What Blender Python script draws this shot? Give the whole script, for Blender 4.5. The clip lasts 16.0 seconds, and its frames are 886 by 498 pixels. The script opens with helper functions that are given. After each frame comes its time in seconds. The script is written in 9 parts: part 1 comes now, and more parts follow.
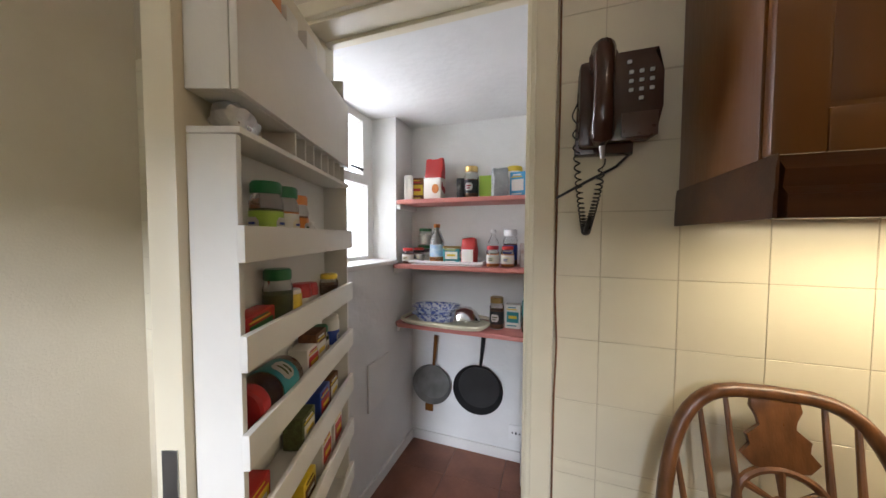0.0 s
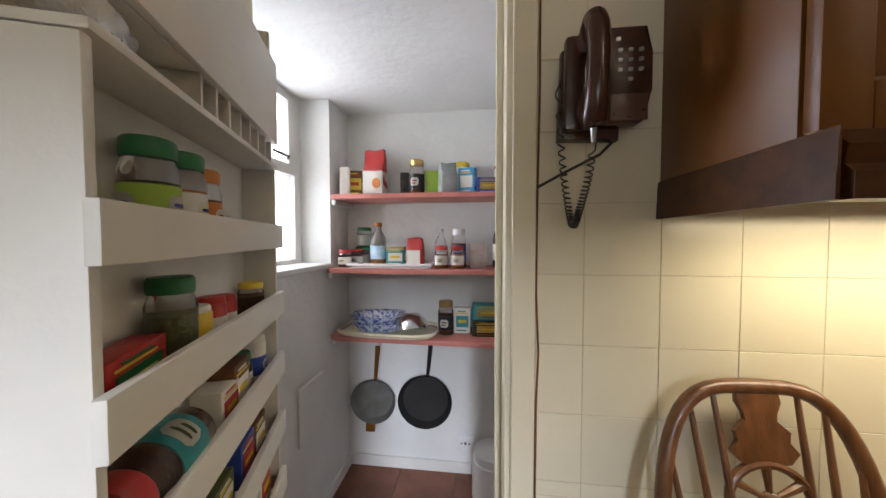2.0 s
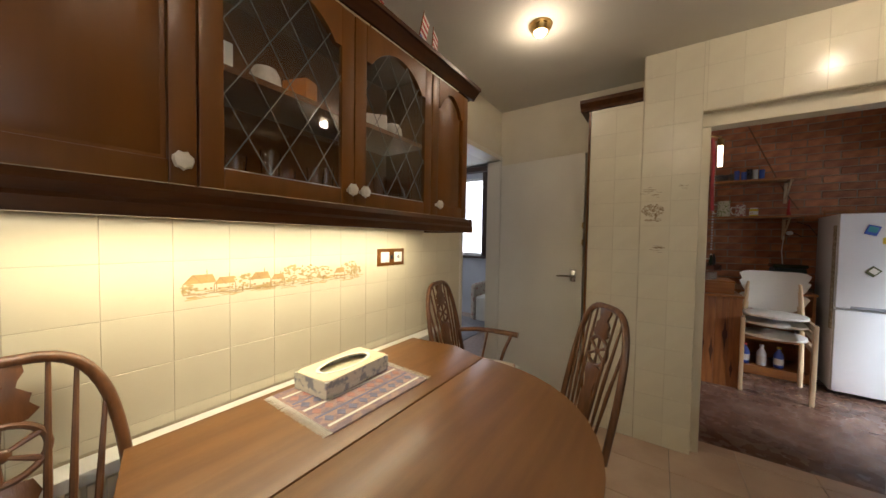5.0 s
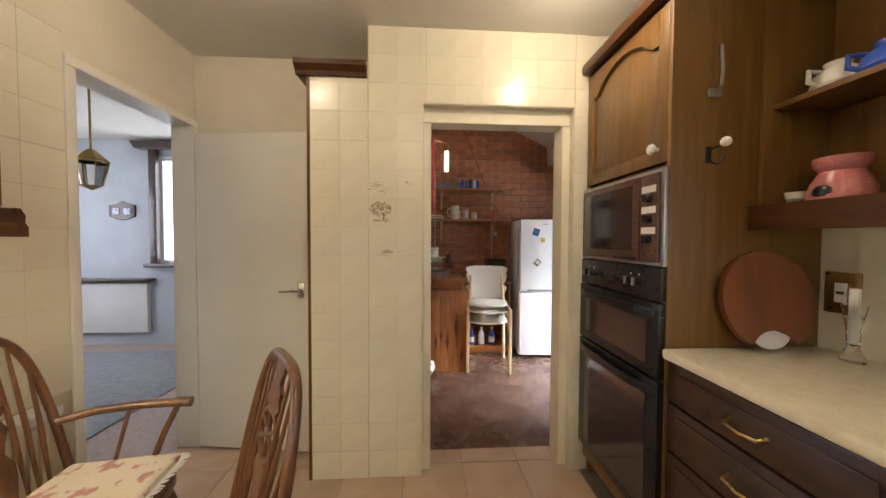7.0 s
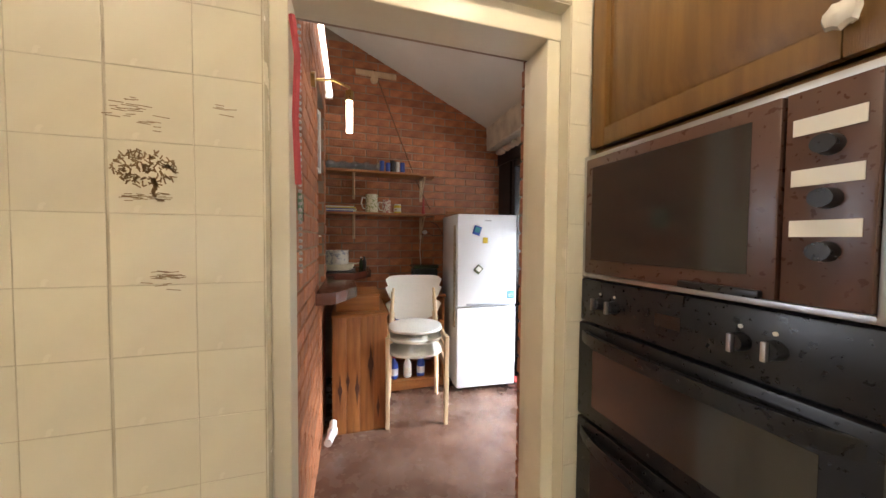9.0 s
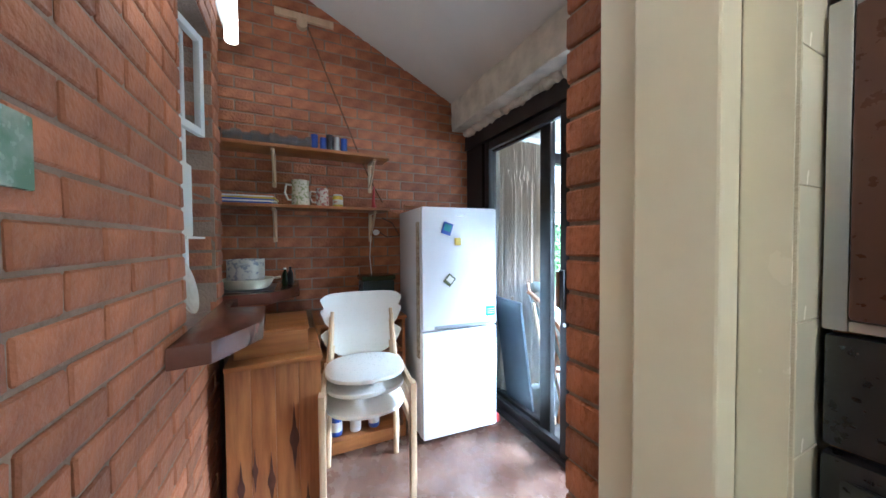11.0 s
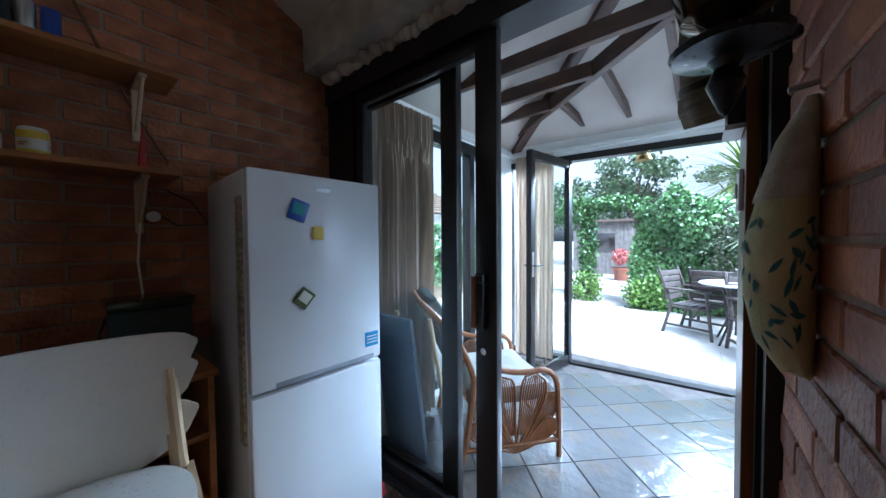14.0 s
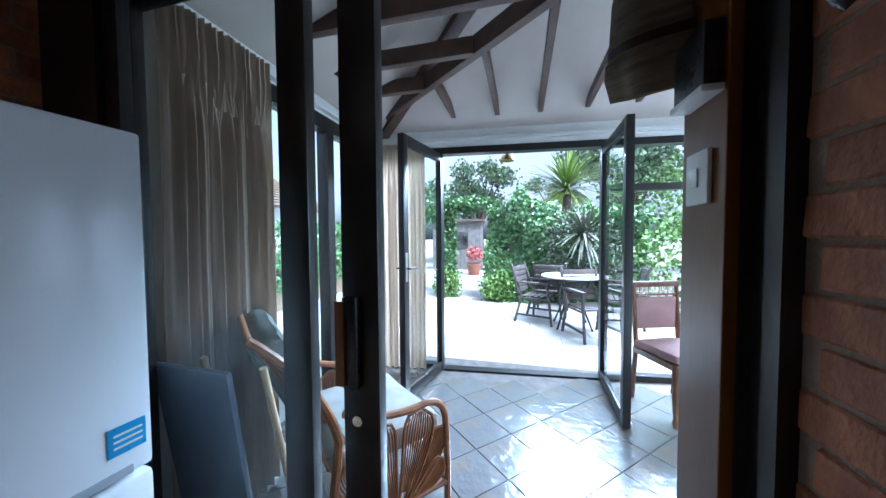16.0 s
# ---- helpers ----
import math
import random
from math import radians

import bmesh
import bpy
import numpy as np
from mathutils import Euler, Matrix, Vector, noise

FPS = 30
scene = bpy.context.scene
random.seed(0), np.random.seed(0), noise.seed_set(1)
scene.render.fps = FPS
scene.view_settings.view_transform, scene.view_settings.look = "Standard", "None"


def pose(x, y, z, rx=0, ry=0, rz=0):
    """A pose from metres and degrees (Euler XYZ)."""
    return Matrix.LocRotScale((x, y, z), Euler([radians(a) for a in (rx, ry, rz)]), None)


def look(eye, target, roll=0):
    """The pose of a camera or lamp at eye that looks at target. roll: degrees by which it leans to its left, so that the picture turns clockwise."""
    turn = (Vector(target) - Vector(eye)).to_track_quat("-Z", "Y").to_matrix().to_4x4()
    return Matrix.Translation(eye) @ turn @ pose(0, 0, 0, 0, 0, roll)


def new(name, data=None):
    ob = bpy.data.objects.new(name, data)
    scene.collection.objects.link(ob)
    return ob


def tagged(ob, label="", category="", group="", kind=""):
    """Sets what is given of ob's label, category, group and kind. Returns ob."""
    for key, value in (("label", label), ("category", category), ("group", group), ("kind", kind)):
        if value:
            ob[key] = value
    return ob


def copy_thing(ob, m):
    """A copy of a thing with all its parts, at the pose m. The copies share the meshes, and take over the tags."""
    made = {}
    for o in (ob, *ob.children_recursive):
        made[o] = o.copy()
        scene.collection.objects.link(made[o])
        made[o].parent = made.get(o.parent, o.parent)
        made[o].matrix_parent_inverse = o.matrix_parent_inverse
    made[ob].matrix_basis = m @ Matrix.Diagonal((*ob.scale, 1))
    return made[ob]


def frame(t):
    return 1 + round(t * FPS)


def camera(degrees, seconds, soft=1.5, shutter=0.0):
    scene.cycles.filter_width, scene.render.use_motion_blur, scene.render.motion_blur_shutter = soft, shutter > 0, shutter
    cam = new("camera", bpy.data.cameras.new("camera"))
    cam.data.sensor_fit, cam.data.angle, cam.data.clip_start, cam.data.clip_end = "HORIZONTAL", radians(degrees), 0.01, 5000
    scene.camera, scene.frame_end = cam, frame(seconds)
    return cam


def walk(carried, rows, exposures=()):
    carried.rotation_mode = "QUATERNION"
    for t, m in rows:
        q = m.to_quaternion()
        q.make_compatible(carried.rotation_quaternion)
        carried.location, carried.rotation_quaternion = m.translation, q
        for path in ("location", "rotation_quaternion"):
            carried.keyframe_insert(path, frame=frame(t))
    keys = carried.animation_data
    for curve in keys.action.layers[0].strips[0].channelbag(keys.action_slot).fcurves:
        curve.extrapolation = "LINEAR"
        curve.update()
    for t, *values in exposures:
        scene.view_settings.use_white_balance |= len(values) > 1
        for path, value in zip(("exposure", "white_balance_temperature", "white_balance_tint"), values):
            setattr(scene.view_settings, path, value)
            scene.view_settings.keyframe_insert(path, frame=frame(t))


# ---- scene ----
cam = camera(109.2, 16.0)
PATH = [
    (0, (0.191, 0.526, 1.287), (-0.49, 2.405, 1.199), 0.2),
    (0.5, (0.12, 0.591, 1.276), (-0.462, 2.503, 1.202), 0.4),
    (1, (0.061, 0.645, 1.275), (-0.427, 2.583, 1.2), 0.2),
    (1.5, (0.045, 0.675, 1.271), (-0.35, 2.634, 1.199), 0.1),
    (2, (0.068, 0.638, 1.268), (-0.169, 2.623, 1.202), 0.0),
    (2.5, (0.135, 0.541, 1.282), (0.117, 2.54, 1.236), -0.1),
    (3, (0.239, 0.428, 1.279), (0.582, 2.398, 1.229), -0.0),
    (3.5, (0.339, 0.344, 1.279), (1.046, 2.215, 1.223), 0.1),
    (4, (0.433, 0.265, 1.274), (1.526, 1.94, 1.227), 0.4),
    (4.5, (0.501, 0.206, 1.274), (1.896, 1.638, 1.217), 0.6),
    (5, (0.573, 0.13, 1.272), (2.223, 1.258, 1.207), 0.9),
    (5.2, (0.607, 0.1, 1.274), (2.333, 1.108, 1.208), 1.0),
    (7.3, (1.372, -0.115, 1.312), (3.359, -0.341, 1.25), 0.3),
    (7.5, (1.47, -0.149, 1.316), (3.45, -0.428, 1.251), 0.4),
    (8, (1.706, -0.202, 1.318), (3.664, -0.606, 1.258), 0.5),
    (8.5, (1.927, -0.227, 1.323), (3.862, -0.727, 1.263), 0.5),
    (8.7, (2.002, -0.236, 1.326), (3.931, -0.762, 1.262), 0.5),
    (11, (2.79, -0.394, 1.314), (4.597, -1.249, 1.264), -0.4),
    (11.5, (2.919, -0.418, 1.316), (4.672, -1.38, 1.268), -0.4),
    (12, (3.027, -0.446, 1.319), (4.702, -1.538, 1.272), -0.5),
    (12.5, (3.137, -0.493, 1.309), (4.732, -1.697, 1.257), -0.6),
    (13, (3.26, -0.557, 1.295), (4.758, -1.881, 1.23), -0.5),
    (13.5, (3.357, -0.638, 1.288), (4.758, -2.063, 1.22), -0.5),
    (14, (3.449, -0.713, 1.279), (4.712, -2.262, 1.223), -0.4),
    (14.5, (3.548, -0.788, 1.284), (4.661, -2.448, 1.221), -0.3),
    (15, (3.651, -0.89, 1.284), (4.555, -2.672, 1.212), -0.3),
    (15.5, (3.701, -0.986, 1.285), (4.395, -2.861, 1.208), -0.2),
    (16, (3.727, -1.104, 1.285), (4.216, -3.042, 1.211), -0.4),
]
EXPOSURES = [(0, 1.72, 6200, 20), (2.5, 1.72, 6200, 19), (3.5, 1.62, 6200, 18), (4.2, 1.78, 6200, 18), (5.2, 1.84, 6300, 18), (7.3, 2.9, 6300, 17), (8.7, 3.05, 6300, 17), (11, 3.25, 4800, 8), (12, 2.9, 4800, 7), (12.5, 2.35, 4800, 8), (13, 1.65, 4800, 9), (13.5, 1.15, 4800, 9), (14, 0.98, 4800, 8), (16, 0.85, 4800, 8)]
walk(cam, [(t, look(eye, target, roll)) for t, eye, target, roll in PATH], EXPOSURES)

# ---- world and large lights ----
world = bpy.data.worlds.new("sky_world")
scene.world = world
world.use_nodes = True
wn = world.node_tree
sky = wn.nodes.new("ShaderNodeTexSky")
sky.sky_type = "NISHITA"
sky.sun_disc = False
sky.sun_elevation, sky.sun_rotation = radians(55), radians(308.7)
sky.dust_density, sky.air_density = 5.0, 0.8
bg = wn.nodes["Background"]
haze = wn.nodes.new("ShaderNodeHueSaturation")
haze.inputs["Saturation"].default_value, haze.inputs["Value"].default_value = 0.2, 1.4
wn.links.new(sky.outputs[0], haze.inputs["Color"])
wn.links.new(haze.outputs[0], bg.inputs[0])
bg.inputs[1].default_value = 0.15

def lamp(name, kind, energy, m, color=(1, 1, 1), size=(0.3, 0.3), spot=None, radius=0.03):
    d = bpy.data.lights.new(name, kind)
    d.energy, d.color = energy, color
    if kind == "AREA":
        d.shape, d.size, d.size_y = "RECTANGLE", size[0], size[1]
    elif kind == "SUN":
        d.angle = radians(15)
    else:
        d.shadow_soft_size = radius
    if kind == "SPOT":
        d.spot_size, d.spot_blend = radians(spot), 0.6
    ob = new(name, d)
    ob.matrix_basis = m
    return ob

DAY = (0.93, 0.97, 1.0)
WARM = (1.0, 0.84, 0.60)
lamp("sun", "SUN", 5.0, look((-5, 4, 9), (0, 0, 0)), (1.0, 0.96, 0.9))
lamp("pantry_window_light", "AREA", 2.3, look((-1.02, 1.79, 1.5), (0.2, 1.85, 1.0)), DAY, (0.5, 0.75))
lamp("kitchen_window_light", "AREA", 0.42, look((-0.2, -1.53, 1.5), (-0.2, 0.5, 1.1)), DAY, (1.5, 0.9))
lamp("living_window_light", "AREA", 0.75, look((4.0, 4.5, 1.6), (4.0, 1.5, 0.8)), DAY, (1.5, 1.4))
# added area lamp, out of view over the patio, boosts the skylight indoors
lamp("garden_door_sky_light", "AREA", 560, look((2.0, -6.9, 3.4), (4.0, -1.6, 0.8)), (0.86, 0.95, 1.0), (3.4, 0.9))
# added fill lamp in an invented west opening, brightens the fridge front
lamp("garden_side_window_light", "AREA", 13, look((1.26, -3.1, 1.55), (4.6, -1.5, 1.1)), (0.86, 0.95, 1.0), (1.5, 1.1))
# second added lamp, hidden beyond the east window, strengthens its skylight
lamp("tall_window_sky_light", "AREA", 5, look((7.2, -3.0, 3.3), (4.3, -2.6, 0.5)), (0.86, 0.95, 1.0), (2.4, 1.0))
lamp("strip_light_glow", "AREA", 0.17, look((4.35, -0.13, 2.53), (4.35, -0.8, 0.6)), (1.0, 0.88, 0.68), (1.4, 0.04))
lamp("under_cabinet_light", "AREA", 2.5, look((1.25, 1.17, 1.30), (1.25, 1.24, 0.5)), (1.0, 0.87, 0.55), (1.4, 0.05))
for lx, ly, pw in ((2.29, 0.69, 1.0), (2.42, -0.69, 1.7), (0.9, 0.0, 1.9)):
    lamp("ceiling_spot", "POINT", pw, pose(lx, ly, 2.335), WARM, radius=0.035)

# ---- materials ----
def mat(name, c1, c2=None, rough=0.5, scale=6.0, bump=0.0, bscale=80.0, metal=0.0, rand=0.0, stretch=(1, 1, 1),
        coat=0.0, trans=0.0, detail=6.0, emit=0.0, lo=0.35, hi=0.65, rrough=0.1, alpha=1.0, island=False):
    m = bpy.data.materials.new(name)
    m.use_nodes = True
    t = m.node_tree
    b = t.nodes["Principled BSDF"]
    b.inputs["Roughness"].default_value = rough
    b.inputs["Metallic"].default_value = metal
    b.inputs["Coat Weight"].default_value = coat
    b.inputs["Coat Roughness"].default_value = 0.15
    b.inputs["Transmission Weight"].default_value = trans
    c2 = c2 or tuple(min(1, v * 0.86) for v in c1)
    tc = t.nodes.new("ShaderNodeTexCoord")
    mp = t.nodes.new("ShaderNodeMapping")
    mp.inputs["Scale"].default_value = stretch
    t.links.new(tc.outputs["Object"], mp.inputs["Vector"])
    n = t.nodes.new("ShaderNodeTexNoise")
    n.inputs["Scale"].default_value, n.inputs["Detail"].default_value = scale, detail
    t.links.new(mp.outputs[0], n.inputs["Vector"])
    r = t.nodes.new("ShaderNodeMapRange")
    r.inputs["From Min"].default_value, r.inputs["From Max"].default_value = lo, hi
    t.links.new(n.outputs["Fac"], r.inputs["Value"])
    mx = t.nodes.new("ShaderNodeMix")
    mx.data_type = "RGBA"
    mx.inputs[6].default_value, mx.inputs[7].default_value = (*c1, 1), (*c2, 1)
    t.links.new(r.outputs[0], mx.inputs[0])
    col = mx.outputs[2]
    if rand:
        if island:
            oi = t.nodes.new("ShaderNodeNewGeometry").outputs["Random Per Island"]
        else:
            oi = t.nodes.new("ShaderNodeObjectInfo").outputs["Random"]
        k = t.nodes.new("ShaderNodeMapRange")
        k.inputs["To Min"].default_value, k.inputs["To Max"].default_value = 1 - rand, 1 + rand
        t.links.new(oi, k.inputs["Value"])
        h = t.nodes.new("ShaderNodeHueSaturation")
        t.links.new(k.outputs[0], h.inputs["Value"])
        t.links.new(col, h.inputs["Color"])
        col = h.outputs[0]
    t.links.new(col, b.inputs["Base Color"])
    n2 = t.nodes.new("ShaderNodeTexNoise")
    n2.inputs["Scale"].default_value, n2.inputs["Detail"].default_value = bscale, 5
    t.links.new(mp.outputs[0], n2.inputs["Vector"])
    rr = t.nodes.new("ShaderNodeMapRange")
    rr.inputs["To Min"].default_value, rr.inputs["To Max"].default_value = max(0.02, rough - rrough), min(1, rough + rrough)
    t.links.new(n2.outputs["Fac"], rr.inputs["Value"])
    t.links.new(rr.outputs[0], b.inputs["Roughness"])
    if bump:
        bp = t.nodes.new("ShaderNodeBump")
        bp.inputs["Strength"].default_value, bp.inputs["Distance"].default_value = bump, 0.01
        t.links.new(n2.outputs["Fac"], bp.inputs["Height"])
        t.links.new(bp.outputs[0], b.inputs["Normal"])
    if emit:
        b.inputs["Emission Color"].default_value = (*c1, 1)
        b.inputs["Emission Strength"].default_value = emit
    return m

def glass(name, tint=(1, 1, 1), rough=0.0, ior=1.45):
    m = bpy.data.materials.new(name)
    m.use_nodes = True
    b = m.node_tree.nodes["Principled BSDF"]
    b.inputs["Base Color"].default_value = (*tint, 1)
    b.inputs["Roughness"].default_value, b.inputs["Transmission Weight"].default_value = rough, 1.0
    b.inputs["IOR"].default_value = ior
    return m

M = {}
M["wall"] = mat("cream_wall_paint", (0.66, 0.60, 0.47), (0.60, 0.54, 0.41), 0.6, 2.5, 0.10, 120)
M["white"] = mat("white_paint", (0.74, 0.73, 0.70), (0.66, 0.65, 0.62), 0.5, 3, 0.08, 90)
M["ceil"] = mat("ceiling_paint", (0.66, 0.63, 0.55), (0.60, 0.57, 0.50), 0.7, 2, 0.12, 150)
M["gloss"] = mat("cream_gloss_paint", (0.72, 0.66, 0.50), (0.64, 0.58, 0.43), 0.35, 3, 0.05, 60)
M["door"] = mat("white_gloss_door_paint", (0.70, 0.67, 0.58), (0.65, 0.61, 0.52), 0.4, 2, 0.04, 40)
M["pwall"] = mat("pantry_white_wall", (0.74, 0.74, 0.72), (0.66, 0.66, 0.64), 0.65, 3, 0.3, 30)
M["tile"] = mat("glazed_cream_tile", (0.68, 0.63, 0.48), (0.645, 0.59, 0.445), 0.24, 5, 0.03, 10, rand=0.02)
M["grout"] = mat("tile_grout", (0.56, 0.50, 0.37), (0.42, 0.36, 0.25), 0.9, 5, 0.3, 200)
M["mahog"] = mat("dark_mahogany", (0.168, 0.062, 0.008), (0.128, 0.045, 0.006), 0.36, 3, 0.02, 40, stretch=(6, 6, 0.5), coat=0.06, detail=3, lo=0.25, hi=0.75)
M["mahog"].node_tree.nodes["Principled BSDF"].inputs["Specular IOR Level"].default_value = 0.3
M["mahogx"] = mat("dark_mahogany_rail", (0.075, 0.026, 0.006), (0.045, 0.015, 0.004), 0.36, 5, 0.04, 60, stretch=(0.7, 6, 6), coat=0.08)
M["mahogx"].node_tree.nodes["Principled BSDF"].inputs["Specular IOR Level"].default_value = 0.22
M["oven_wood"] = mat("brown_oak_veneer", (0.175, 0.086, 0.017), (0.13, 0.060, 0.011), 0.38, 5, 0.15, 70, stretch=(8, 8, 0.6), coat=0.1)
M["darkwood"] = mat("dark_drawer_wood", (0.055, 0.024, 0.012), (0.03, 0.013, 0.007), 0.35, 5, 0.1, 60, stretch=(0.8, 7, 7), coat=0.3)
M["chair"] = mat("brown_beech", (0.17, 0.07, 0.025), (0.09, 0.035, 0.012), 0.32, 9, 0.1, 60, stretch=(5, 5, 1), coat=0.3)
M["table"] = mat("table_veneer", (0.19, 0.083, 0.022), (0.145, 0.060, 0.016), 0.42, 4, 0.08, 70, stretch=(0.6, 7, 7), coat=0.12)
M["pine"] = mat("knotty_pine", (0.35, 0.135, 0.035), (0.22, 0.075, 0.018), 0.42, 5, 0.2, 50, stretch=(7, 7, 0.7), coat=0.2)
M["pinex"] = mat("pine_shelf", (0.36, 0.140, 0.034), (0.25, 0.090, 0.020), 0.42, 5, 0.2, 50, stretch=(7, 0.7, 7))
M["brick"] = mat("red_brick", (0.41, 0.150, 0.058), (0.27, 0.092, 0.038), 0.62, 11, 0.8, 60, rand=0.26, rrough=0.15)
M["mortar"] = mat("grey_mortar", (0.33, 0.24, 0.17), (0.23, 0.160, 0.110), 0.95, 6, 0.8, 90)
M["white_plastic"] = mat("white_plastic", (0.78, 0.78, 0.77), (0.74, 0.74, 0.73), 0.35, 3)
M["fridge"] = mat("white_enamel", (0.80, 0.81, 0.82), (0.77, 0.78, 0.79), 0.22, 2, 0.01, 30, rrough=0.04)
M["black"] = mat("black_plastic", (0.011, 0.011, 0.012), (0.008, 0.008, 0.009), 0.3, 8)
M["blackframe"] = mat("dark_aluminium_frame", (0.022, 0.018, 0.017), (0.014, 0.012, 0.011), 0.35, 8, metal=0.2)
M["oven_glass"] = mat("dark_oven_glass", (0.016, 0.014, 0.013), (0.026, 0.023, 0.021), 0.09, 3, rrough=0.05, coat=1.0)
M["brown_plastic"] = mat("brown_phone_plastic", (0.060, 0.026, 0.018), (0.045, 0.020, 0.014), 0.18, 5, rrough=0.05)
M["chrome"] = mat("chrome", (0.75, 0.75, 0.75), (0.65, 0.65, 0.65), 0.18, 8, metal=1)
M["brass"] = mat("brass", (0.55, 0.38, 0.15), (0.42, 0.28, 0.10), 0.3, 8, metal=1)
M["worktop"] = mat("cream_worktop", (0.72, 0.66, 0.48), (0.65, 0.585, 0.42), 0.3, 30, 0.04, 200)
M["terracotta"] = mat("terracotta_floor", (0.24, 0.095, 0.055), (0.17, 0.066, 0.04), 0.5, 5, 0.2, 40, rand=0.1)
M["kfloor"] = mat("kitchen_floor_tile", (0.50, 0.36, 0.25), (0.42, 0.29, 0.19), 0.35, 4, 0.1, 40, rand=0.06)
M["ufloor"] = mat("worn_brown_vinyl", (0.095, 0.048, 0.031), (0.21, 0.128, 0.090), 0.27, 4.5, 0.12, 11, rand=0.05, lo=0.42, hi=0.80, detail=9)
M["slate"] = mat("wet_looking_slate", (0.165, 0.162, 0.155), (0.225, 0.165, 0.105), 0.13, 5, 0.9, 11, rand=0.07, lo=0.50, hi=0.80, coat=1.0)
M["patio"] = mat("pale_patio_slab", (0.55, 0.54, 0.52), (0.45, 0.44, 0.42), 0.8, 5, 0.3, 50, rand=0.06)
M["joint"] = mat("floor_joint", (0.18, 0.16, 0.14), (0.12, 0.10, 0.09), 0.9, 10, 0.3, 90)
M["pink"] = mat("pink_painted_wood", (0.55, 0.20, 0.17), (0.47, 0.16, 0.13), 0.5, 8, 0.1, 60)
M["curtain"] = mat("beige_curtain", (0.72, 0.61, 0.50), (0.55, 0.45, 0.36), 0.9, 5, 0.3, 300, stretch=(6, 6, 0.7))
ct = M["curtain"].node_tree
cb, co = ct.nodes["Principled BSDF"], ct.nodes["Material Output"]
tl, ms = ct.nodes.new("ShaderNodeBsdfTranslucent"), ct.nodes.new("ShaderNodeMixShader")
tl.inputs[0].default_value = (0.66, 0.56, 0.44, 1)
ms.inputs[0].default_value = 0.32
ct.links.new(cb.outputs[0], ms.inputs[1]); ct.links.new(tl.outputs[0], ms.inputs[2]); ct.links.new(ms.outputs[0], co.inputs[0])
M["beam"] = mat("dark_oak_beam", (0.085, 0.040, 0.024), (0.045, 0.022, 0.014), 0.5, 6, 0.3, 60, stretch=(1, 1, 1))
M["rattan"] = mat("rattan_cane", (0.36, 0.15, 0.055), (0.24, 0.09, 0.03), 0.35, 20, 0.2, 120)
M["rough"] = mat("rough_cream_plaster", (0.62, 0.57, 0.46), (0.44, 0.40, 0.32), 0.9, 8, 1.0, 30)
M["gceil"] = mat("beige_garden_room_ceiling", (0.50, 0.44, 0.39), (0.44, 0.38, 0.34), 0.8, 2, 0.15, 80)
M["lwall"] = mat("pale_blue_grey_wall", (0.50, 0.53, 0.57), (0.45, 0.48, 0.52), 0.7, 3, 0.1, 90)
M["glass"] = glass("clear_glass")
M["pane"] = glass("window_pane", (0.97, 1.0, 0.99), 0.0, 1.15)
M["green"] = mat("green_plastic", (0.01, 0.16, 0.045), (0.01, 0.13, 0.04), 0.35)
M["red"] = mat("red_print", (0.45, 0.025, 0.02), (0.38, 0.02, 0.018), 0.4)
M["yellow"] = mat("yellow_print", (0.68, 0.50, 0.03), (0.62, 0.44, 0.03), 0.4)
M["blue"] = mat("blue_print", (0.03, 0.08, 0.38), (0.03, 0.06, 0.3), 0.35)
M["paper"] = mat("paper_label", (0.75, 0.73, 0.66), (0.68, 0.65, 0.58), 0.6)
M["teal"] = mat("teal_print", (0.02, 0.25, 0.26), (0.02, 0.2, 0.22), 0.4)
M["orange"] = mat("orange_print", (0.6, 0.2, 0.03), (0.5, 0.16, 0.02), 0.4)
M["lime"] = mat("lime_print", (0.33, 0.52, 0.06), (0.30, 0.46, 0.05), 0.45)
M["spice"] = mat("brown_spice", (0.18, 0.075, 0.025), (0.12, 0.05, 0.02), 0.7, 60, 0.3, 200)
M["herb"] = mat("dried_green_herb", (0.12, 0.14, 0.05), (0.08, 0.09, 0.03), 0.8, 90, 0.3, 200)
M["foil"] = mat("crumpled_foil", (0.7, 0.7, 0.7), (0.55, 0.55, 0.55), 0.3, 20, 1.0, 40, metal=1)
M["steel"] = mat("brushed_steel", (0.5, 0.5, 0.5), (0.42, 0.42, 0.42), 0.35, 8, metal=1)
M["castblack"] = mat("black_pan_coating", (0.012, 0.012, 0.012), (0.02, 0.02, 0.02), 0.45, 8)

# ---- mesh helpers ----
def bmn():
    return bmesh.new()

def box(bm, lo, hi, bev=0.0, m=None):
    c = [(a + b) / 2 for a, b in zip(lo, hi)]
    s = [abs(b - a) for a, b in zip(lo, hi)]
    mm = Matrix.Translation(c) @ Matrix.Diagonal((*s, 1))
    vs = bmesh.ops.create_cube(bm, size=1, matrix=mm)["verts"]
    if bev:
        es = list({e for v in vs for e in v.link_edges})
        r = bmesh.ops.bevel(bm, geom=es, offset=min(bev, min(s) * 0.45), segments=2, affect="EDGES", profile=0.6)
        vs = list(set(r["verts"]) | {v for v in vs if v.is_valid})
    if m is not None:
        bmesh.ops.transform(bm, matrix=m, verts=[v for v in vs if v.is_valid])
    return vs

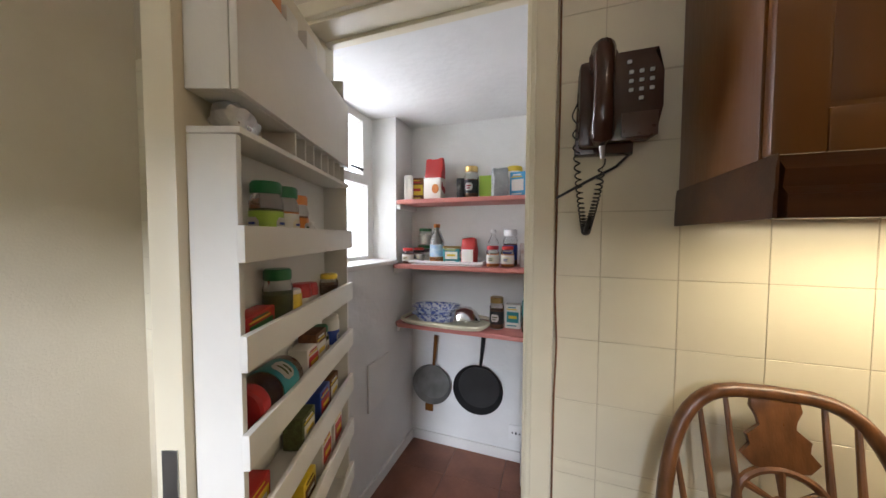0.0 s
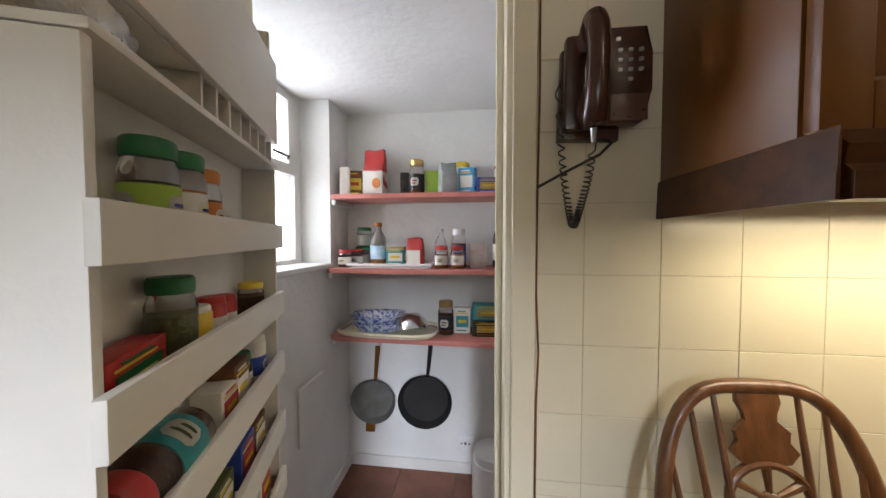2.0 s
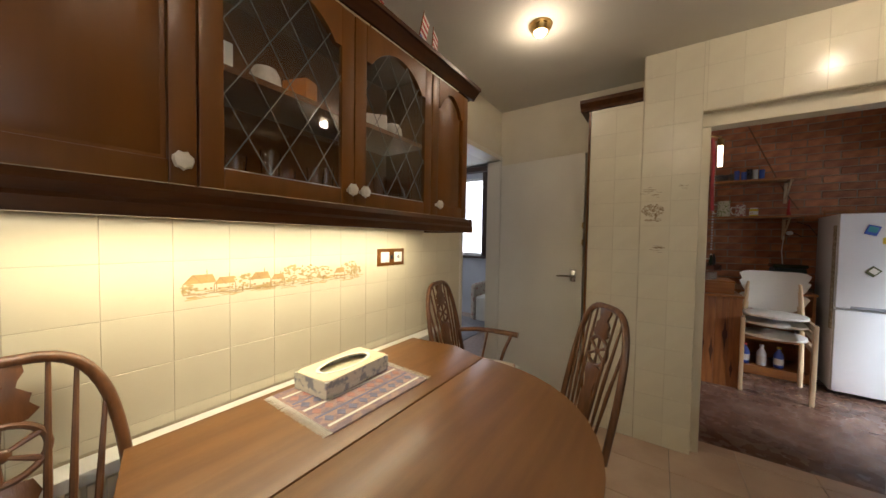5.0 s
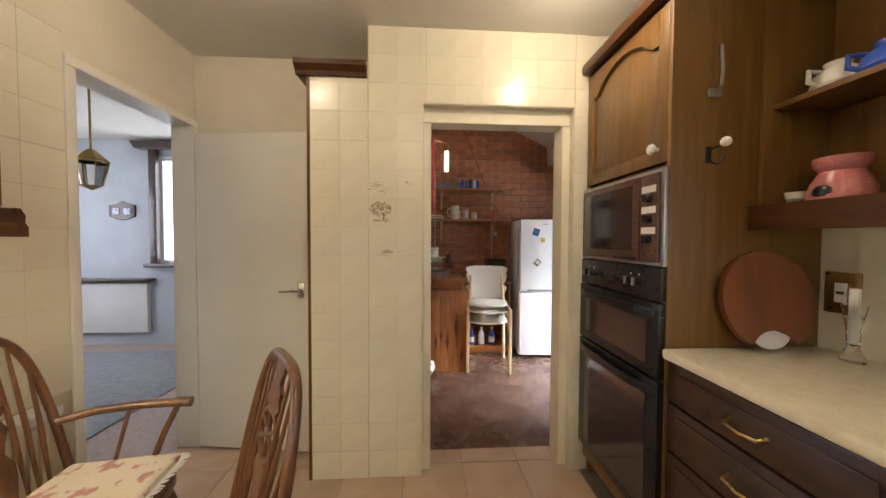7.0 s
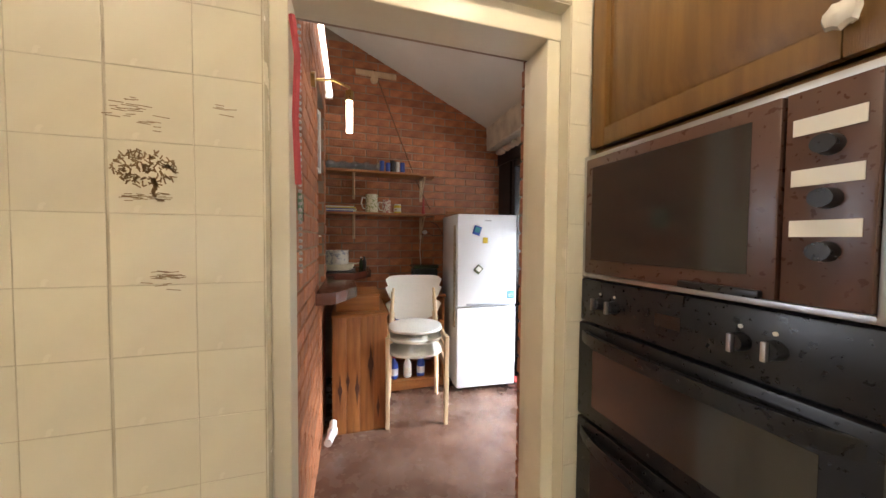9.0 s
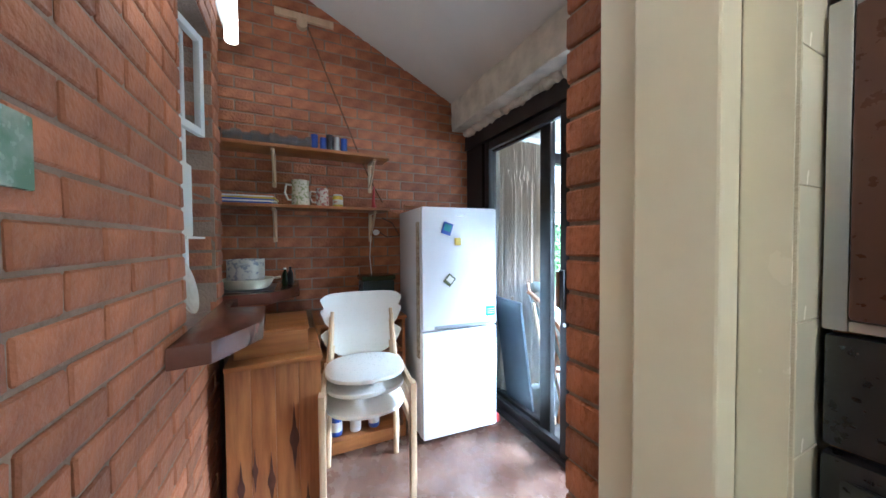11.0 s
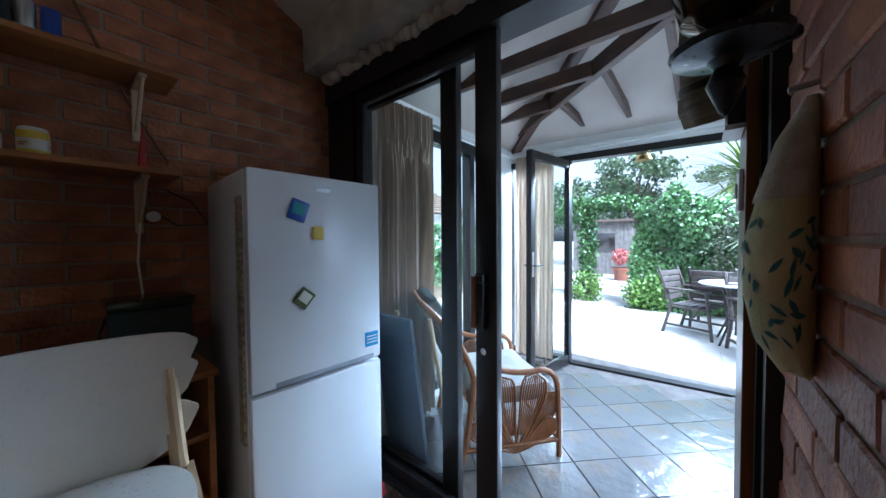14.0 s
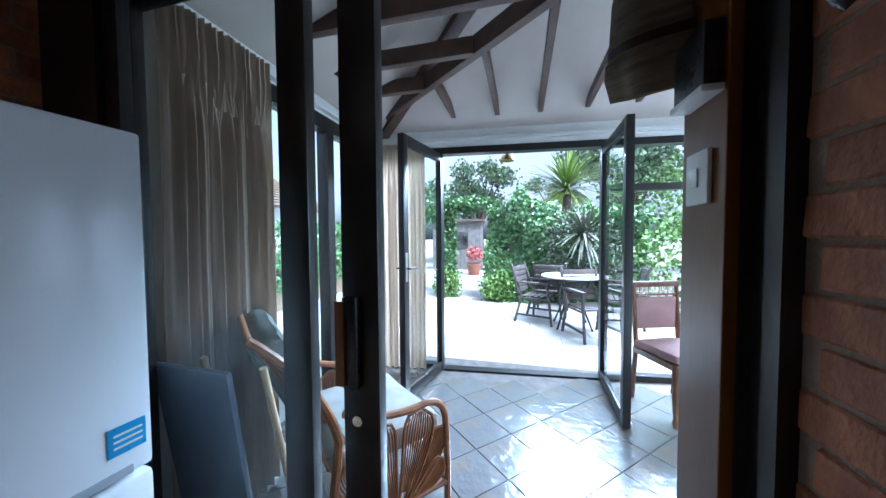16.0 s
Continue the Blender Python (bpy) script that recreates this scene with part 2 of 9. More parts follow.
def rod(bm, p, q, r, r2=None, seg=10):
    p, q = Vector(p), Vector(q)
    d = q - p
    m = Matrix.Translation((p + q) / 2) @ d.to_track_quat("Z", "Y").to_matrix().to_4x4()
    bmesh.ops.create_cone(bm, cap_ends=True, segments=seg, radius1=r, radius2=r if r2 is None else r2, depth=d.length, matrix=m)

def lathe(bm, prof, c=(0, 0, 0), seg=20, m=None):
    rings = []
    mm = Matrix.Translation(c) @ (m if m is not None else Matrix())
    for r, z in prof:
        rings.append([bm.verts.new(mm @ Vector((r * math.cos(2 * math.pi * i / seg), r * math.sin(2 * math.pi * i / seg), z))) for i in range(seg)])
    for a, b in zip(rings, rings[1:]):
        for i in range(seg):
            j = (i + 1) % seg
            bm.faces.new((a[i], a[j], b[j], b[i]))
    if prof[0][0] > 0:
        bm.faces.new(rings[0][::-1])
    if prof[-1][0] > 0:
        bm.faces.new(rings[-1])

def tube(bm, pts, r, seg=8, closed=False):
    pts = [Vector(p) for p in pts]
    n = len(pts)
    rings = []
    up = Vector((0.13, 0.21, 0.97))
    for i, p in enumerate(pts):
        a = pts[(i - 1) % n] if closed or i else p
        b = pts[(i + 1) % n] if closed or i < n - 1 else p
        d = (b - a).normalized()
        s = d.cross(up)
        if s.length < 1e-3:
            s = d.cross(Vector((1, 0, 0)))
        s.normalize()
        u = s.cross(d)
        up = u
        rr = r(i / max(1, n - 1)) if callable(r) else r
        rings.append([bm.verts.new(p + (s * math.cos(2 * math.pi * k / seg) + u * math.sin(2 * math.pi * k / seg)) * rr) for k in range(seg)])
    for i in range(n if closed else n - 1):
        a, b = rings[i], rings[(i + 1) % n]
        for k in range(seg):
            j = (k + 1) % seg
            bm.faces.new((a[k], a[j], b[j], b[k]))
    if not closed:
        bm.faces.new(rings[0][::-1])
        bm.faces.new(rings[-1])

def prism(bm, poly, z0, z1, m=None, bev=0.0):
    mm = m if m is not None else Matrix()
    a = [bm.verts.new(mm @ Vector((x, y, z0))) for x, y in poly]
    b = [bm.verts.new(mm @ Vector((x, y, z1))) for x, y in poly]
    f1, f2 = bm.faces.new(a[::-1]), bm.faces.new(b)
    n = len(poly)
    for i in range(n):
        j = (i + 1) % n
        bm.faces.new((a[i], a[j], b[j], b[i]))
    if bev:
        es = list(set(f1.edges) | set(f2.edges))
        bmesh.ops.bevel(bm, geom=es, offset=bev, segments=2, affect="EDGES", profile=0.6)

def finish(bm, name, material, smooth):
    bmesh.ops.recalc_face_normals(bm, faces=bm.faces)
    me = bpy.data.meshes.new(name)
    bm.to_mesh(me)
    bm.free()
    me.materials.append(M[material] if isinstance(material, str) else material)
    if smooth:
        me.shade_smooth()
        me.set_sharp_from_angle(angle=radians(38))
    return me

def part(name, bm, material, parent, label="", smooth=True):
    ob = new(name, finish(bm, name, material, smooth))
    ob.parent = parent
    return tagged(ob, label)

def thing(name, label, category, m=None, group="", kind=""):
    ob = new(name)
    ob.empty_display_size = 0.05
    if m is not None:
        ob.matrix_basis = m
    return tagged(ob, label, category, group, kind)

def solo(name, bm, material, label, category, m=None, group="", kind="", smooth=True):
    ob = new(name, finish(bm, name, material, smooth))
    if m is not None:
        ob.matrix_basis = m
    return tagged(ob, label, category, group, kind)

def struct(name, bm, material, label="", smooth=False):
    return solo(name, bm, material, label or name.replace("_", " "), name.split("_")[0], kind="structure", smooth=smooth)

def boxes(name, material, *bb, label="", bev=0.0):
    bm = bmn()
    for lo, hi in bb:
        box(bm, lo, hi, bev)
    return struct(name, bm, material, label)

# ---- structure ----
H = 2.43
NY, EX, SY, WX = 1.342, 2.938, -1.57, -1.45
# kitchen walls: the backing stands behind the tiles
TT = 0.006
w_north = boxes("wall_north", "wall",
    ((WX, NY + TT, 0), (-0.60, 1.46, H)), ((-0.60, NY + TT, 1.985), (0.16, 1.46, H)), ((0.16, NY + TT, 0), (2.56, 1.46, H)),
    ((2.56, NY + TT, 2.03), (3.29, 1.46, H)), ((3.29, NY + TT, 0), (3.45, 1.46, H)), label="cream painted kitchen wall with two doorways")
w_east = boxes("wall_east", "wall",
    ((EX + TT, -0.06, 0), (3.15, 0.234, H)), ((EX + TT, 0.234, 0), (3.15, 0.535, 2.155)), ((EX + TT, -0.892, 2.033), (3.15, -0.06, H)),
    ((EX + TT, SY, 0), (3.15, -0.892, H)), label="kitchen end wall with the utility room doorway")
boxes("wall_recess", "wall", ((3.28, 0.10, 0), (3.45, NY + TT, H)), ((3.15, 0.10, 0), (3.28, 0.234, H)), label="cream painted recess wall behind the open door")
boxes("wall_south", "wall", ((WX, SY - 0.12, 0), (-0.95, SY, H)), ((0.55, SY - 0.12, 0), (3.15, SY, H)),
      ((-0.95, SY - 0.12, 0), (0.55, SY, 1.05)), ((-0.95, SY - 0.12, 1.95), (0.55, SY, H)), label="kitchen wall with a window opening")
boxes("wall_west", "wall", ((WX - 0.12, SY - 0.12, 0), (WX, 1.46, H)), label="cream painted kitchen wall")
boxes("ceiling_kitchen", "ceil", ((WX - 0.12, SY - 0.12, H), (3.45, 1.46, H + 0.1)), label="cream kitchen ceiling")
# pantry
PX0, PX1, PY1, PH = -0.66, 0.55, 2.31, 1.94
boxes("wall_pantry_back", "pwall", ((PX0 - 0.25, PY1, 0), (PX1 + 0.1, PY1 + 0.1, 2.3)), label="white painted pantry wall")
boxes("wall_pantry_side", "pwall", ((PX0 - 0.25, 1.46, 0), (PX0, PY1, 1.125)), ((PX0 - 0.25, 2.10, 1.125), (PX0, PY1, PH)),
      label="white painted pantry wall with a window recess")
boxes("wall_pantry_end", "pwall", ((PX1, 1.46, 0), (PX1 + 0.1, PY1, 2.3)), label="white painted pantry end wall")
boxes("ceiling_pantry", "pwall", ((PX0 - 0.3, 1.46, PH), (PX1 + 0.1, PY1 + 0.1, PH + 0.1)), label="white pantry ceiling")
# living room shell
boxes("wall_living", "lwall", ((1.3, 4.6, 0), (3.2, 4.7, 2.5)), ((3.2, 4.6, 0), (4.8, 4.7, 0.8)), ((3.2, 4.6, 2.2), (4.8, 4.7, 2.5)), ((4.8, 4.6, 0), (5.3, 4.7, 2.5)),
      ((5.3, 1.36, 0), (5.4, 2.56, 2.5)), ((5.3, 3.20, 0), (5.4, 4.7, 2.5)), ((5.3, 2.56, 0), (5.4, 3.20, 1.0)), ((5.3, 2.56, 2.3), (5.4, 3.20, 2.5)), ((1.2, 1.46, 0), (1.3, 4.7, 2.5)), ((3.45, 1.36, 0), (5.3, 1.46, 2.5)), label="pale grey living room walls")
boxes("ceiling_living", "ceil", ((1.2, 1.46, 2.5), (5.4, 4.7, 2.6)), label="white living room ceiling")

# utility room
UX0, UX1, UN, US = 3.305, 5.25, -0.07, -1.80
RZ0, RSL = 2.50, 0.465          # roof underside: height at the beam and slope
def roof_z(y):
    return RZ0 + (-1.654 - y) * -RSL if y > -1.654 else RZ0
bm = bmn()
for lo, hi in (((3.155, UN + 0.005, 0), (4.08, 0.1, 3.4)), ((4.08, UN + 0.005, 0), (4.55, 0.1, 1.0)), ((4.08, UN + 0.005, 2.25), (4.55, 0.1, 3.4)),
               ((4.55, UN + 0.005, 0), (4.69, 0.1, 3.4)), ((4.69, 0.08, 0), (UX1 + 0.2, 0.2, 3.4))):
    box(bm, lo, hi)
uw_n = struct("wall_utility_north", bm, "mortar", "red brick utility room wall with a window")
bm = bmn()
box(bm, (UX1 + 0.005, -2.0, 0), (UX1 + 0.15, 0.2, 3.4))
uw_e = struct("wall_utility_east", bm, "mortar", "red brick utility room gable wall")
bm = bmn()
box(bm, (3.155, -2.05, 0), (UX0 - 0.005, -0.945, 3.3))
box(bm, (3.155, -0.945, 2.06), (UX0 - 0.005, -0.05, 3.4))
uw_w = struct("wall_utility_west", bm, "mortar", "red brick utility room wall beside the doorway")
bm = bmn()
y0, y1 = -2.0, 0.2
vs = [bm.verts.new((x, y, RZ0 + (y + 1.654) * RSL + dz)) for dz in (0, 0.12) for x, y in ((3.0, y0), (5.45, y0), (5.45, y1), (3.0, y1))]
for f in ((0, 3, 2, 1), (4, 5, 6, 7), (0, 1, 5, 4), (1, 2, 6, 5), (2, 3, 7, 6), (3, 0, 4, 7)):
    bm.faces.new([vs[i] for i in f])
struct("ceiling_utility", bm, "ceil", "sloping white utility room ceiling")

# floors and ground
boxes("floor_kitchen", "joint", ((WX, SY, -0.1), (3.15, NY + 0.12, -0.006)), label="kitchen floor of square beige tiles")
boxes("floor_pantry", "joint", ((PX0, NY + 0.12, -0.1), (PX1, PY1, -0.006)), label="pantry floor of terracotta tiles")
boxes("floor_recess", "kfloor", ((3.15, 0.1, -0.1), (3.28, NY + 0.12, -0.001)), label="beige floor under the open door")
boxes("floor_living", mat("pinkish_carpet", (0.45, 0.36, 0.32), (0.38, 0.30, 0.26), 0.95, 30, 0.4, 300), ((1.2, 1.46, -0.1), (5.4, 4.7, 0.0)), label="pinkish living room carpet")
boxes("floor_utility", "joint", ((3.15, -2.0, -0.1), (5.4, 0.2, -0.005)), label="worn brown utility room floor")
# garden room and outside ground
GM = pose(4.476, -4.026, 0, 0, 0, 4.9)        # the garden door wall stands slightly askew
boxes("floor_garden_room", "joint", ((1.4, -4.35, -0.1), (5.2, -1.8, -0.006)), label="garden room floor of diagonal slate flags")
boxes("ground", mat("patio_bedding", (0.40, 0.39, 0.37), (0.30, 0.29, 0.27), 0.9, 3, 0.4, 40), ((-150, -200, -0.3), (150, 150, -0.11)), label="pale ground that runs to the horizon")
boxes("pavement_patio", "patio", ((-2, -14.5, -0.11), (9, -4.05, -0.035)), label="pale stone patio and path")
def gbox(name, material, *bb, label=""):
    ob = boxes(name, material, *bb, label=label)
    ob.matrix_basis = GM
    return ob
gbox("wall_garden_south", "white", ((0.0, -0.1, 2.13), (0.75, 0.0, 2.40)), ((-3.2, -0.1, 2.13), (0.0, 0.0, 2.40)), label="white painted wall plate over the garden doors")
gbox("trim_plate", "white", ((-3.1, 0.0, 2.175), (0.66, 0.045, 2.205)), ((-3.1, 0.0, 2.215), (0.66, 0.02, 2.24)), label="white curtain rail board")
gbox("window_garden_frame", "blackframe", ((-3.2, -0.09, 2.07), (0.7, 0.012, 2.13)), ((0.0, -0.09, 0.0), (0.06, 0.006, 2.07)), ((-1.50, -0.09, 0), (-1.44, 0.006, 2.07)),
     ((-2.9, -0.07, 1.68), (-1.50, 0.0, 1.74)), ((-2.95, -0.09, 0), (-2.89, 0.0, 2.07)), ((-2.9, -0.09, 0), (-1.5, 0.0, 0.05)), ((-1.44, -0.09, -0.035), (0.0, 0.006, 0.012)),
     ((0.06, -0.09, 0), (0.7, 0.0, 0.05)), ((0.62, -0.09, 0.05), (0.70, 0.0, 2.07)), label="dark frame of the garden doors and side windows")
boxes("wall_garden_east", "white", ((5.1, -4.1, 0), (5.22, -3.68, 2.40)), ((5.1, -3.68, 0), (5.22, -2.49, 0.06)), ((5.1, -3.68, 2.16), (5.22, -2.49, 2.40)), ((5.1, -2.49, 0), (5.22, -1.9, 2.40)),
      label="white garden room wall with tall windows")
boxes("window_east_frame", "blackframe", ((5.10, -3.68, 2.06), (5.19, -2.49, 2.16)), ((5.10, -3.68, 0.06), (5.19, -2.49, 0.13)), ((5.1, -2.55, 0.13), (5.19, -2.49, 2.06)),
      ((5.1, -3.22, 0.13), (5.19, -3.14, 2.06)), ((5.1, -3.68, 0.13), (5.19, -3.62, 2.06)), label="dark window frame beside the curtains")
boxes("trim_east_plate", "white", ((5.055, -3.95, 2.175), (5.10, -2.0, 2.205)), ((5.08, -3.95, 2.215), (5.10, -2.0, 2.24)), label="white curtain rail board")
boxes("wall_garden_north", "white", ((1.4, -2.05, 0), (3.20, -1.955, 3.1)), ((3.20, -2.05, 2.23), (5.22, -1.97, 3.1)), label="white wall over the sliding door")
# unseen end wall; its opening is invented to let the west fill lamp in
boxes("wall_garden_west", "white", ((1.3, -4.45, 0), (1.4, -3.9, 3.2)), ((1.3, -2.3, 0), (1.4, -1.95, 3.2)), ((1.3, -3.9, 0), (1.4, -2.3, 0.95)), ((1.3, -3.9, 2.15), (1.4, -2.3, 3.2)), label="white garden room end wall")
bm = bmn()
for a in (((5.17, -4.10, 2.245), (5.17, -1.95, 2.245), (3.02, -1.95, 3.02)), ((5.17, -4.10, 2.245), (3.02, -1.95, 3.02), (1.35, -1.95, 3.11), (1.35, -4.42, 2.245))):
    lo = [bm.verts.new(p) for p in a]
    hi = [bm.verts.new((p[0], p[1], p[2] + 0.12)) for p in a]
    bm.faces.new(lo), bm.faces.new(hi[::-1])
    for i in range(len(a)):
        j = (i + 1) % len(a)
        bm.faces.new((lo[i], hi[i], hi[j], lo[j]))
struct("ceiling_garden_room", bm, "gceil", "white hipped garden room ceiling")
def beam(p, q, w, d, name="ceiling_joist", label="dark stained level timber joist under the ceiling"):
    """A squared timber from p to q, its underside at those points."""
    p, q = Vector(p), Vector(q)
    x = (q - p).normalized()
    y = Vector((0, 0, 1)).cross(x).normalized()
    z = x.cross(y)
    m = Matrix((x, y, z)).transposed().to_4x4()
    m.translation = p
    bm = bmn()
    box(bm, (0, -w / 2, 0), ((q - p).length, w / 2, d), 0.005)
    if name == "ceiling_joist":
        for v in bm.verts:
            if v.co.x < 0.02:
                v.co.x += 0.15 * v.co.z / d
    return solo(name, bm, "beam", label, "beam", m, group="garden room timbers")
JZ = 2.34
def diag_y(x):
    return -3.87 + 0.855 * (5.04 - x)
beam((5.06, -3.887, JZ), (2.93, diag_y(2.93), JZ), 0.055, 0.11)
beam((5.10, -4.03, 2.215), (3.05, -1.98, 2.955), 0.09, 0.13, "hip_rafter", "dark stained hip rafter against the sloping ceiling")
for y in (-2.20, -2.575, -2.96, -3.31):
    xe = 5.04 - (y + 3.87) / 0.855
    beam((5.06, y, JZ), (xe + 0.03, y, JZ), 0.05, 0.10)
for x in (4.32, 3.94, 3.58, 3.21, 2.84, 2.47):
    beam((x, -3.95, JZ + 0.004), (x, min(-2.07, diag_y(x) - 0.035), JZ + 0.004), 0.042, 0.07)

# sliding door
boxes("trim_header", "blackframe", ((3.20, -1.93, 2.11), (5.25, -1.78, 2.225)), ((3.20, -1.94, -0.005), (5.25, -1.78, 0.02)), label="dark sliding door head and track")
boxes("trim_jamb", "blackframe", ((3.215, -1.93, 0.02), (3.322, -1.845, 2.11)), ((3.215, -1.843, 0.02), (3.336, -1.80, 2.11)), ((3.215, -1.798, 0.02), (3.318, -1.755, 2.11)), ((3.215, -1.753, 0.02), (3.330, -1.715, 2.11)), ((5.0, -1.93, 0.02), (5.25, -1.80, 2.11)), label="dark sliding door jambs")
def pane_leaf(name, label, x0, x1, y, stile, handle):
    t = thing(name, label, "sliding door", pose(x0, y, 0.022))
    w = x1 - x0
    for a, b in ((0, stile), (w - 0.06, w)):
        bm = bmn(); box(bm, (a, -0.02, 0), (b, 0.02, 2.085), 0.003); part("stile", bm, "blackframe", t)
    for a, b in ((0, 0.07), (2.02, 2.085)):
        bm = bmn(); box(bm, (stile, -0.018, a), (w - 0.06, 0.018, b), 0.003); part("rail", bm, "blackframe", t)
    bm = bmn(); box(bm, (stile, -0.004, 0.07), (w - 0.06, 0.004, 2.02)); g = part("pane", bm, "pane", t); g.visible_shadow = False
    if handle:
        bm = bmn(); box(bm, (0.045, 0.018, 0.89), (0.085, 0.05, 1.12), 0.006); h = part("handle", bm, "black", t, "dark pull handle with a wooden grip")
        bm = bmn(); box(bm, (0.075, 0.05, 0.90), (0.10, 0.056, 1.11), 0.002); part("grip", bm, "mahog", h)
        bm = bmn(); rod(bm, (0.06, 0.018, 0.80), (0.06, 0.026, 0.80), 0.014); part("keyhole", bm, "chrome", t, "chrome keyhole plate")
    return t
pane_leaf("sliding_door", "dark framed glass sliding door standing open", 4.07, 4.98, -1.83, 0.10, True)
pane_leaf("fixed_glazing", "dark framed fixed glass panel beside the sliding door", 4.312, 5.02, -1.895, 0.095, False)
bm = bmn(); box(bm, (3.338, -1.965, 0.0), (3.362, -1.802, 2.10), 0.003)
struct("trim_board", bm, "mahog", "dark wooden board lining the sliding door jamb")

# beam over the sliding door, with foam packing under it
bm = bmn(); box(bm, (3.306, -1.96, 2.262), (5.245, -1.64, 2.50), 0.012)
bmesh.ops.subdivide_edges(bm, edges=bm.edges[:], cuts=9, use_grid_fill=True)
for v in bm.verts:
    v.co += Vector((0, 1, 0.6)) * 0.014 * noise.noise(v.co * 9)
struct("trim_lintel", bm, "rough", "rough cream lintel beam over the sliding door", smooth=True)
bm = bmn()
for i in range(120):
    x = 3.3 + 1.9 * random.random()
    bmesh.ops.create_icosphere(bm, subdivisions=2, radius=0.018 + 0.022 * random.random(), matrix=pose(x, -1.79 + 0.03 * random.random(), 2.235 + 0.03 * random.random()))
for v in bm.verts:
    v.co += noise.noise_vector(v.co * 25) * 0.012
tagged(struct("trim_foam", bm, "rough", "lumpy packing under the lintel", smooth=True), kind="stuff")

# doorway linings
bm = bmn()
for lo, hi in (((2.985, -0.105, 0), (3.09, -0.061, 1.949)), ((2.985, -0.891, 0), (3.09, -0.845, 1.949)), ((2.983, -0.891, 1.95), (3.09, -0.061, 2.032)),
               ((3.091, -0.08, 0), (3.154, -0.061, 1.974)), ((3.091, -0.891, 0), (3.166, -0.87, 1.974)), ((3.091, -0.891, 1.975), (3.154, -0.061, 2.03))):
    box(bm, lo, hi, 0.004)
struct("trim_utility_doorframe", bm, "gloss", "cream gloss painted door frame")
bm = bmn()
for lo, hi in (((-0.599, 1.342, 0), (-0.566, 1.47, 1.944)), ((0.122, 1.342, 0), (0.159, 1.47, 1.944)), ((-0.599, 1.340, 1.945), (0.159, 1.472, 1.984)),
               ((0.135, 1.322, 0), (0.184, 1.3395, 1.954)), ((-0.66, 1.320, 1.955), (0.186, 1.3395, 2.0)), ((-0.66, 1.322, 0), (-0.612, 1.3395, 1.954)),
               ((0.105, 1.43, 0), (0.122, 1.46, 1.945)), ((-0.565, 1.43, 1.932), (0.105, 1.46, 1.945))):
    box(bm, lo, hi, 0.003)
struct("trim_pantry_doorframe", bm, "gloss", "cream gloss painted pantry door frame")
bm = bmn()
for lo, hi in (((2.561, 1.335, 0), (2.60, 1.47, 1.989)), ((3.25, 1.335, 0), (3.289, 1.47, 1.989)), ((2.561, 1.333, 1.99), (3.289, 1.472, 2.029))):
    box(bm, lo, hi, 0.003)
struct("trim_living_doorframe", bm, "door", "white painted door frame")

def lever(parent, x, y, z, sx, n=-1):
    bm = bmn(); box(bm, (x - 0.02, min(y, y + n * 0.008), z - 0.045), (x + 0.02, max(y, y + n * 0.008), z + 0.045), 0.003)
    h = part("handle", bm, "chrome", parent, "chrome lever handle on a square plate")
    bm = bmn(); tube(bm, [(x, y + n * 0.006, z), (x, y + n * 0.045, z), (x + sx * 0.03, y + n * 0.05, z), (x + sx * 0.11, y + n * 0.048, z - 0.004)], 0.008)
    part("lever", bm, "chrome", h)

# open white flush door lying along the recess
t = thing("door_living", "plain white flush door standing open, with a chrome lever", "door", pose(3.262, 1.325, 0, 0, 0, -97.5), kind="structure")
bm = bmn(); box(bm, (0.0, -0.02, 0.012), (0.73, 0.02, 1.94), 0.002); part("leaf", bm, "door", t)
lever(t, 0.665, -0.02, 1.0, -1, -1)
for z in (1.28, 1.41):
    bm = bmn(); tube(bm, [(0.735, -0.02, z), (0.735, -0.05, z - 0.005), (0.735, -0.055, z - 0.03), (0.735, -0.035, z - 0.04)], 0.006)
    part("coat_hook", bm, "brass", t)

# tall tiled box with cornice and dark edge strip
boxes("trim_box_edge", "mahog", ((EX - 0.004, 0.537, 0), (EX + 0.05, 0.549, 2.155)), ((3.0, 0.537, 2.1), (3.15, 0.549, 2.155)), label="dark wooden edge strip of the tiled box")
bm = bmn()
prof = [(0.0, 2.157), (-0.02, 2.157), (-0.025, 2.175), (-0.05, 2.20), (-0.055, 2.222), (0.0, 2.222)]
prism(bm, [(EX + a, z) for a, z in prof], 0.236, 0.60, m=Matrix(((1, 0, 0, 0), (0, 0, 1, 0), (0, 1, 0, 0), (0, 0, 0, 1))))
box(bm, (EX + 0.001, 0.55, 2.157), (3.15, 0.60, 2.222), 0.01)
struct("trim_box_cornice", bm, "mahogx", "dark wooden cornice on the tiled box")

# ---- kitchen furniture ----
def arch(x0, x1, z0, z1, rise, n=14):
    """Outline with a cathedral arch as its top edge."""
    top = []
    for i in range(n + 1):
        u = i / n
        s = math.sin(math.pi * min(1, max(0, (u - 0.08) / 0.84))) if 0.08 < u < 0.92 else 0
        top.append((x0 + (x1 - x0) * u, z1 - rise + rise * s ** 0.7))
    return [(x0, z0), (x1, z0)] + top[::-1]
XZ = Matrix(((1, 0, 0, 0), (0, 0, 1, 0), (0, 1, 0, 0), (0, 0, 0, 1)))    # plan (x, z), extruded along y

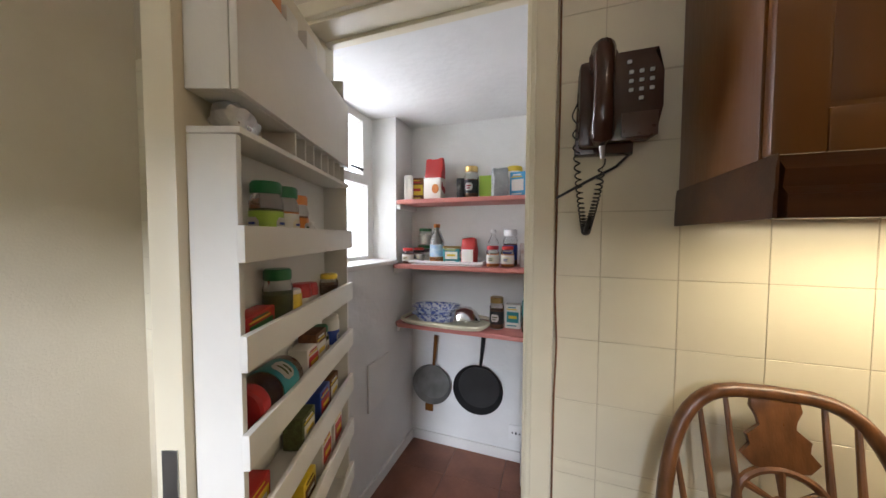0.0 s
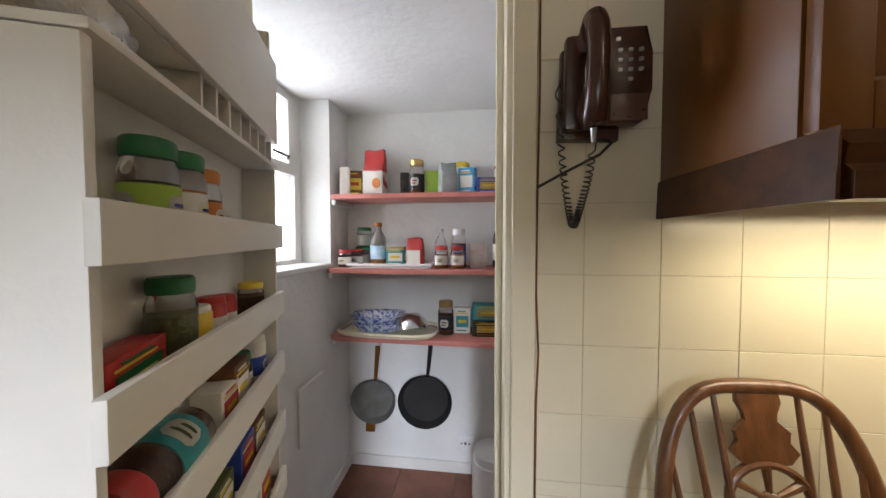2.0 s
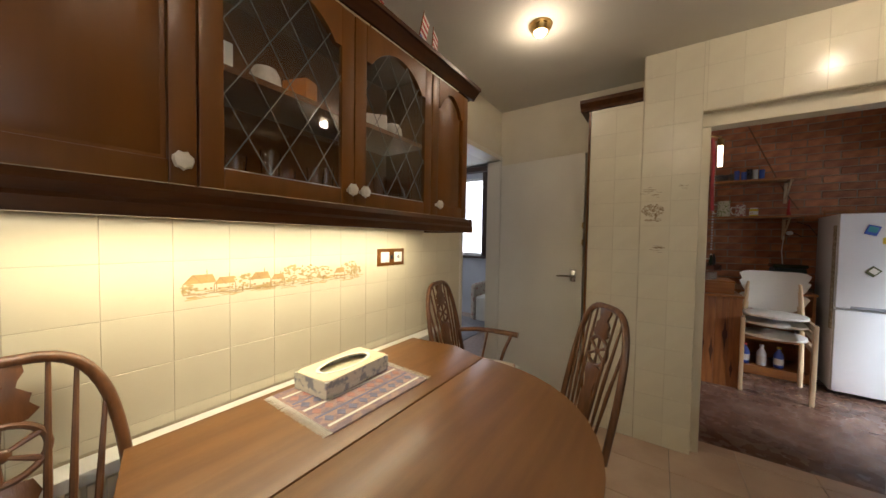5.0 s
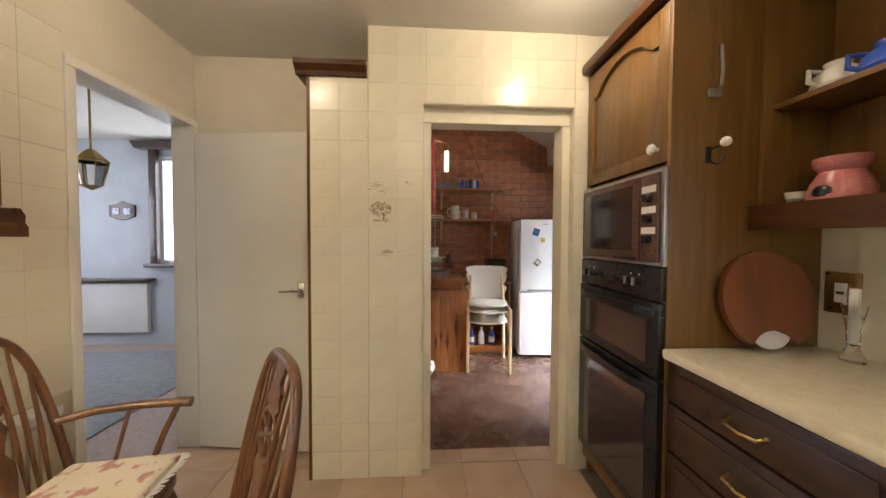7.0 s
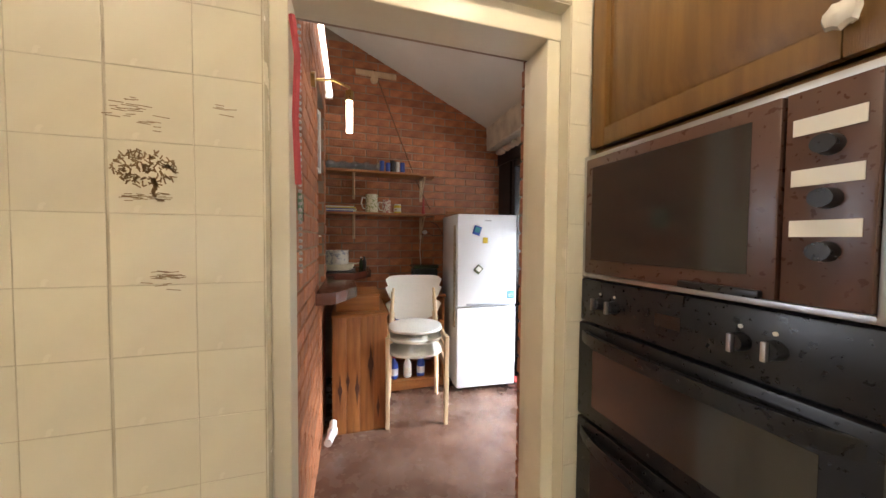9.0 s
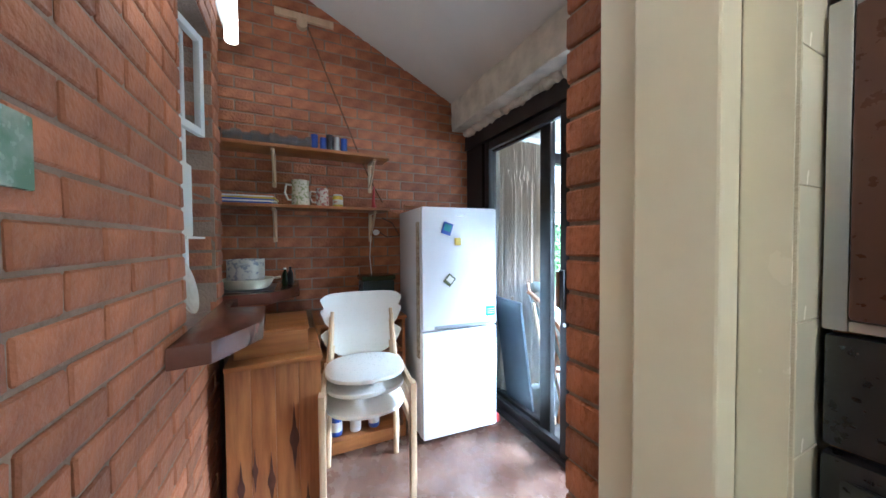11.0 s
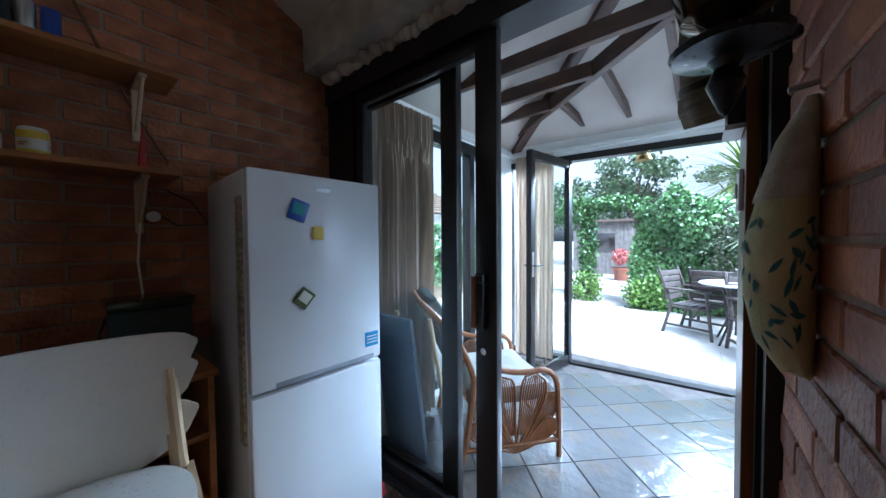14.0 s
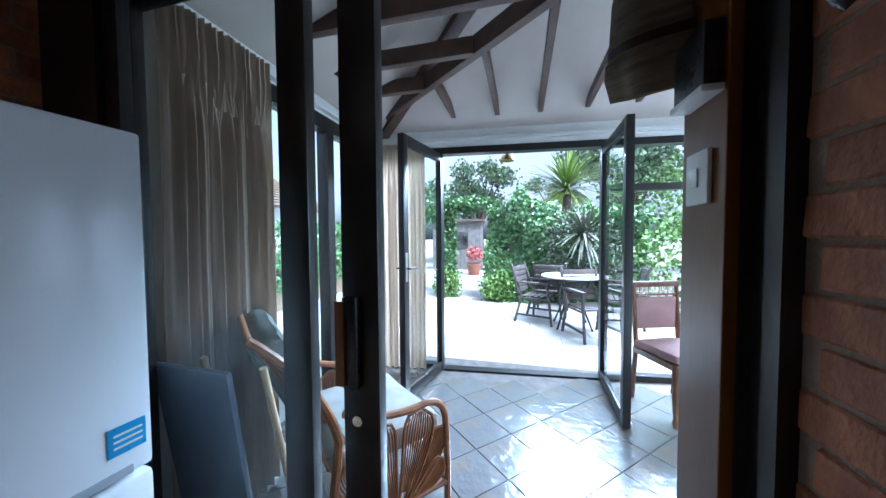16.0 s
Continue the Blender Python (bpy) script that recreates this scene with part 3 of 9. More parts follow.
def ceramic_knob(parent, x, y, z, n=-1, axis="y"):
    bm = bmn()
    prof = [(0.007, 0.0), (0.007, 0.012), (0.016, 0.018), (0.021, 0.028), (0.017, 0.036), (0.006, 0.040), (0.0, 0.041)]
    m = pose(0, 0, 0, 90 if n < 0 else -90) if axis == "y" else pose(0, 0, 0, 0, -90, 0)
    lathe(bm, prof, (x, y, z), 16, m)
    for v in bm.verts:
        a = math.atan2(v.co.z - z, v.co.x - x if axis == "y" else v.co.y - y)
        v.co += (v.co - Vector((x, v.co.y if axis == "y" else y, z))) * 0.10 * math.sin(a * 7)
    return part("knob", bm, M["ceramic"], parent, "white flower shaped ceramic knob")
M["ceramic"] = mat("white_ceramic", (0.72, 0.68, 0.58), (0.60, 0.55, 0.45), 0.2, 30)

def panel_door(parent, x0, x1, y, z0, z1, glass_door, arched, wood="mahog", n=-1):
    """Framed cabinet door in the plane y, facing -y (n = -1) or +y."""
    ya, yb = (y, y + 0.02) if n < 0 else (y - 0.02, y)
    d = thing("door", "", "")
    d.parent = parent
    st = 0.055
    rise = 0.09 if arched else 0.0
    for a, b in ((x0 + 0.002, x0 + st), (x1 - st, x1 - 0.002)):
        bm = bmn(); box(bm, (a, ya, z0 + 0.002), (b, yb, z1 - 0.002), 0.004); part("stile", bm, wood, d)
    bm = bmn(); box(bm, (x0 + st, ya, z0 + 0.002), (x1 - st, yb, z0 + st), 0.004); part("rail", bm, wood, d)
    bm = bmn()
    ar = arch(x0 + st, x1 - st, z0, z1 - st + 0.01, rise)[2:]
    prism(bm, [(x0 + st, z1 - 0.002), *[(a, b) for a, b in ar[::-1]], (x1 - st, z1 - 0.002)], ya, yb, XZ)
    part("rail", bm, wood, d)
    if glass_door:
        bm = bmn(); box(bm, (x0 + st - 0.005, y + 0.009, z0 + st - 0.005), (x1 - st + 0.005, y + 0.012, z1 - st + 0.01))
        g = part("pane", bm, M["glass"], d); g.visible_shadow = False
        a0, a1, b0, b1 = x0 + st, x1 - st, z0 + st, z1 - st
        w, hgt, s = a1 - a0, b1 - b0, 0.115
        k = -8
        while k < 16:
            for sg in (1, -1):
                c = a0 + k * s
                pts = []
                for tz in (0, hgt):
                    pts.append((c + sg * tz * 0.62 + (0 if sg > 0 else hgt * 0.62), b0 + tz))
                (p0, q0), (p1, q1) = pts
                def at(xx):
                    return q0 + (q1 - q0) * (xx - p0) / (p1 - p0)
                lo, hi = max(a0, min(p0, p1)), min(a1, max(p0, p1))
                if lo < hi - 0.01:
                    bm = bmn(); rod(bm, (lo, y + 0.007, at(lo)), (hi, y + 0.007, at(hi)), 0.0016, seg=6); part("leading", bm, M["lead"], d)
            k += 1
        bm = bmn(); rod(bm, (a0, y + 0.007, b0), (a1, y + 0.007, b0), 0.003); part("glazing_bead", bm, "steel", d)
    else:
        bm = bmn()
        i0, i1, k0, k1 = x0 + st, x1 - st, z0 + st, z1 - st + 0.01
        prism(bm, arch(i0 - 0.004, i1 + 0.004, k0 - 0.004, k1 + 0.004, rise), y + 0.0172 if n < 0 else y - 0.0195, y + 0.0195 if n < 0 else y - 0.0172, XZ)
        part("panel", bm, wood, d)
        bm = bmn()
        frustum(bm, arch(i0 + 0.010, i1 - 0.010, k0 + 0.010, k1 - 0.010, rise * 0.9), y - n * 0.017, arch(i0 + 0.044, i1 - 0.044, k0 + 0.044, k1 - 0.044, rise * 0.75), y - n * 0.001)
        part("raised_field", bm, wood, d)
    return d

def frustum(bm, back, yb, front, yf):
    """A field with sloping margins between two outlines of as many points."""
    a, b = [bm.verts.new((x, yb, z)) for x, z in back], [bm.verts.new((x, yf, z)) for x, z in front]
    bm.faces.new(a), bm.faces.new(b)
    for i in range(len(a)):
        j = (i + 1) % len(a)
        bm.faces.new((a[i], a[j], b[j], b[i]))

t = thing("wall_cabinet", "dark mahogany wall cabinet with two leaded glass doors", "cabinet")
M["lead"] = mat("dull_lead", (0.27, 0.255, 0.22), (0.20, 0.19, 0.16), 0.45, metal=0.4)
CX0, CX1, CY, CZ0, CZ1 = 0.435, 2.125, 1.035, 1.385, 2.06
divs = (CX0, 0.865, 1.328, 1.79, CX1)
for nm, lo, hi in (("side", (CX0, CY + 0.022, CZ0), (CX0 + 0.018, NY - 0.001, CZ1)), ("side", (CX1 - 0.018, CY + 0.022, CZ0), (CX1, NY - 0.001, CZ1)),
               ("bottom", (CX0 + 0.018, CY + 0.022, CZ0), (CX1 - 0.018, NY - 0.001, CZ0 + 0.018)), ("top", (CX0 + 0.018, CY + 0.022, CZ1 - 0.018), (CX1 - 0.018, NY - 0.001, CZ1)),
               ("back", (CX0 + 0.018, NY - 0.012, CZ0 + 0.018), (CX1 - 0.018, NY - 0.002, CZ1 - 0.018)),
               ("divider", (0.856, CY + 0.022, CZ0 + 0.018), (0.874, NY - 0.012, CZ1 - 0.018)), ("divider", (1.781, CY + 0.022, CZ0 + 0.018), (1.799, NY - 0.012, CZ1 - 0.018)),
               ("shelf", (0.874, CY + 0.04, 1.70), (1.781, NY - 0.012, 1.718))):
    bm = bmn(); box(bm, lo, hi, 0.002); part(nm, bm, "mahog", t)
for i in range(4):
    panel_door(t, divs[i], divs[i + 1], CY, CZ0, CZ1 - 0.005, i in (1, 2), i > 0)
for kx in (0.828, 1.30, 1.356, 1.826):
    ceramic_knob(t, kx, CY, 1.437)
bm = bmn()
pel = [(0, 1.308), (0.035, 1.308), (0.035, 1.335), (0.025, 1.345), (0.028, 1.365), (0.012, 1.384), (0, 1.384)]
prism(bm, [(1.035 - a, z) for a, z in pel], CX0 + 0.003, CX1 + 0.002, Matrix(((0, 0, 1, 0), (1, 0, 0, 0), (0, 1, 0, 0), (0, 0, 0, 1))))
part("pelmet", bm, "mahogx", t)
for xx, s in ((CX0, -1), (CX1, 1)):
    bm = bmn()
    prism(bm, [(xx + s * (0.0025 + a * (0.7 if s > 0 else 0.12)), z) for a, z in pel][::s], -(NY - 0.001), -(1.0352 - 0.028), Matrix(((1, 0, 0, 0), (0, 0, -1, 0), (0, 1, 0, 0), (0, 0, 0, 1))))
    part("pelmet_return", bm, "mahogx", t)
bm = bmn()
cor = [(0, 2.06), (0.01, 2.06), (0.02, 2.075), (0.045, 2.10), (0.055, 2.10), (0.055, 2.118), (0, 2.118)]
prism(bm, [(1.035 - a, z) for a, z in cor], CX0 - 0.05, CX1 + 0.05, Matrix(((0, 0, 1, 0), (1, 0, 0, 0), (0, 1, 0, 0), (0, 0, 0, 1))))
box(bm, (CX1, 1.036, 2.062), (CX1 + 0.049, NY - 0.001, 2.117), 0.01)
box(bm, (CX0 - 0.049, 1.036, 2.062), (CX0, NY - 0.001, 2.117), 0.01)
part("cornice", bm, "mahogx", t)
bm = bmn(); box(bm, (0.55, 1.19, 1.352), (1.85, 1.25, 1.383), 0.004)
u = solo("under_cabinet_lamp", bm, "white_plastic", "white strip lamp fixed under the wall cabinet", "lamp")

# table
t = thing("dining_table", "oval brown veneered drop leaf table against the radiator", "table")
def half_oval(n=22):
    return [(1.27 + 0.565 * math.cos(a), 0.765 + (-0.56) * math.sin(a) ** 0.9 if 0 < a < math.pi else 0.765) for a in [math.pi * i / n for i in range(n + 1)]]
bm = bmn(); prism(bm, [(1.835, 0.769), (1.90, 0.95), (1.87, 1.205), (0.76, 1.205), (0.70, 0.98), (0.705, 0.769)], 0.716, 0.74, bev=0.006); part("tabletop", bm, "table", t)
bm = bmn(); prism(bm, half_oval()[::-1], 0.716, 0.74, bev=0.006); part("drop_leaf", bm, "table", t)
for lx, ly in ((0.85, 1.13), (1.75, 1.13), (0.95, 0.80), (1.65, 0.80)):
    bm = bmn(); lathe(bm, [(0.02, 0.0), (0.024, 0.05), (0.016, 0.10), (0.026, 0.3), (0.02, 0.42), (0.03, 0.5), (0.03, 0.715)], (lx, ly, 0)); part("leg", bm, "chair", t)
bm = bmn(); box(bm, (0.83, 0.79, 0.60), (1.77, 1.15, 0.715), 0.005); part("apron", bm, "table", t)

# wheel-back chairs
def windsor(m, arms, label, cushion):
    t = thing("windsor_chair", label, "chair", m, group="wheel-back chairs round the table")
    bm = bmn()
    seat = [(0.22 * math.copysign(abs(math.cos(a)) ** 0.7, math.cos(a)), 0.21 * math.copysign(abs(math.sin(a)) ** 0.75, math.sin(a))) for a in [2 * math.pi * i / 28 for i in range(28)]]
    prism(bm, seat, 0.415, 0.45, bev=0.01); part("seat", bm, "chair", t)
    def hoop(a, inset=0.0):
        c, s = math.cos(a), math.sin(a)
        r = 0.195 - inset
        z = 0.445 + (0.545 - inset) * max(0.0, s) ** 0.62
        k = (z - 0.445) / 0.545
        return Vector((r * math.copysign(abs(c) ** 0.55, c), 0.175 + 0.115 * k, z))
    bm = bmn(); tube(bm, [hoop(math.pi * i / 30) for i in range(31)], 0.0135, 10); part("hoop", bm, "chair", t)
    def hoop_z(x):
        best = min((abs(hoop(math.pi * i / 200).x - x), i) for i in range(201))[1]
        return hoop(math.pi * best / 200)
    for x in (-0.145, -0.105, -0.066, 0.066, 0.105, 0.145):
        q = hoop_z(x * 1.12)
        bm = bmn(); tube(bm, [(x * 0.78, 0.165, 0.445), ((x * 0.95), (0.165 + q.y) / 2 - 0.004, (0.445 + q.z) / 2), q], lambda u: 0.0045 + 0.003 * math.sin(math.pi * u), 8)
        part("spindle", bm, "chair", t)
    # splat with a pierced wheel
    lean = math.atan2(0.115, 0.545)
    SM = Matrix.Translation((0, 0.172, 0.445)) @ Matrix.Rotation(-lean, 4, "X") @ Matrix.Diagonal((1.22, 1, 1, 1))
    bm = bmn()
    def half(ps):
        return ps + [(-x, z) for x, z in ps[::-1]]
    prism(bm, half([(0.03, 0.0), (0.022, 0.05), (0.036, 0.11), (0.040, 0.16), (0.022, 0.20), (0.030, 0.23), (0.046, 0.27), (0.036, 0.30), (0.0, 0.308)]), -0.005, 0.005, SM @ XZ, bev=0.002)
    part("splat", bm, "chair", t, "shaped lower splat")
    bm = bmn()
    prism(bm, half([(0.0, 0.420), (0.034, 0.426), (0.048, 0.445), (0.034, 0.462), (0.040, 0.48), (0.020, 0.498), (0.024, 0.512), (0.032, 0.53), (0.030, 0.548)]), -0.005, 0.005, SM @ XZ, bev=0.002)
    part("splat", bm, "chair", t, "shaped upper splat")
    bm = bmn()
    ring = [SM @ Vector((0.056 * math.cos(a), 0, 0.365 + 0.06 * math.sin(a))) for a in [2 * math.pi * i / 24 for i in range(24)]]
    tube(bm, ring, 0.008, 8, True)
    for i in range(6):
        a = math.pi / 6 + math.pi / 3 * i
        rod(bm, SM @ Vector((0.01 * math.cos(a), 0, 0.365 + 0.01 * math.sin(a))), SM @ Vector((0.054 * math.cos(a), 0, 0.365 + 0.058 * math.sin(a))), 0.0045, 0.008, 8)
    bmesh.ops.create_uvsphere(bm, u_segments=12, v_segments=8, radius=0.016, matrix=SM @ Matrix.Translation((0, 0, 0.365)) @ Matrix.Diagonal((1, 0.5, 1, 1)))
    part("wheel", bm, "chair", t, "pierced wheel in the splat")
    for sx in (-1, 1):
        for sy in (-1, 1):
            bm = bmn()
            p, q = Vector((sx * 0.15, sy * 0.14, 0.42)), Vector((sx * 0.205, sy * 0.21, 0.0))
            tube(bm, [p.lerp(q, u) for u in (0, 0.1, 0.25, 0.4, 0.5, 0.55, 0.62, 0.8, 1)], lambda u: (0.012, 0.014, 0.018, 0.019, 0.017, 0.012, 0.017, 0.016, 0.011)[round(u * 8)], 10)
            part("leg", bm, "chair", t)
        bm = bmn(); rod(bm, (sx * 0.178, -0.176, 0.2), (sx * 0.178, 0.176, 0.2), 0.010); part("stretcher", bm, "chair", t)
    bm = bmn(); rod(bm, (-0.178, 0, 0.2), (0.178, 0, 0.2), 0.010); part("stretcher", bm, "chair", t)
    if arms:
        for sx in (-1, 1):
            bm = bmn()
            tube(bm, [(sx * 0.185, 0.21, 0.655), (sx * 0.235, 0.12, 0.66), (sx * 0.265, 0.0, 0.655), (sx * 0.27, -0.12, 0.65), (sx * 0.268, -0.17, 0.648)], lambda u: 0.014 + 0.005 * u, 10)
            part("armrest", bm, "chair", t)
            bm = bmn(); tube(bm, [(sx * 0.262, -0.13, 0.65), (sx * 0.24, -0.09, 0.55), (sx * 0.205, -0.06, 0.43)], 0.011, 8); part("arm_post", bm, "chair", t)
            bm = bmn(); tube(bm, [(sx * 0.25, 0.03, 0.65), (sx * 0.20, 0.06, 0.43)], 0.007, 8); part("spindle", bm, "chair", t)
    if cushion:
        bm = bmn()
        box(bm, (-0.19, -0.18, 0.452), (0.19, 0.17, 0.497), 0.02)
        bmesh.ops.subdivide_edges(bm, edges=bm.edges[:], cuts=2, use_grid_fill=True)
        for v in bm.verts:
            v.co.z += 0.012 * noise.noise(v.co * 14)
        c = solo("seat_cushion", bm, M["floral"], "cream floral seat cushion with a fringed edge, on the chair", "cushion", m)
        bm = bmn()
        for i in range(160):
            a = 2 * math.pi * i / 160
            x, y = 0.19 * max(-1, min(1, 1.35 * math.cos(a))), 0.175 * max(-1, min(1, 1.35 * math.sin(a))) - 0.005
            rod(bm, (x, y, 0.475), (x * 1.13, y * 1.13, 0.468 + 0.01 * random.random()), 0.004, 0.002, 5)
        part("fringe", bm, "paper", c)
    return t
M["floral"] = mat("floral_cushion_cloth", (0.62, 0.54, 0.42), (0.45, 0.22, 0.18), 0.9, 18, 0.4, 200, lo=0.55, hi=0.62)
windsor(pose(0.59, 1.0, 0, 0, 0, 2), True, "brown wheel-back armchair with a floral cushion, against the tiled wall", True)
windsor(pose(2.25, 1.0, 0, 0, 0, 8), True, "brown wheel-back armchair at the far end of the table", True)
windsor(pose(1.906, 0.53, 0, 0, 0, -143), False, "brown wheel-back chair pulled up to the table's curved side", False)
# ---- oven housing and base units ----
t = thing("oven_housing", "tall brown oak oven cabinet with an arched top door", "cabinet")
OX0, OX1, OY = 2.335, 2.932, -0.965
for nm, lo, hi in (("side", (OX0, SY + 0.001, 0), (OX0 + 0.018, OY + 0.002, 2.20)), ("side", (OX1 - 0.018, SY + 0.001, 0), (OX1, OY - 0.022, 2.20)),
                   ("top", (OX0 + 0.018, SY + 0.001, 2.18), (OX1 - 0.018, OY - 0.022, 2.20)), ("shelf", (OX0 + 0.018, SY + 0.001, 1.58), (OX1 - 0.018, OY - 0.022, 1.598))):
    bm = bmn(); box(bm, lo, hi, 0.002); part(nm, bm, "oven_wood", t)
panel_door(t, OX0 + 0.02, OX1, OY, 1.60, 2.19, False, True, "oven_wood", 1)
bm = bmn(); box(bm, (OX0 + 0.02, OY - 0.02, 0.10), (OX1, OY, 0.175), 0.004); part("drawer_front", bm, "oven_wood", t)
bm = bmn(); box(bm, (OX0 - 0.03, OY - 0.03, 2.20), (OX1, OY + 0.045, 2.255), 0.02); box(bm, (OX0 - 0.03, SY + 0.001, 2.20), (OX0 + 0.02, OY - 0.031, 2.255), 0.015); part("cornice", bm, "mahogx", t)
ceramic_knob(t, 2.40, OY, 1.655, 1)

t = thing("microwave", "built-in brown microwave oven with a steel trim", "microwave")
bm = bmn(); box(bm, (OX0 + 0.02, OY - 0.45, 1.22), (OX1 - 0.02, OY - 0.001, 1.572), 0.004); part("body", bm, "black", t)
bm = bmn()
for lo, hi in (((OX0 + 0.001, OY, 1.21), (OX0 + 0.022, OY + 0.018, 1.578)), ((OX1 - 0.02, OY, 1.21), (OX1 - 0.001, OY + 0.018, 1.578)),
               ((OX0 + 0.022, OY, 1.565), (OX1 - 0.02, OY + 0.016, 1.578)), ((OX0 + 0.022, OY, 1.21), (OX1 - 0.02, OY + 0.016, 1.222))):
    box(bm, lo, hi, 0.002)
part("trim", bm, "steel", t, "steel surround")
M["brown_panel"] = mat("brown_appliance_panel", (0.085, 0.040, 0.027), (0.068, 0.032, 0.021), 0.3, 4)
bm = bmn(); box(bm, (OX0 + 0.125, OY, 1.224), (OX1 - 0.022, OY + 0.03, 1.563), 0.006); dr = part("door", bm, "brown_panel", t)
bm = bmn(); box(bm, (OX0 + 0.165, OY + 0.0305, 1.265), (OX1 - 0.05, OY + 0.032, 1.535), 0.0); part("window", bm, "oven_glass", dr)
bm = bmn(); box(bm, (OX0 + 0.14, OY + 0.03, 1.225), (OX0 + 0.28, OY + 0.045, 1.24), 0.004); part("handle", bm, "black", dr)
bm = bmn(); box(bm, (OX0 + 0.023, OY, 1.224), (OX0 + 0.122, OY + 0.026, 1.563), 0.004); cp = part("control_panel", bm, "brown_panel", t)
for z in (1.47, 1.39, 1.31):
    bm = bmn(); box(bm, (OX0 + 0.035, OY + 0.0265, z + 0.022), (OX0 + 0.112, OY + 0.028, z + 0.048)); part("label_strip", bm, "paper", cp)
    bm = bmn(); rod(bm, (OX0 + 0.07, OY + 0.026, z), (OX0 + 0.07, OY + 0.048, z), 0.016, 0.014, 16); part("dial", bm, "black", cp)

t = thing("double_oven", "black built-in double oven with two glass doors", "oven")
bm = bmn(); box(bm, (OX0 + 0.02, OY - 0.5, 0.18), (OX1 - 0.02, OY - 0.001, 1.20), 0.004); part("body", bm, "black", t)
bm = bmn(); box(bm, (OX0 + 0.004, OY, 1.078), (OX1 - 0.004, OY + 0.022, 1.205), 0.004); cp = part("control_panel", bm, "black", t)
for x in (2.46, 2.51, 2.80, 2.85):
    bm = bmn(); rod(bm, (x, OY + 0.022, 1.14), (x, OY + 0.045, 1.14), 0.018, 0.015, 16); part("knob", bm, "black", cp); bm = bmn(); box(bm, (x - 0.004, OY + 0.0452, 1.123), (x + 0.004, OY + 0.055, 1.157), 0.002); part("knob_grip", bm, "steel", cp)
    bm = bmn(); rod(bm, (x, OY + 0.0221, 1.168), (x, OY + 0.024, 1.168), 0.004, seg=8); part("mark", bm, "paper", cp)
bm = bmn(); box(bm, (2.62, OY + 0.022, 1.125), (2.68, OY + 0.0235, 1.155)); part("clock_display", bm, "oven_glass", cp)
for z0, z1 in ((0.785, 1.07), (0.19, 0.775)):
    bm = bmn(); box(bm, (OX0 + 0.004, OY, z0), (OX1 - 0.004, OY + 0.028, z1), 0.005); dr = part("door", bm, "black", t)
    bm = bmn(); box(bm, (OX0 + 0.065, OY + 0.0285, z0 + 0.045), (OX1 - 0.065, OY + 0.030, z1 - 0.07)); part("window", bm, "oven_glass", dr)
    bm = bmn()
    xm, hw = (OX0 + OX1) / 2, (OX1 - OX0) / 2 - 0.02
    prism(bm, [(xm + hw * k, OY + 0.03 + 0.038 * (1 - k ** 4)) for k in [-1 + i / 8 for i in range(17)]] + [(xm + hw * 0.93 * k, OY + 0.029 + 0.024 * (1 - k ** 4)) for k in [1 - i / 8 for i in range(17)]], z1 - 0.055, z1 - 0.02, bev=0.004)
    part("handle", bm, "black", dr)

bm = bmn(); box(bm, (WX + 0.01, SY + 0.002, 0.872), (OX0 - 0.002, -0.945, 0.91), 0.012)
solo("worktop", bm, "worktop", "cream laminate worktop on the base cabinets", "worktop")
bx = OX0 - 0.004
for i in range(4):
    w = 0.6
    t = thing("drawer_unit", "dark stained wooden drawer unit under the worktop", "cabinet", pose(bx - w * (i + 1), 0, 0), group="base cabinets")
    bm = bmn(); box(bm, (0.001, SY + 0.002, 0.10), (w - 0.001, -0.988, 0.871)); part("body", bm, "darkwood", t)
    bm = bmn(); box(bm, (0.001, SY + 0.05, 0), (w - 0.001, -1.03, 0.10)); part("plinth", bm, "darkwood", t)
    for z0, z1 in ((0.72, 0.862), (0.54, 0.71), (0.33, 0.53), (0.11, 0.32)):
        bm = bmn(); box(bm, (0.004, -0.988, z0), (w - 0.004, -0.967, z1), 0.004)
        dr = part("drawer_front", bm, "darkwood", t)
        bm = bmn()
        box(bm, (0.05, -0.967, z0 + 0.03), (w - 0.05, -0.961, z1 - 0.03), 0.005); part("raised_field", bm, "darkwood", dr)
        bm = bmn(); tube(bm, [(w / 2 - 0.05, -0.962, (z0 + z1) / 2), (w / 2 - 0.045, -0.935, (z0 + z1) / 2 - 0.008), (w / 2, -0.93, (z0 + z1) / 2 - 0.014), (w / 2 + 0.045, -0.935, (z0 + z1) / 2 - 0.008), (w / 2 + 0.05, -0.962, (z0 + z1) / 2)], 0.005)
        part("handle", bm, "brass", dr)

# open corner shelf unit with ornaments
t = thing("open_shelf_unit", "brown oak open wall shelves beside the oven cabinet", "shelf")
SX0, SX1, SYF = 1.62, 2.333, -1.30
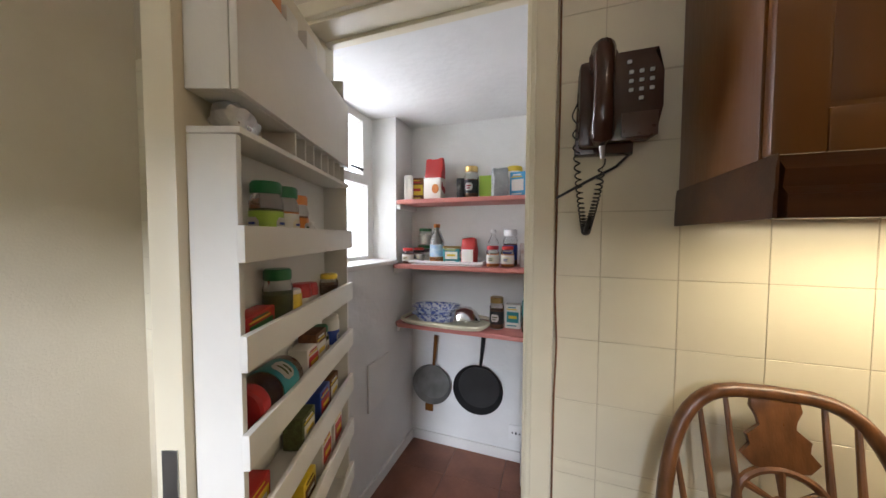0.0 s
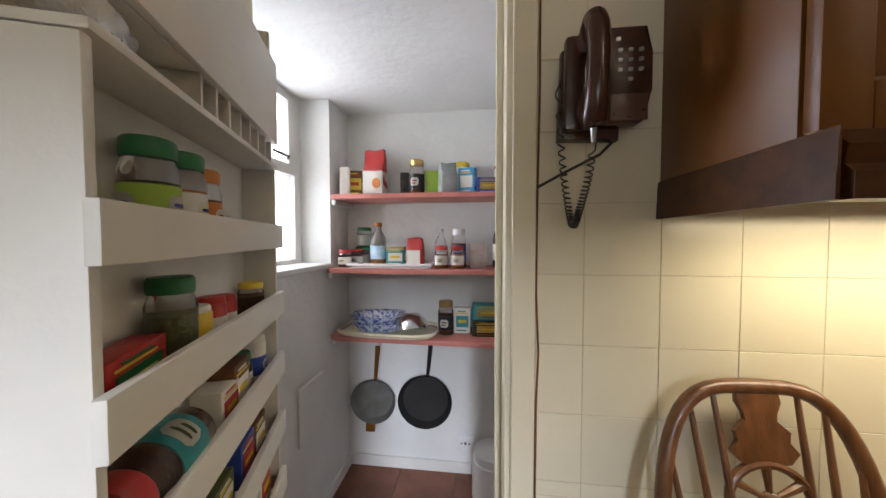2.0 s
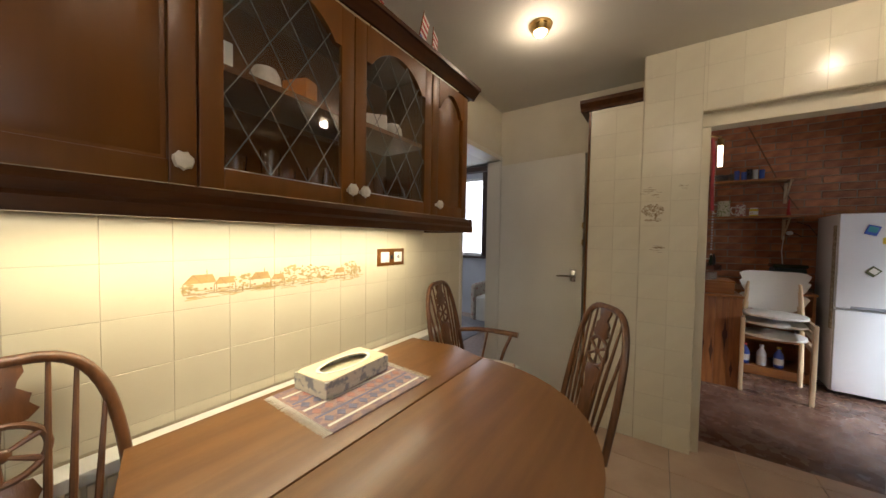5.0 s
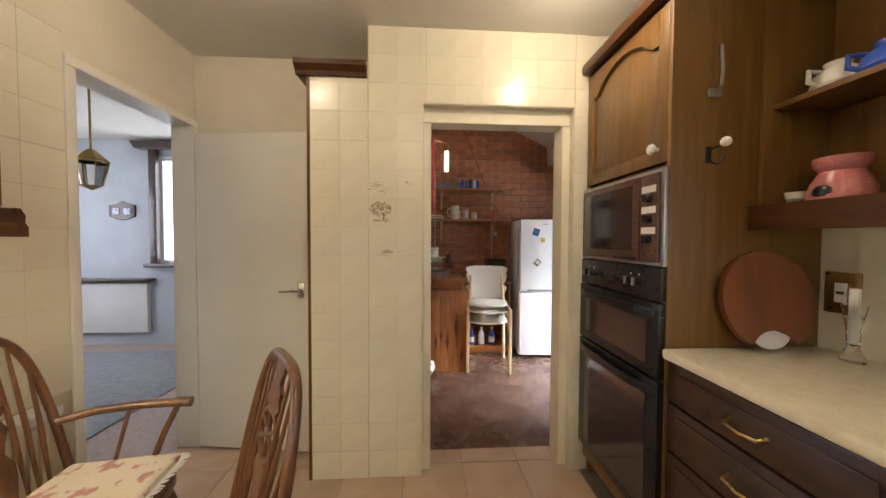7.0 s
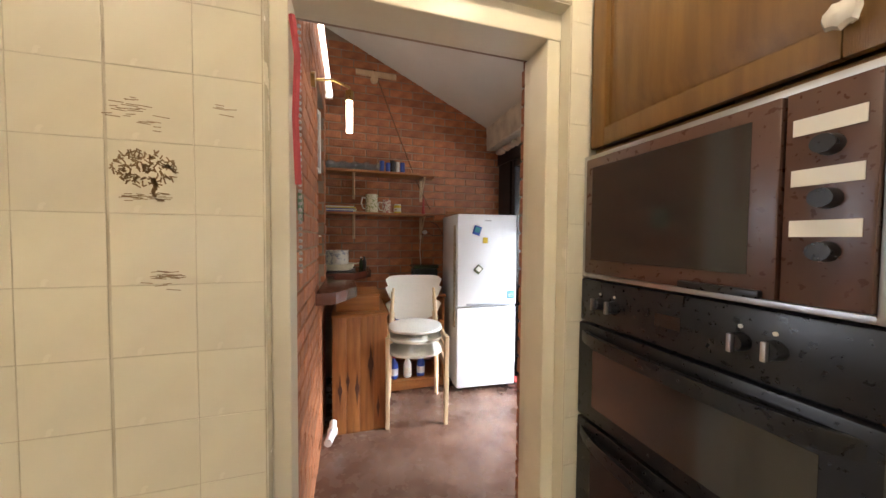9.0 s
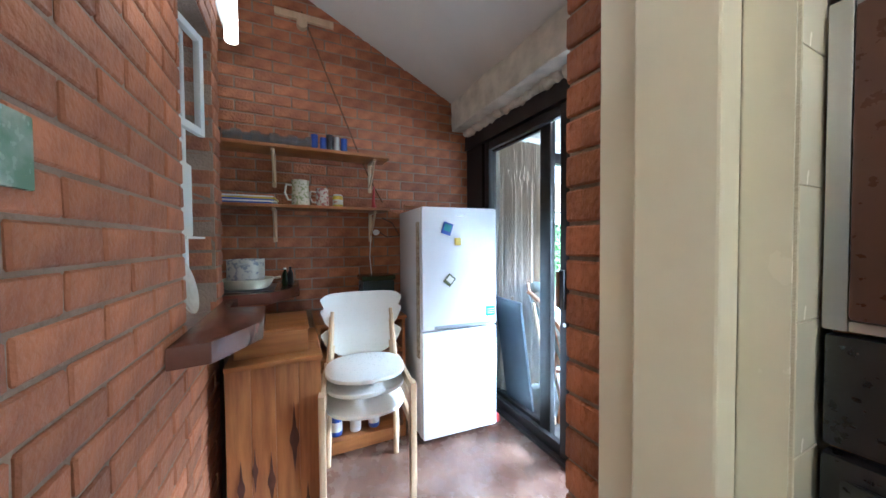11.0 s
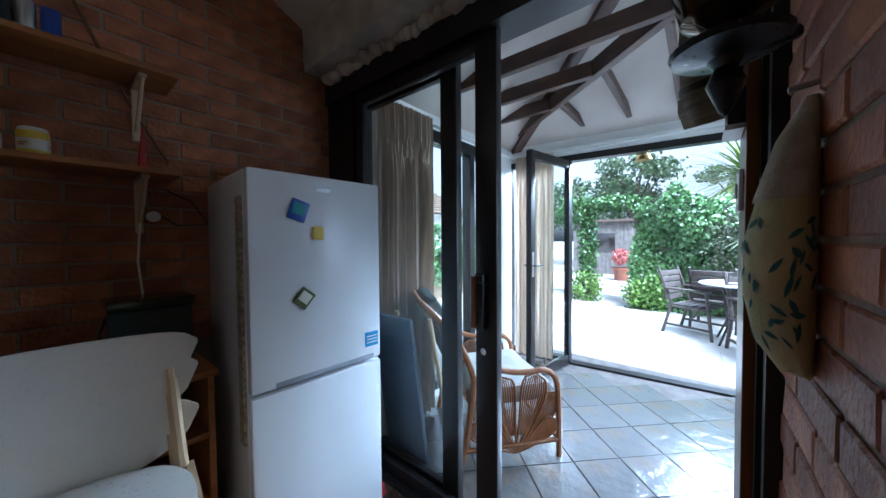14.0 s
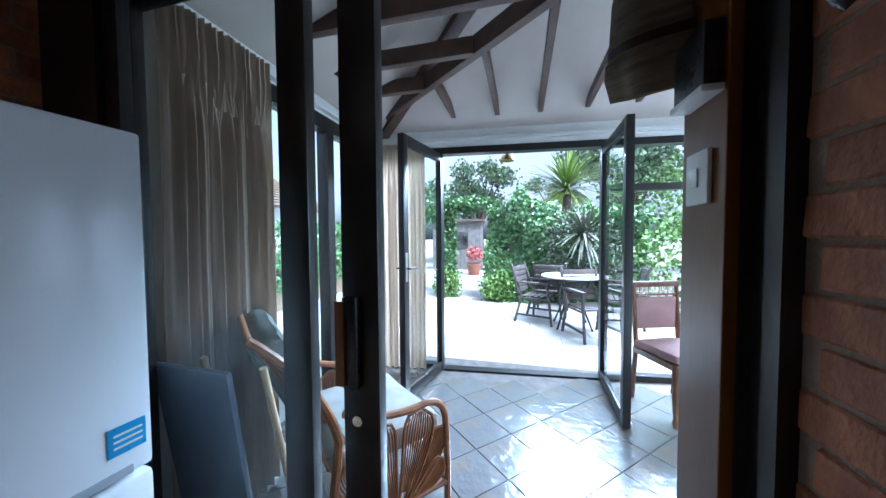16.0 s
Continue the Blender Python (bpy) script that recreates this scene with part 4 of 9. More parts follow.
for nm, lo, hi in (("side", (SX1 - 0.018, SY + 0.001, 1.36), (SX1 - 0.001, SYF, 2.25)), ("side", (SX0, SY + 0.001, 1.36), (SX0 + 0.018, SYF, 2.25)), ("back", (SX0 + 0.018, SY + 0.001, 1.36), (SX1 - 0.018, SY + 0.01, 2.25)),
                   ("shelf", (SX0 + 0.018, SY + 0.01, 1.40), (SX1 - 0.018, SYF + 0.01, 1.42)), ("shelf", (SX0 + 0.018, SY + 0.01, 1.78), (SX1 - 0.018, SYF - 0.03, 1.80)),
                   ("top", (SX0 + 0.018, SY + 0.01, 2.23), (SX1 - 0.018, SYF, 2.25)), ("pelmet", (SX0 - 0.01, SYF + 0.011, 1.345), (SX1 - 0.001, SYF + 0.035, 1.435))):
    bm = bmn(); box(bm, lo, hi, 0.003); part(nm, bm, "mahogx" if nm == "pelmet" else "oven_wood", t)

def vase(name, label, cat, prof, material, x, y, z, smooth=True):
    bm = bmn(); lathe(bm, prof, (0, 0, 0), 20)
    return solo(name, bm, material, label, cat, pose(x, y, z))
M["pinkceramic"] = mat("pink_ceramic", (0.50, 0.17, 0.15), (0.42, 0.13, 0.12), 0.25)
t = thing("oil_burner", "pink glazed ceramic oil burner with an arched opening", "ornament", pose(2.173, -1.41, 1.421))
bm = bmn(); lathe(bm, [(0.075, 0), (0.08, 0.02), (0.07, 0.07), (0.05, 0.11), (0.065, 0.13), (0.065, 0.155), (0.055, 0.155), (0.05, 0.135), (0.0, 0.13)], seg=24); part("body", bm, "pinkceramic", t)
bm = bmn(); bmesh.ops.create_uvsphere(bm, u_segments=16, v_segments=8, radius=0.036, matrix=pose(0.0, 0.055, 0.04) @ Matrix.Diagonal((1, 0.7, 0.9, 1))); part("opening", bm, "black", t)
vase("egg_cup", "cream china egg cup on the open shelf", "egg cup", [(0.022, 0), (0.008, 0.012), (0.008, 0.024), (0.026, 0.036), (0.03, 0.058), (0.027, 0.058), (0.0, 0.04)], "ceramic", 2.278, -1.385, 1.421)
vase("steel_shaker", "small steel shaker on the open shelf", "shaker", [(0.014, 0), (0.014, 0.05), (0.012, 0.054), (0.0, 0.055)], "steel", 2.290, -1.385, 1.421)
for x, mt, nm, lb in ((2.20, "ceramic", "china_tortoise", "cream china tortoise ornament"), (2.08, "blue", "blue_jug_ornament", "dark blue glazed ornament"), (1.95, "herb", "green_jug_ornament", "mossy green glazed jug")):
    bm = bmn()
    lathe(bm, [(0.055, 0), (0.065, 0.02), (0.055, 0.055), (0.03, 0.075), (0.034, 0.09), (0.0, 0.09)], seg=16)
    tube(bm, [(0.05, 0, 0.06), (0.085, 0, 0.065), (0.085, 0, 0.03), (0.06, 0, 0.02)], 0.008)
    solo(nm, bm, mt, lb + " on the open shelf", "ornament", pose(x, -1.42, 1.801, 0, 0, x * 200))
# round chopping board
bm = bmn()
outl = [(0.185 * math.cos(a), 0.185 + 0.185 * math.sin(a)) for a in [math.radians(d) for d in range(-62, 243, 6)]]
outl += [(0.085 * math.cos(a), 0.021 + 0.06 * math.sin(a)) for a in [math.radians(d) for d in range(170, 9, -16)]]
prism(bm, outl, -0.01, 0.01, Matrix(((0, 0, 1, 0), (1, 0, 0, 0), (0, 1, 0, 0), (0, 0, 0, 1))), bev=0.004)
M["redwood"] = mat("red_brown_board", (0.19, 0.060, 0.020), (0.13, 0.040, 0.014), 0.4, 4, 0.1, 60, stretch=(5, 5, 0.8))
solo("chopping_board", bm, "redwood", "round red-brown wooden board leaning on the oven cabinet", "chopping board", pose(2.272, -1.318, 0.912, 0, 9, 0) @ Matrix.Scale(0.97, 4))
bm = bmn(); lathe(bm, [(0.0, 0.0), (0.05, 0.002), (0.09, 0.012), (0.09, 0.015), (0.05, 0.006), (0.0, 0.005)], seg=32)
solo("white_saucer", bm, "white_plastic", "white china saucer standing behind the round board", "saucer", pose(2.305, -1.318, 1.004, 0, -82, 0))
# socket and bottle vase
def socket(name, label, m, w, h, plate, bits):
    t = thing(name, label, "socket", m)
    bm = bmn(); box(bm, (-w / 2, -0.008, -h / 2), (w / 2, -0.0005, h / 2), 0.003); part("plate", bm, plate, t)
    for x, ww, hh, mm in bits:
        bm = bmn(); box(bm, (x - ww / 2, -0.013, -hh / 2), (x + ww / 2, -0.0085, hh / 2), 0.002); part("switch", bm, mm, t)
    return t
socket("cooker_switch", "brass cooker switch plate with white rocker", pose(2.268, SY, 1.122, 0, 0, 180), 0.10, 0.15, "brass", ((0, 0.035, 0.07, "white_plastic"), (0.0, 0.025, 0.016, "red")))
socket("double_socket", "bronze double wall socket with white inserts, above the table", pose(1.835, NY, 1.168), 0.205, 0.092, M["mahog"], ((-0.05, 0.06, 0.055, "white_plastic"), (0.05, 0.06, 0.055, "white_plastic"), (0.0, 0.018, 0.022, "black"), (0.05, 0.02, 0.02, "black")))
socket("pantry_socket", "white wall socket low on the pantry wall", pose(-0.009, PY1, 0.165), 0.086, 0.086, "white_plastic", ((0.0, 0.01, 0.014, "black"), (-0.02, 0.008, 0.008, "black"), (0.02, 0.008, 0.008, "black")))
t = thing("bud_vase", "tall clear glass bud vase holding a white candle", "vase", pose(2.17, -1.47, 0.912))
bm = bmn(); lathe(bm, [(0.028, 0), (0.03, 0.01), (0.014, 0.05), (0.018, 0.12), (0.03, 0.19), (0.028, 0.19), (0.012, 0.06), (0.0, 0.05)]); part("glass", bm, "glass", t)
bm = bmn(); rod(bm, (0, 0, 0.06), (0, 0, 0.24), 0.013, seg=14); part("candle", bm, "paper", t)
# hooks on the oven side panel
t = thing("golf_club_hook", "small steel golf club ornament hanging on the oven cabinet", "hook", pose(OX0, -1.14, 1.925))
bm = bmn(); tube(bm, [(-0.008, 0, 0.09), (-0.010, -0.005, 0.0), (-0.010, 0.0, -0.06), (-0.012, 0.04, -0.085)], 0.006); box(bm, (-0.016, 0.0, -0.10), (-0.006, 0.05, -0.07), 0.004); part("club", bm, "steel", t)
t = thing("coat_hook", "black iron hook with a white china knob on the oven cabinet", "hook", pose(OX0, -1.105, 1.62))
bm = bmn(); box(bm, (-0.006, -0.01, -0.03), (-0.0005, 0.01, 0.03), 0.002); tube(bm, [(-0.004, 0, 0.015), (-0.05, -0.01, 0.03)], 0.004); tube(bm, [(-0.004, 0, -0.02), (-0.03, -0.005, -0.04), (-0.05, -0.01, -0.03), (-0.055, -0.01, -0.012)], 0.004); part("hook", bm, "black", t)
bm = bmn(); bmesh.ops.create_uvsphere(bm, u_segments=14, v_segments=10, radius=0.017, matrix=pose(-0.058, -0.012, 0.033)); part("knob", bm, "ceramic", t)

# ---- kitchen small things ----
# telephone on the tiled wall
t = thing("wall_telephone", "glossy brown push-button wall telephone with a coiled cord", "telephone", pose(0.312, NY - 0.001, 1.577))
bm = bmn(); prism(bm, [(-0.088, -0.108), (0.03, -0.112), (0.035, 0.07), (-0.082, 0.072)], -0.032, 0.0, XZ, bev=0.008); part("base", bm, "brown_plastic", t)
bm = bmn(); prism(bm, [(-0.03, -0.092), (0.05, -0.092), (0.066, -0.082), (0.074, -0.03), (0.074, 0.04), (0.066, 0.092), (-0.03, 0.092)], -0.062, -0.0325, XZ, bev=0.010); part("body", bm, "brown_plastic", t)
bm = bmn(); box(bm, (-0.082, -0.058, -0.098), (-0.03, -0.0326, 0.085), 0.012); part("cradle", bm, "brown_plastic", t)
bm = bmn()
HS = ((-0.070, 0.088), (-0.092, 0.082), (-0.106, 0.064), (-0.112, 0.034), (-0.113, 0.0), (-0.112, -0.034), (-0.106, -0.064), (-0.093, -0.084), (-0.070, -0.092))
tube(bm, [(-0.040, y, z) for y, z in HS], lambda u: 0.0185 + 0.009 * abs(2 * u - 1) ** 2 - 0.012 * max(0, abs(2 * u - 1) - 0.8) * 5, 16)
for z in (0.066, -0.068):
    rod(bm, (-0.040, -0.096, z), (-0.040, -0.060, z), 0.027, 0.024, 18)
part("handset", bm, "brown_plastic", t)
bm = bmn(); box(bm, (0.0, -0.0655, -0.086), (0.066, -0.0622, -0.036), 0.003); part("memo_panel", bm, M["brown_panel"], t)
for i in range(11):
    bx_, bz_ = ((0.016 + 0.0185 * (i % 3), 0.045 - 0.018 * (i // 3)) if i < 9 else ((0.0345, -0.009) if i == 9 else (0.012, 0.066)))
    bm = bmn(); box(bm, (bx_ - 0.0042, -0.0665, bz_ - 0.0034), (bx_ + 0.0042, -0.0605, bz_ + 0.0034), 0.002); part("button", bm, "steel", t)
bm = bmn(); rod(bm, (-0.038, -0.088, -0.105), (-0.036, -0.082, -0.130), 0.006, 0.004, 10); part("cord_sleeve", bm, "steel", t)
bm = bmn()
pts = []
for i in range(560):
    u = i / 559
    a = u * 2 * math.pi * 48
    w = 0.5 - 0.5 * math.cos(math.pi * u)
    drop = math.sin(math.pi * u) ** 0.55
    z0 = 0.03 + (-0.13 - 0.03) * u
    c = Vector((-0.088 + 0.052 * w + 0.010 * math.sin(2 * math.pi * u), -0.03 - 0.045 * u, z0 - (0.285 + z0) * drop))
    pts.append(c + Vector((0.0062 * math.cos(a), 0.0062 * math.sin(a), 0.003 * math.sin(a))))
tube(bm, pts, 0.0017, 5); part("coiled_cord", bm, "black", t)
bm = bmn(); tube(bm, [(0.03, -0.012, -0.105), (0.0, -0.01, -0.135), (-0.06, -0.008, -0.165), (-0.125, -0.006, -0.20)], 0.003, 6); part("line_cord", bm, "black", t)
# cable and crack line beside the pantry frame
bm = bmn(); tube(bm, [(0.190, NY - 0.004, 1.9), (0.192, NY - 0.005, 1.6), (0.189, NY - 0.004, 1.35), (0.188, NY - 0.005, 1.15), (0.194, NY - 0.006, 1.02), (0.190, NY - 0.005, 0.9), (0.188, NY - 0.004, 0.3)], 0.0025, 6)
solo("telephone_wire", bm, "spice", "thin brown wire running down beside the pantry door frame", "wire")
# radiator below the table edge
t = thing("radiator", "white panel radiator on the tiled wall behind the table", "radiator")
bm = bmn(); box(bm, (0.46, 1.255, 0.66), (2.45, 1.335, 0.695), 0.005); part("top_shelf", bm, "white", t)
bm = bmn()
for i in range(56):
    x = 0.50 + i * 0.0345
    box(bm, (x, 1.275, 0.14), (x + 0.024, 1.29, 0.645), 0.004)
tagged(part("fin_panel", bm, "gloss", t), kind="stuff")
bm = bmn(); box(bm, (0.49, 1.29, 0.12), (2.43, 1.33, 0.655), 0.004); part("panel", bm, "gloss", t)
# tissue box and mat
M["kilim"] = mat("woven_kilim", (0.40, 0.27, 0.24), (0.27, 0.20, 0.23), 0.95, 26, 0.5, 260, stretch=(1, 1.6, 1), lo=0.45, hi=0.55)
M["fadedblue"] = mat("faded_blue_wool", (0.20, 0.20, 0.30), (0.15, 0.15, 0.23), 0.95, 40, 0.4, 260)
M["fadedpink"] = mat("faded_pink_wool", (0.46, 0.24, 0.20), (0.38, 0.19, 0.16), 0.95, 40, 0.4, 260)
t = thing("table_mat", "red and blue woven mat with pale fringes on the table", "mat", pose(1.305, 1.0, 0.741, 0, 0, -1))
bm = bmn(); box(bm, (-0.205, -0.165, 0), (0.205, 0.165, 0.004), 0.001); part("cloth", bm, "kilim", t)
for sy in range(5):
    bm = bmn(); box(bm, (-0.195, -0.135 + sy * 0.062, 0.0043), (0.195, -0.125 + sy * 0.062, 0.0048)); part("stripe", bm, M["fadedblue"] if sy % 2 else M["paper"], t, "woven stripe")
    if sy < 4:
        for k in range(9):
            x = -0.17 + k * 0.0425
            bm = bmn(); prism(bm, [(x - 0.015, -0.098 + sy * 0.062), (x, -0.118 + sy * 0.062), (x + 0.015, -0.098 + sy * 0.062), (x, -0.078 + sy * 0.062)], 0.0043, 0.005)
            part("motif", bm, M["fadedpink"] if sy % 2 else M["fadedblue"], t)
for sx in (-1, 1):
    bm = bmn()
    for i in range(46):
        y = -0.162 + i * 0.0072
        rod(bm, (sx * 0.205, y, 0.003), (sx * (0.23 + 0.006 * random.random()), y + 0.004 * (random.random() - 0.5), 0.0025), 0.0022, 0.001, 5)
    part("fringe", bm, "paper", t)
M["toile"] = mat("grey_blue_toile_card", (0.60, 0.57, 0.50), (0.26, 0.27, 0.31), 0.5, 36, 0.0, 80, lo=0.5, hi=0.60)
t = thing("tissue_box", "oval-topped tissue box with grey-blue printed sides", "tissue box", pose(1.33, 1.085, 0.746, 0, 0, 4))
bm = bmn(); box(bm, (-0.15, -0.082, 0), (0.15, 0.082, 0.018), 0.003)
for lo, hi in (((-0.15, -0.082, 0.018), (0.15, -0.076, 0.056)), ((-0.15, 0.076, 0.018), (0.15, 0.082, 0.056)), ((-0.15, -0.076, 0.018), (-0.144, 0.076, 0.056)), ((0.144, -0.076, 0.018), (0.15, 0.076, 0.056))):
    box(bm, lo, hi)
part("box", bm, "toile", t)
def oval_ring(rx, ry, ox, oy, z0, z1, square):
    """A flat ring: an oval hole in an oval or a rectangular plate."""
    bm, n = bmn(), 40
    hole, rim = [], []
    for i in range(n):
        a = 2 * math.pi * (i + 0.5) / n
        c, q = math.cos(a), math.sin(a)
        k = 1 / max(abs(c), abs(q)) if square else 1.0
        hole.append((rx * c, ry * q)), rim.append((ox * c * k, oy * q * k))
    v = [[bm.verts.new((x, y, z)) for x, y in p] for p in (hole, rim) for z in (z0, z1)]
    for i in range(n):
        j = (i + 1) % n
        for p, q in ((0, 1), (1, 3), (3, 2), (2, 0)):
            bm.faces.new((v[p][i], v[p][j], v[q][j], v[q][i]))
    return bm
part("lid", oval_ring(0.105, 0.045, 0.149, 0.081, 0.0561, 0.059, True), "worktop", t)
part("oval_band", oval_ring(0.106, 0.046, 0.120, 0.056, 0.0591, 0.0605, False), "white_plastic", t, "pale oval rim")
bm = bmn(); box(bm, (-0.140, -0.072, 0.0185), (0.140, 0.072, 0.034), 0.01); part("tissue", bm, "worktop", t, "folded tissues inside")
# mural of printed picture tiles
M["mural"] = mat("brown_transfer_print", (0.40, 0.26, 0.12), (0.31, 0.19, 0.085), 0.3, 30)
M["mural2"] = mat("ochre_transfer_print", (0.52, 0.37, 0.15), (0.44, 0.30, 0.11), 0.3, 30)
M["mural3"] = mat("rust_transfer_print", (0.48, 0.33, 0.14), (0.40, 0.26, 0.11), 0.3, 30)
M["mural4"] = mat("olive_transfer_print", (0.48, 0.38, 0.17), (0.38, 0.29, 0.12), 0.3, 30)
def print_layer(name, material, label, depth, shapes):
    bm = bmn()
    for poly in shapes:
        prism(bm, poly, NY - 0.0032 - depth, NY - 0.0026, XZ)
    return tagged(solo(name, bm, material, label, "mural", smooth=False), kind="stuff")
def dash(x, z, l, w, a):
    c, q = math.cos(a), math.sin(a)
    return [(x - l * c + w * q, z - l * q - w * c), (x + l * c + w * q, z + l * q - w * c), (x + l * c - w * q, z + l * q + w * c), (x - l * c - w * q, z - l * q + w * c)]
def blot(x, z, r):
    return [(x + r * math.cos(k) * random.uniform(0.5, 1.3), z + 0.6 * r * math.sin(k) * random.uniform(0.5, 1.3)) for k in (0, 1.05, 2.1, 3.14, 4.2, 5.2)]
COTTAGES = ((0.965, 0.045, 0.050), (1.035, 0.032, 0.040), (1.15, 0.036, 0.046), (1.215, 0.026, 0.036), (1.50, 0.028, 0.040))
roofs, lines, trees, lawns = [], [], [], []
for cx, w, h in COTTAGES:
    z = 1.082
    h *= 1.25
    roofs.append([(cx - w, z + h * 0.55), (cx - w * 0.45, z + h), (cx + w * 0.75, z + h), (cx + w, z + h * 0.55)])
    for p, q in (((cx - w, z), (cx - w, z + h * 0.55)), ((cx - w, z + h * 0.55), (cx - w * 0.45, z + h)), ((cx - w * 0.45, z + h), (cx + w * 0.1, z + h * 0.5)), ((cx + w, z), (cx + w, z + h * 0.55)), ((cx - w, z), (cx + w, z)), ((cx + w * 0.4, z + h), (cx + w * 0.4, z + h * 1.25))):
        lines.append(dash((p[0] + q[0]) / 2, (p[1] + q[1]) / 2, math.hypot(q[0] - p[0], q[1] - p[1]) / 2, 0.0011, math.atan2(q[1] - p[1], q[0] - p[0])))
    for k in (-0.55, 0.3, 0.65):
        lines.append(dash(cx + w * k, z + h * 0.25, 0.003, 0.003, 0))
for cx, cz, n, r in ((1.09, 1.112, 16, 0.030), (1.275, 1.122, 26, 0.040), (1.345, 1.128, 22, 0.036), (1.415, 1.118, 18, 0.032), (1.565, 1.130, 26, 0.034), (1.60, 1.115, 14, 0.022), (0.935, 1.10, 8, 0.016)):
    for i in range(n * 2):
        a, q = random.random() * 6.28, 1.25 * r * random.random() ** 0.5
        trees.append(blot(cx + q * math.cos(a), cz + 0.7 * q * math.sin(a), random.uniform(0.004, 0.009)))
        if i % 2:
            lines.append(dash(cx + q * math.cos(a), cz + 0.7 * q * math.sin(a), random.uniform(0.002, 0.005), 0.0007, random.random() * 3.1))
    lines.append(dash(cx, cz - r * 0.8, r * 0.4, 0.0014, 1.5))
for i in range(130):
    x = random.uniform(0.93, 1.62)
    lawns.append(dash(x, 1.070 + 0.030 * random.random() - 0.012 * (1.3 - x) * (x < 1.3), random.uniform(0.008, 0.026), 0.0011, random.gauss(0.02, 0.06)))
    if i % 3 == 0:
        lines.append(dash(x, 1.074 + 0.014 * random.random(), random.uniform(0.004, 0.014), 0.0007, random.gauss(0, 0.1)))
print_layer("mural_wash", "mural2", "ochre fields of the printed picture tiles", 0.0, lawns)
print_layer("mural_trees", "mural4", "olive trees of the printed picture tiles", 0.0002, trees)
print_layer("mural_roofs", "mural3", "rust coloured cottage roofs of the printed picture tiles", 0.0003, roofs)
print_layer("mural_lines", "mural", "fine brown drawing of a farmyard on the tiles", 0.0005, lines)
M["treeprint"] = mat("dark_brown_transfer_print", (0.25, 0.155, 0.065), (0.18, 0.11, 0.045), 0.3, 30)
bm = bmn()
def dab(y, z, l, w, ang):
    box(bm, (-0.0006, -l, -w), (0, l, w), m=pose(EX - 0.0030, y, z, ang, 0, 0))
for i in range(170):
    a, r = random.random() * 6.28, 0.050 * random.random() ** 0.5
    dab(0.166 + r * 1.15 * math.cos(a), 1.468 + r * 0.80 * math.sin(a), 0.003 + 0.005 * random.random(), 0.0013, random.uniform(0, 180))
for k in range(9):
    dab(0.150 + 0.002 * math.sin(k), 1.412 + k * 0.004, 0.004, 0.0022, 20)
for k in range(34):
    dab(random.uniform(0.122, 0.205), 1.408 + random.gauss(0, 0.004), 0.007, 0.0008, random.uniform(-8, 8))
for cy, cz, n in ((0.13, 1.235, 26), (0.19, 1.60, 12), (0.20, 1.585, 8), (0.15, 1.565, 6), (0.02, 1.60, 5)):
    for i in range(n):
        dab(cy + random.gauss(0, 0.014), cz + random.gauss(0, 0.010), 0.005 + 0.010 * random.random(), 0.0008, random.choice((0, 4, 6, -5)))
tagged(solo("tree_tile_print", bm, "treeprint", "brown tree and birds printed on the tiles", "mural"), kind="stuff")
# ceiling lights
def ceiling_light(x, y):
    t = thing("ceiling_light", "small round brass ceiling spotlight, switched on", "ceiling light", pose(x, y, H), group="kitchen spotlights")
    bm = bmn(); lathe(bm, [(0.062, 0.0), (0.06, -0.012), (0.05, -0.03), (0.044, -0.042), (0.04, -0.042), (0.038, -0.02), (0.0, -0.02)], seg=24); part("rim", bm, "brass", t)
    bm = bmn(); lathe(bm, [(0.0, -0.055), (0.025, -0.052), (0.036, -0.040), (0.036, -0.022), (0.0, -0.021)], seg=20); part("bulb", bm, M["bulb"], t)
M["bulb"] = mat("lit_bulb", (1.0, 0.86, 0.6), (1.0, 0.86, 0.6), 0.4, emit=1.8)
for lx, ly in ((2.29, 0.69), (2.42, -0.69), (0.9, 0.0)):
    ceiling_light(lx, ly)
# flags and ornaments on the wall cabinet
for i, (x, lean) in enumerate(((1.50, 6), (1.78, 12), (1.92, 3))):
    t = thing("paper_flag", "small red and white striped flag on a wooden stick", "flag", pose(x, 1.15, 2.119, lean, 0, 20))
    bm = bmn(); rod(bm, (0, 0, 0), (0, 0, 0.26), 0.003, seg=6); part("stick", bm, "pine", t)
    bm = bmn(); box(bm, (0.003, -0.001, 0.14), (0.09, 0.001, 0.25)); part("cloth", bm, "paper", t)
    for k in range(4):
        bm = bmn(); box(bm, (0.004, -0.0018, 0.145 + k * 0.027), (0.089, 0.0018, 0.158 + k * 0.027)); part("stripe", bm, "red" if k else "blue", t)
# glassware inside the glass doors
def glass_cup(x, y, z, r, h):
    bm = bmn(); lathe(bm, [(r * 0.7, 0), (r * 0.75, 0.004), (r, h), (r - 0.002, h), (r * 0.68, 0.008), (0.0, 0.007)], seg=16)
    solo("glass_tumbler", bm, "glass", "clear drinking glass inside the wall cabinet", "glass", pose(x, y, z), group="cabinet glasses")
for i in range(11):
    x = 0.93 + i * 0.078
    glass_cup(x, 1.14 + 0.05 * (i % 2), CZ0 + 0.019, 0.03, 0.09 + 0.02 * (i % 3))
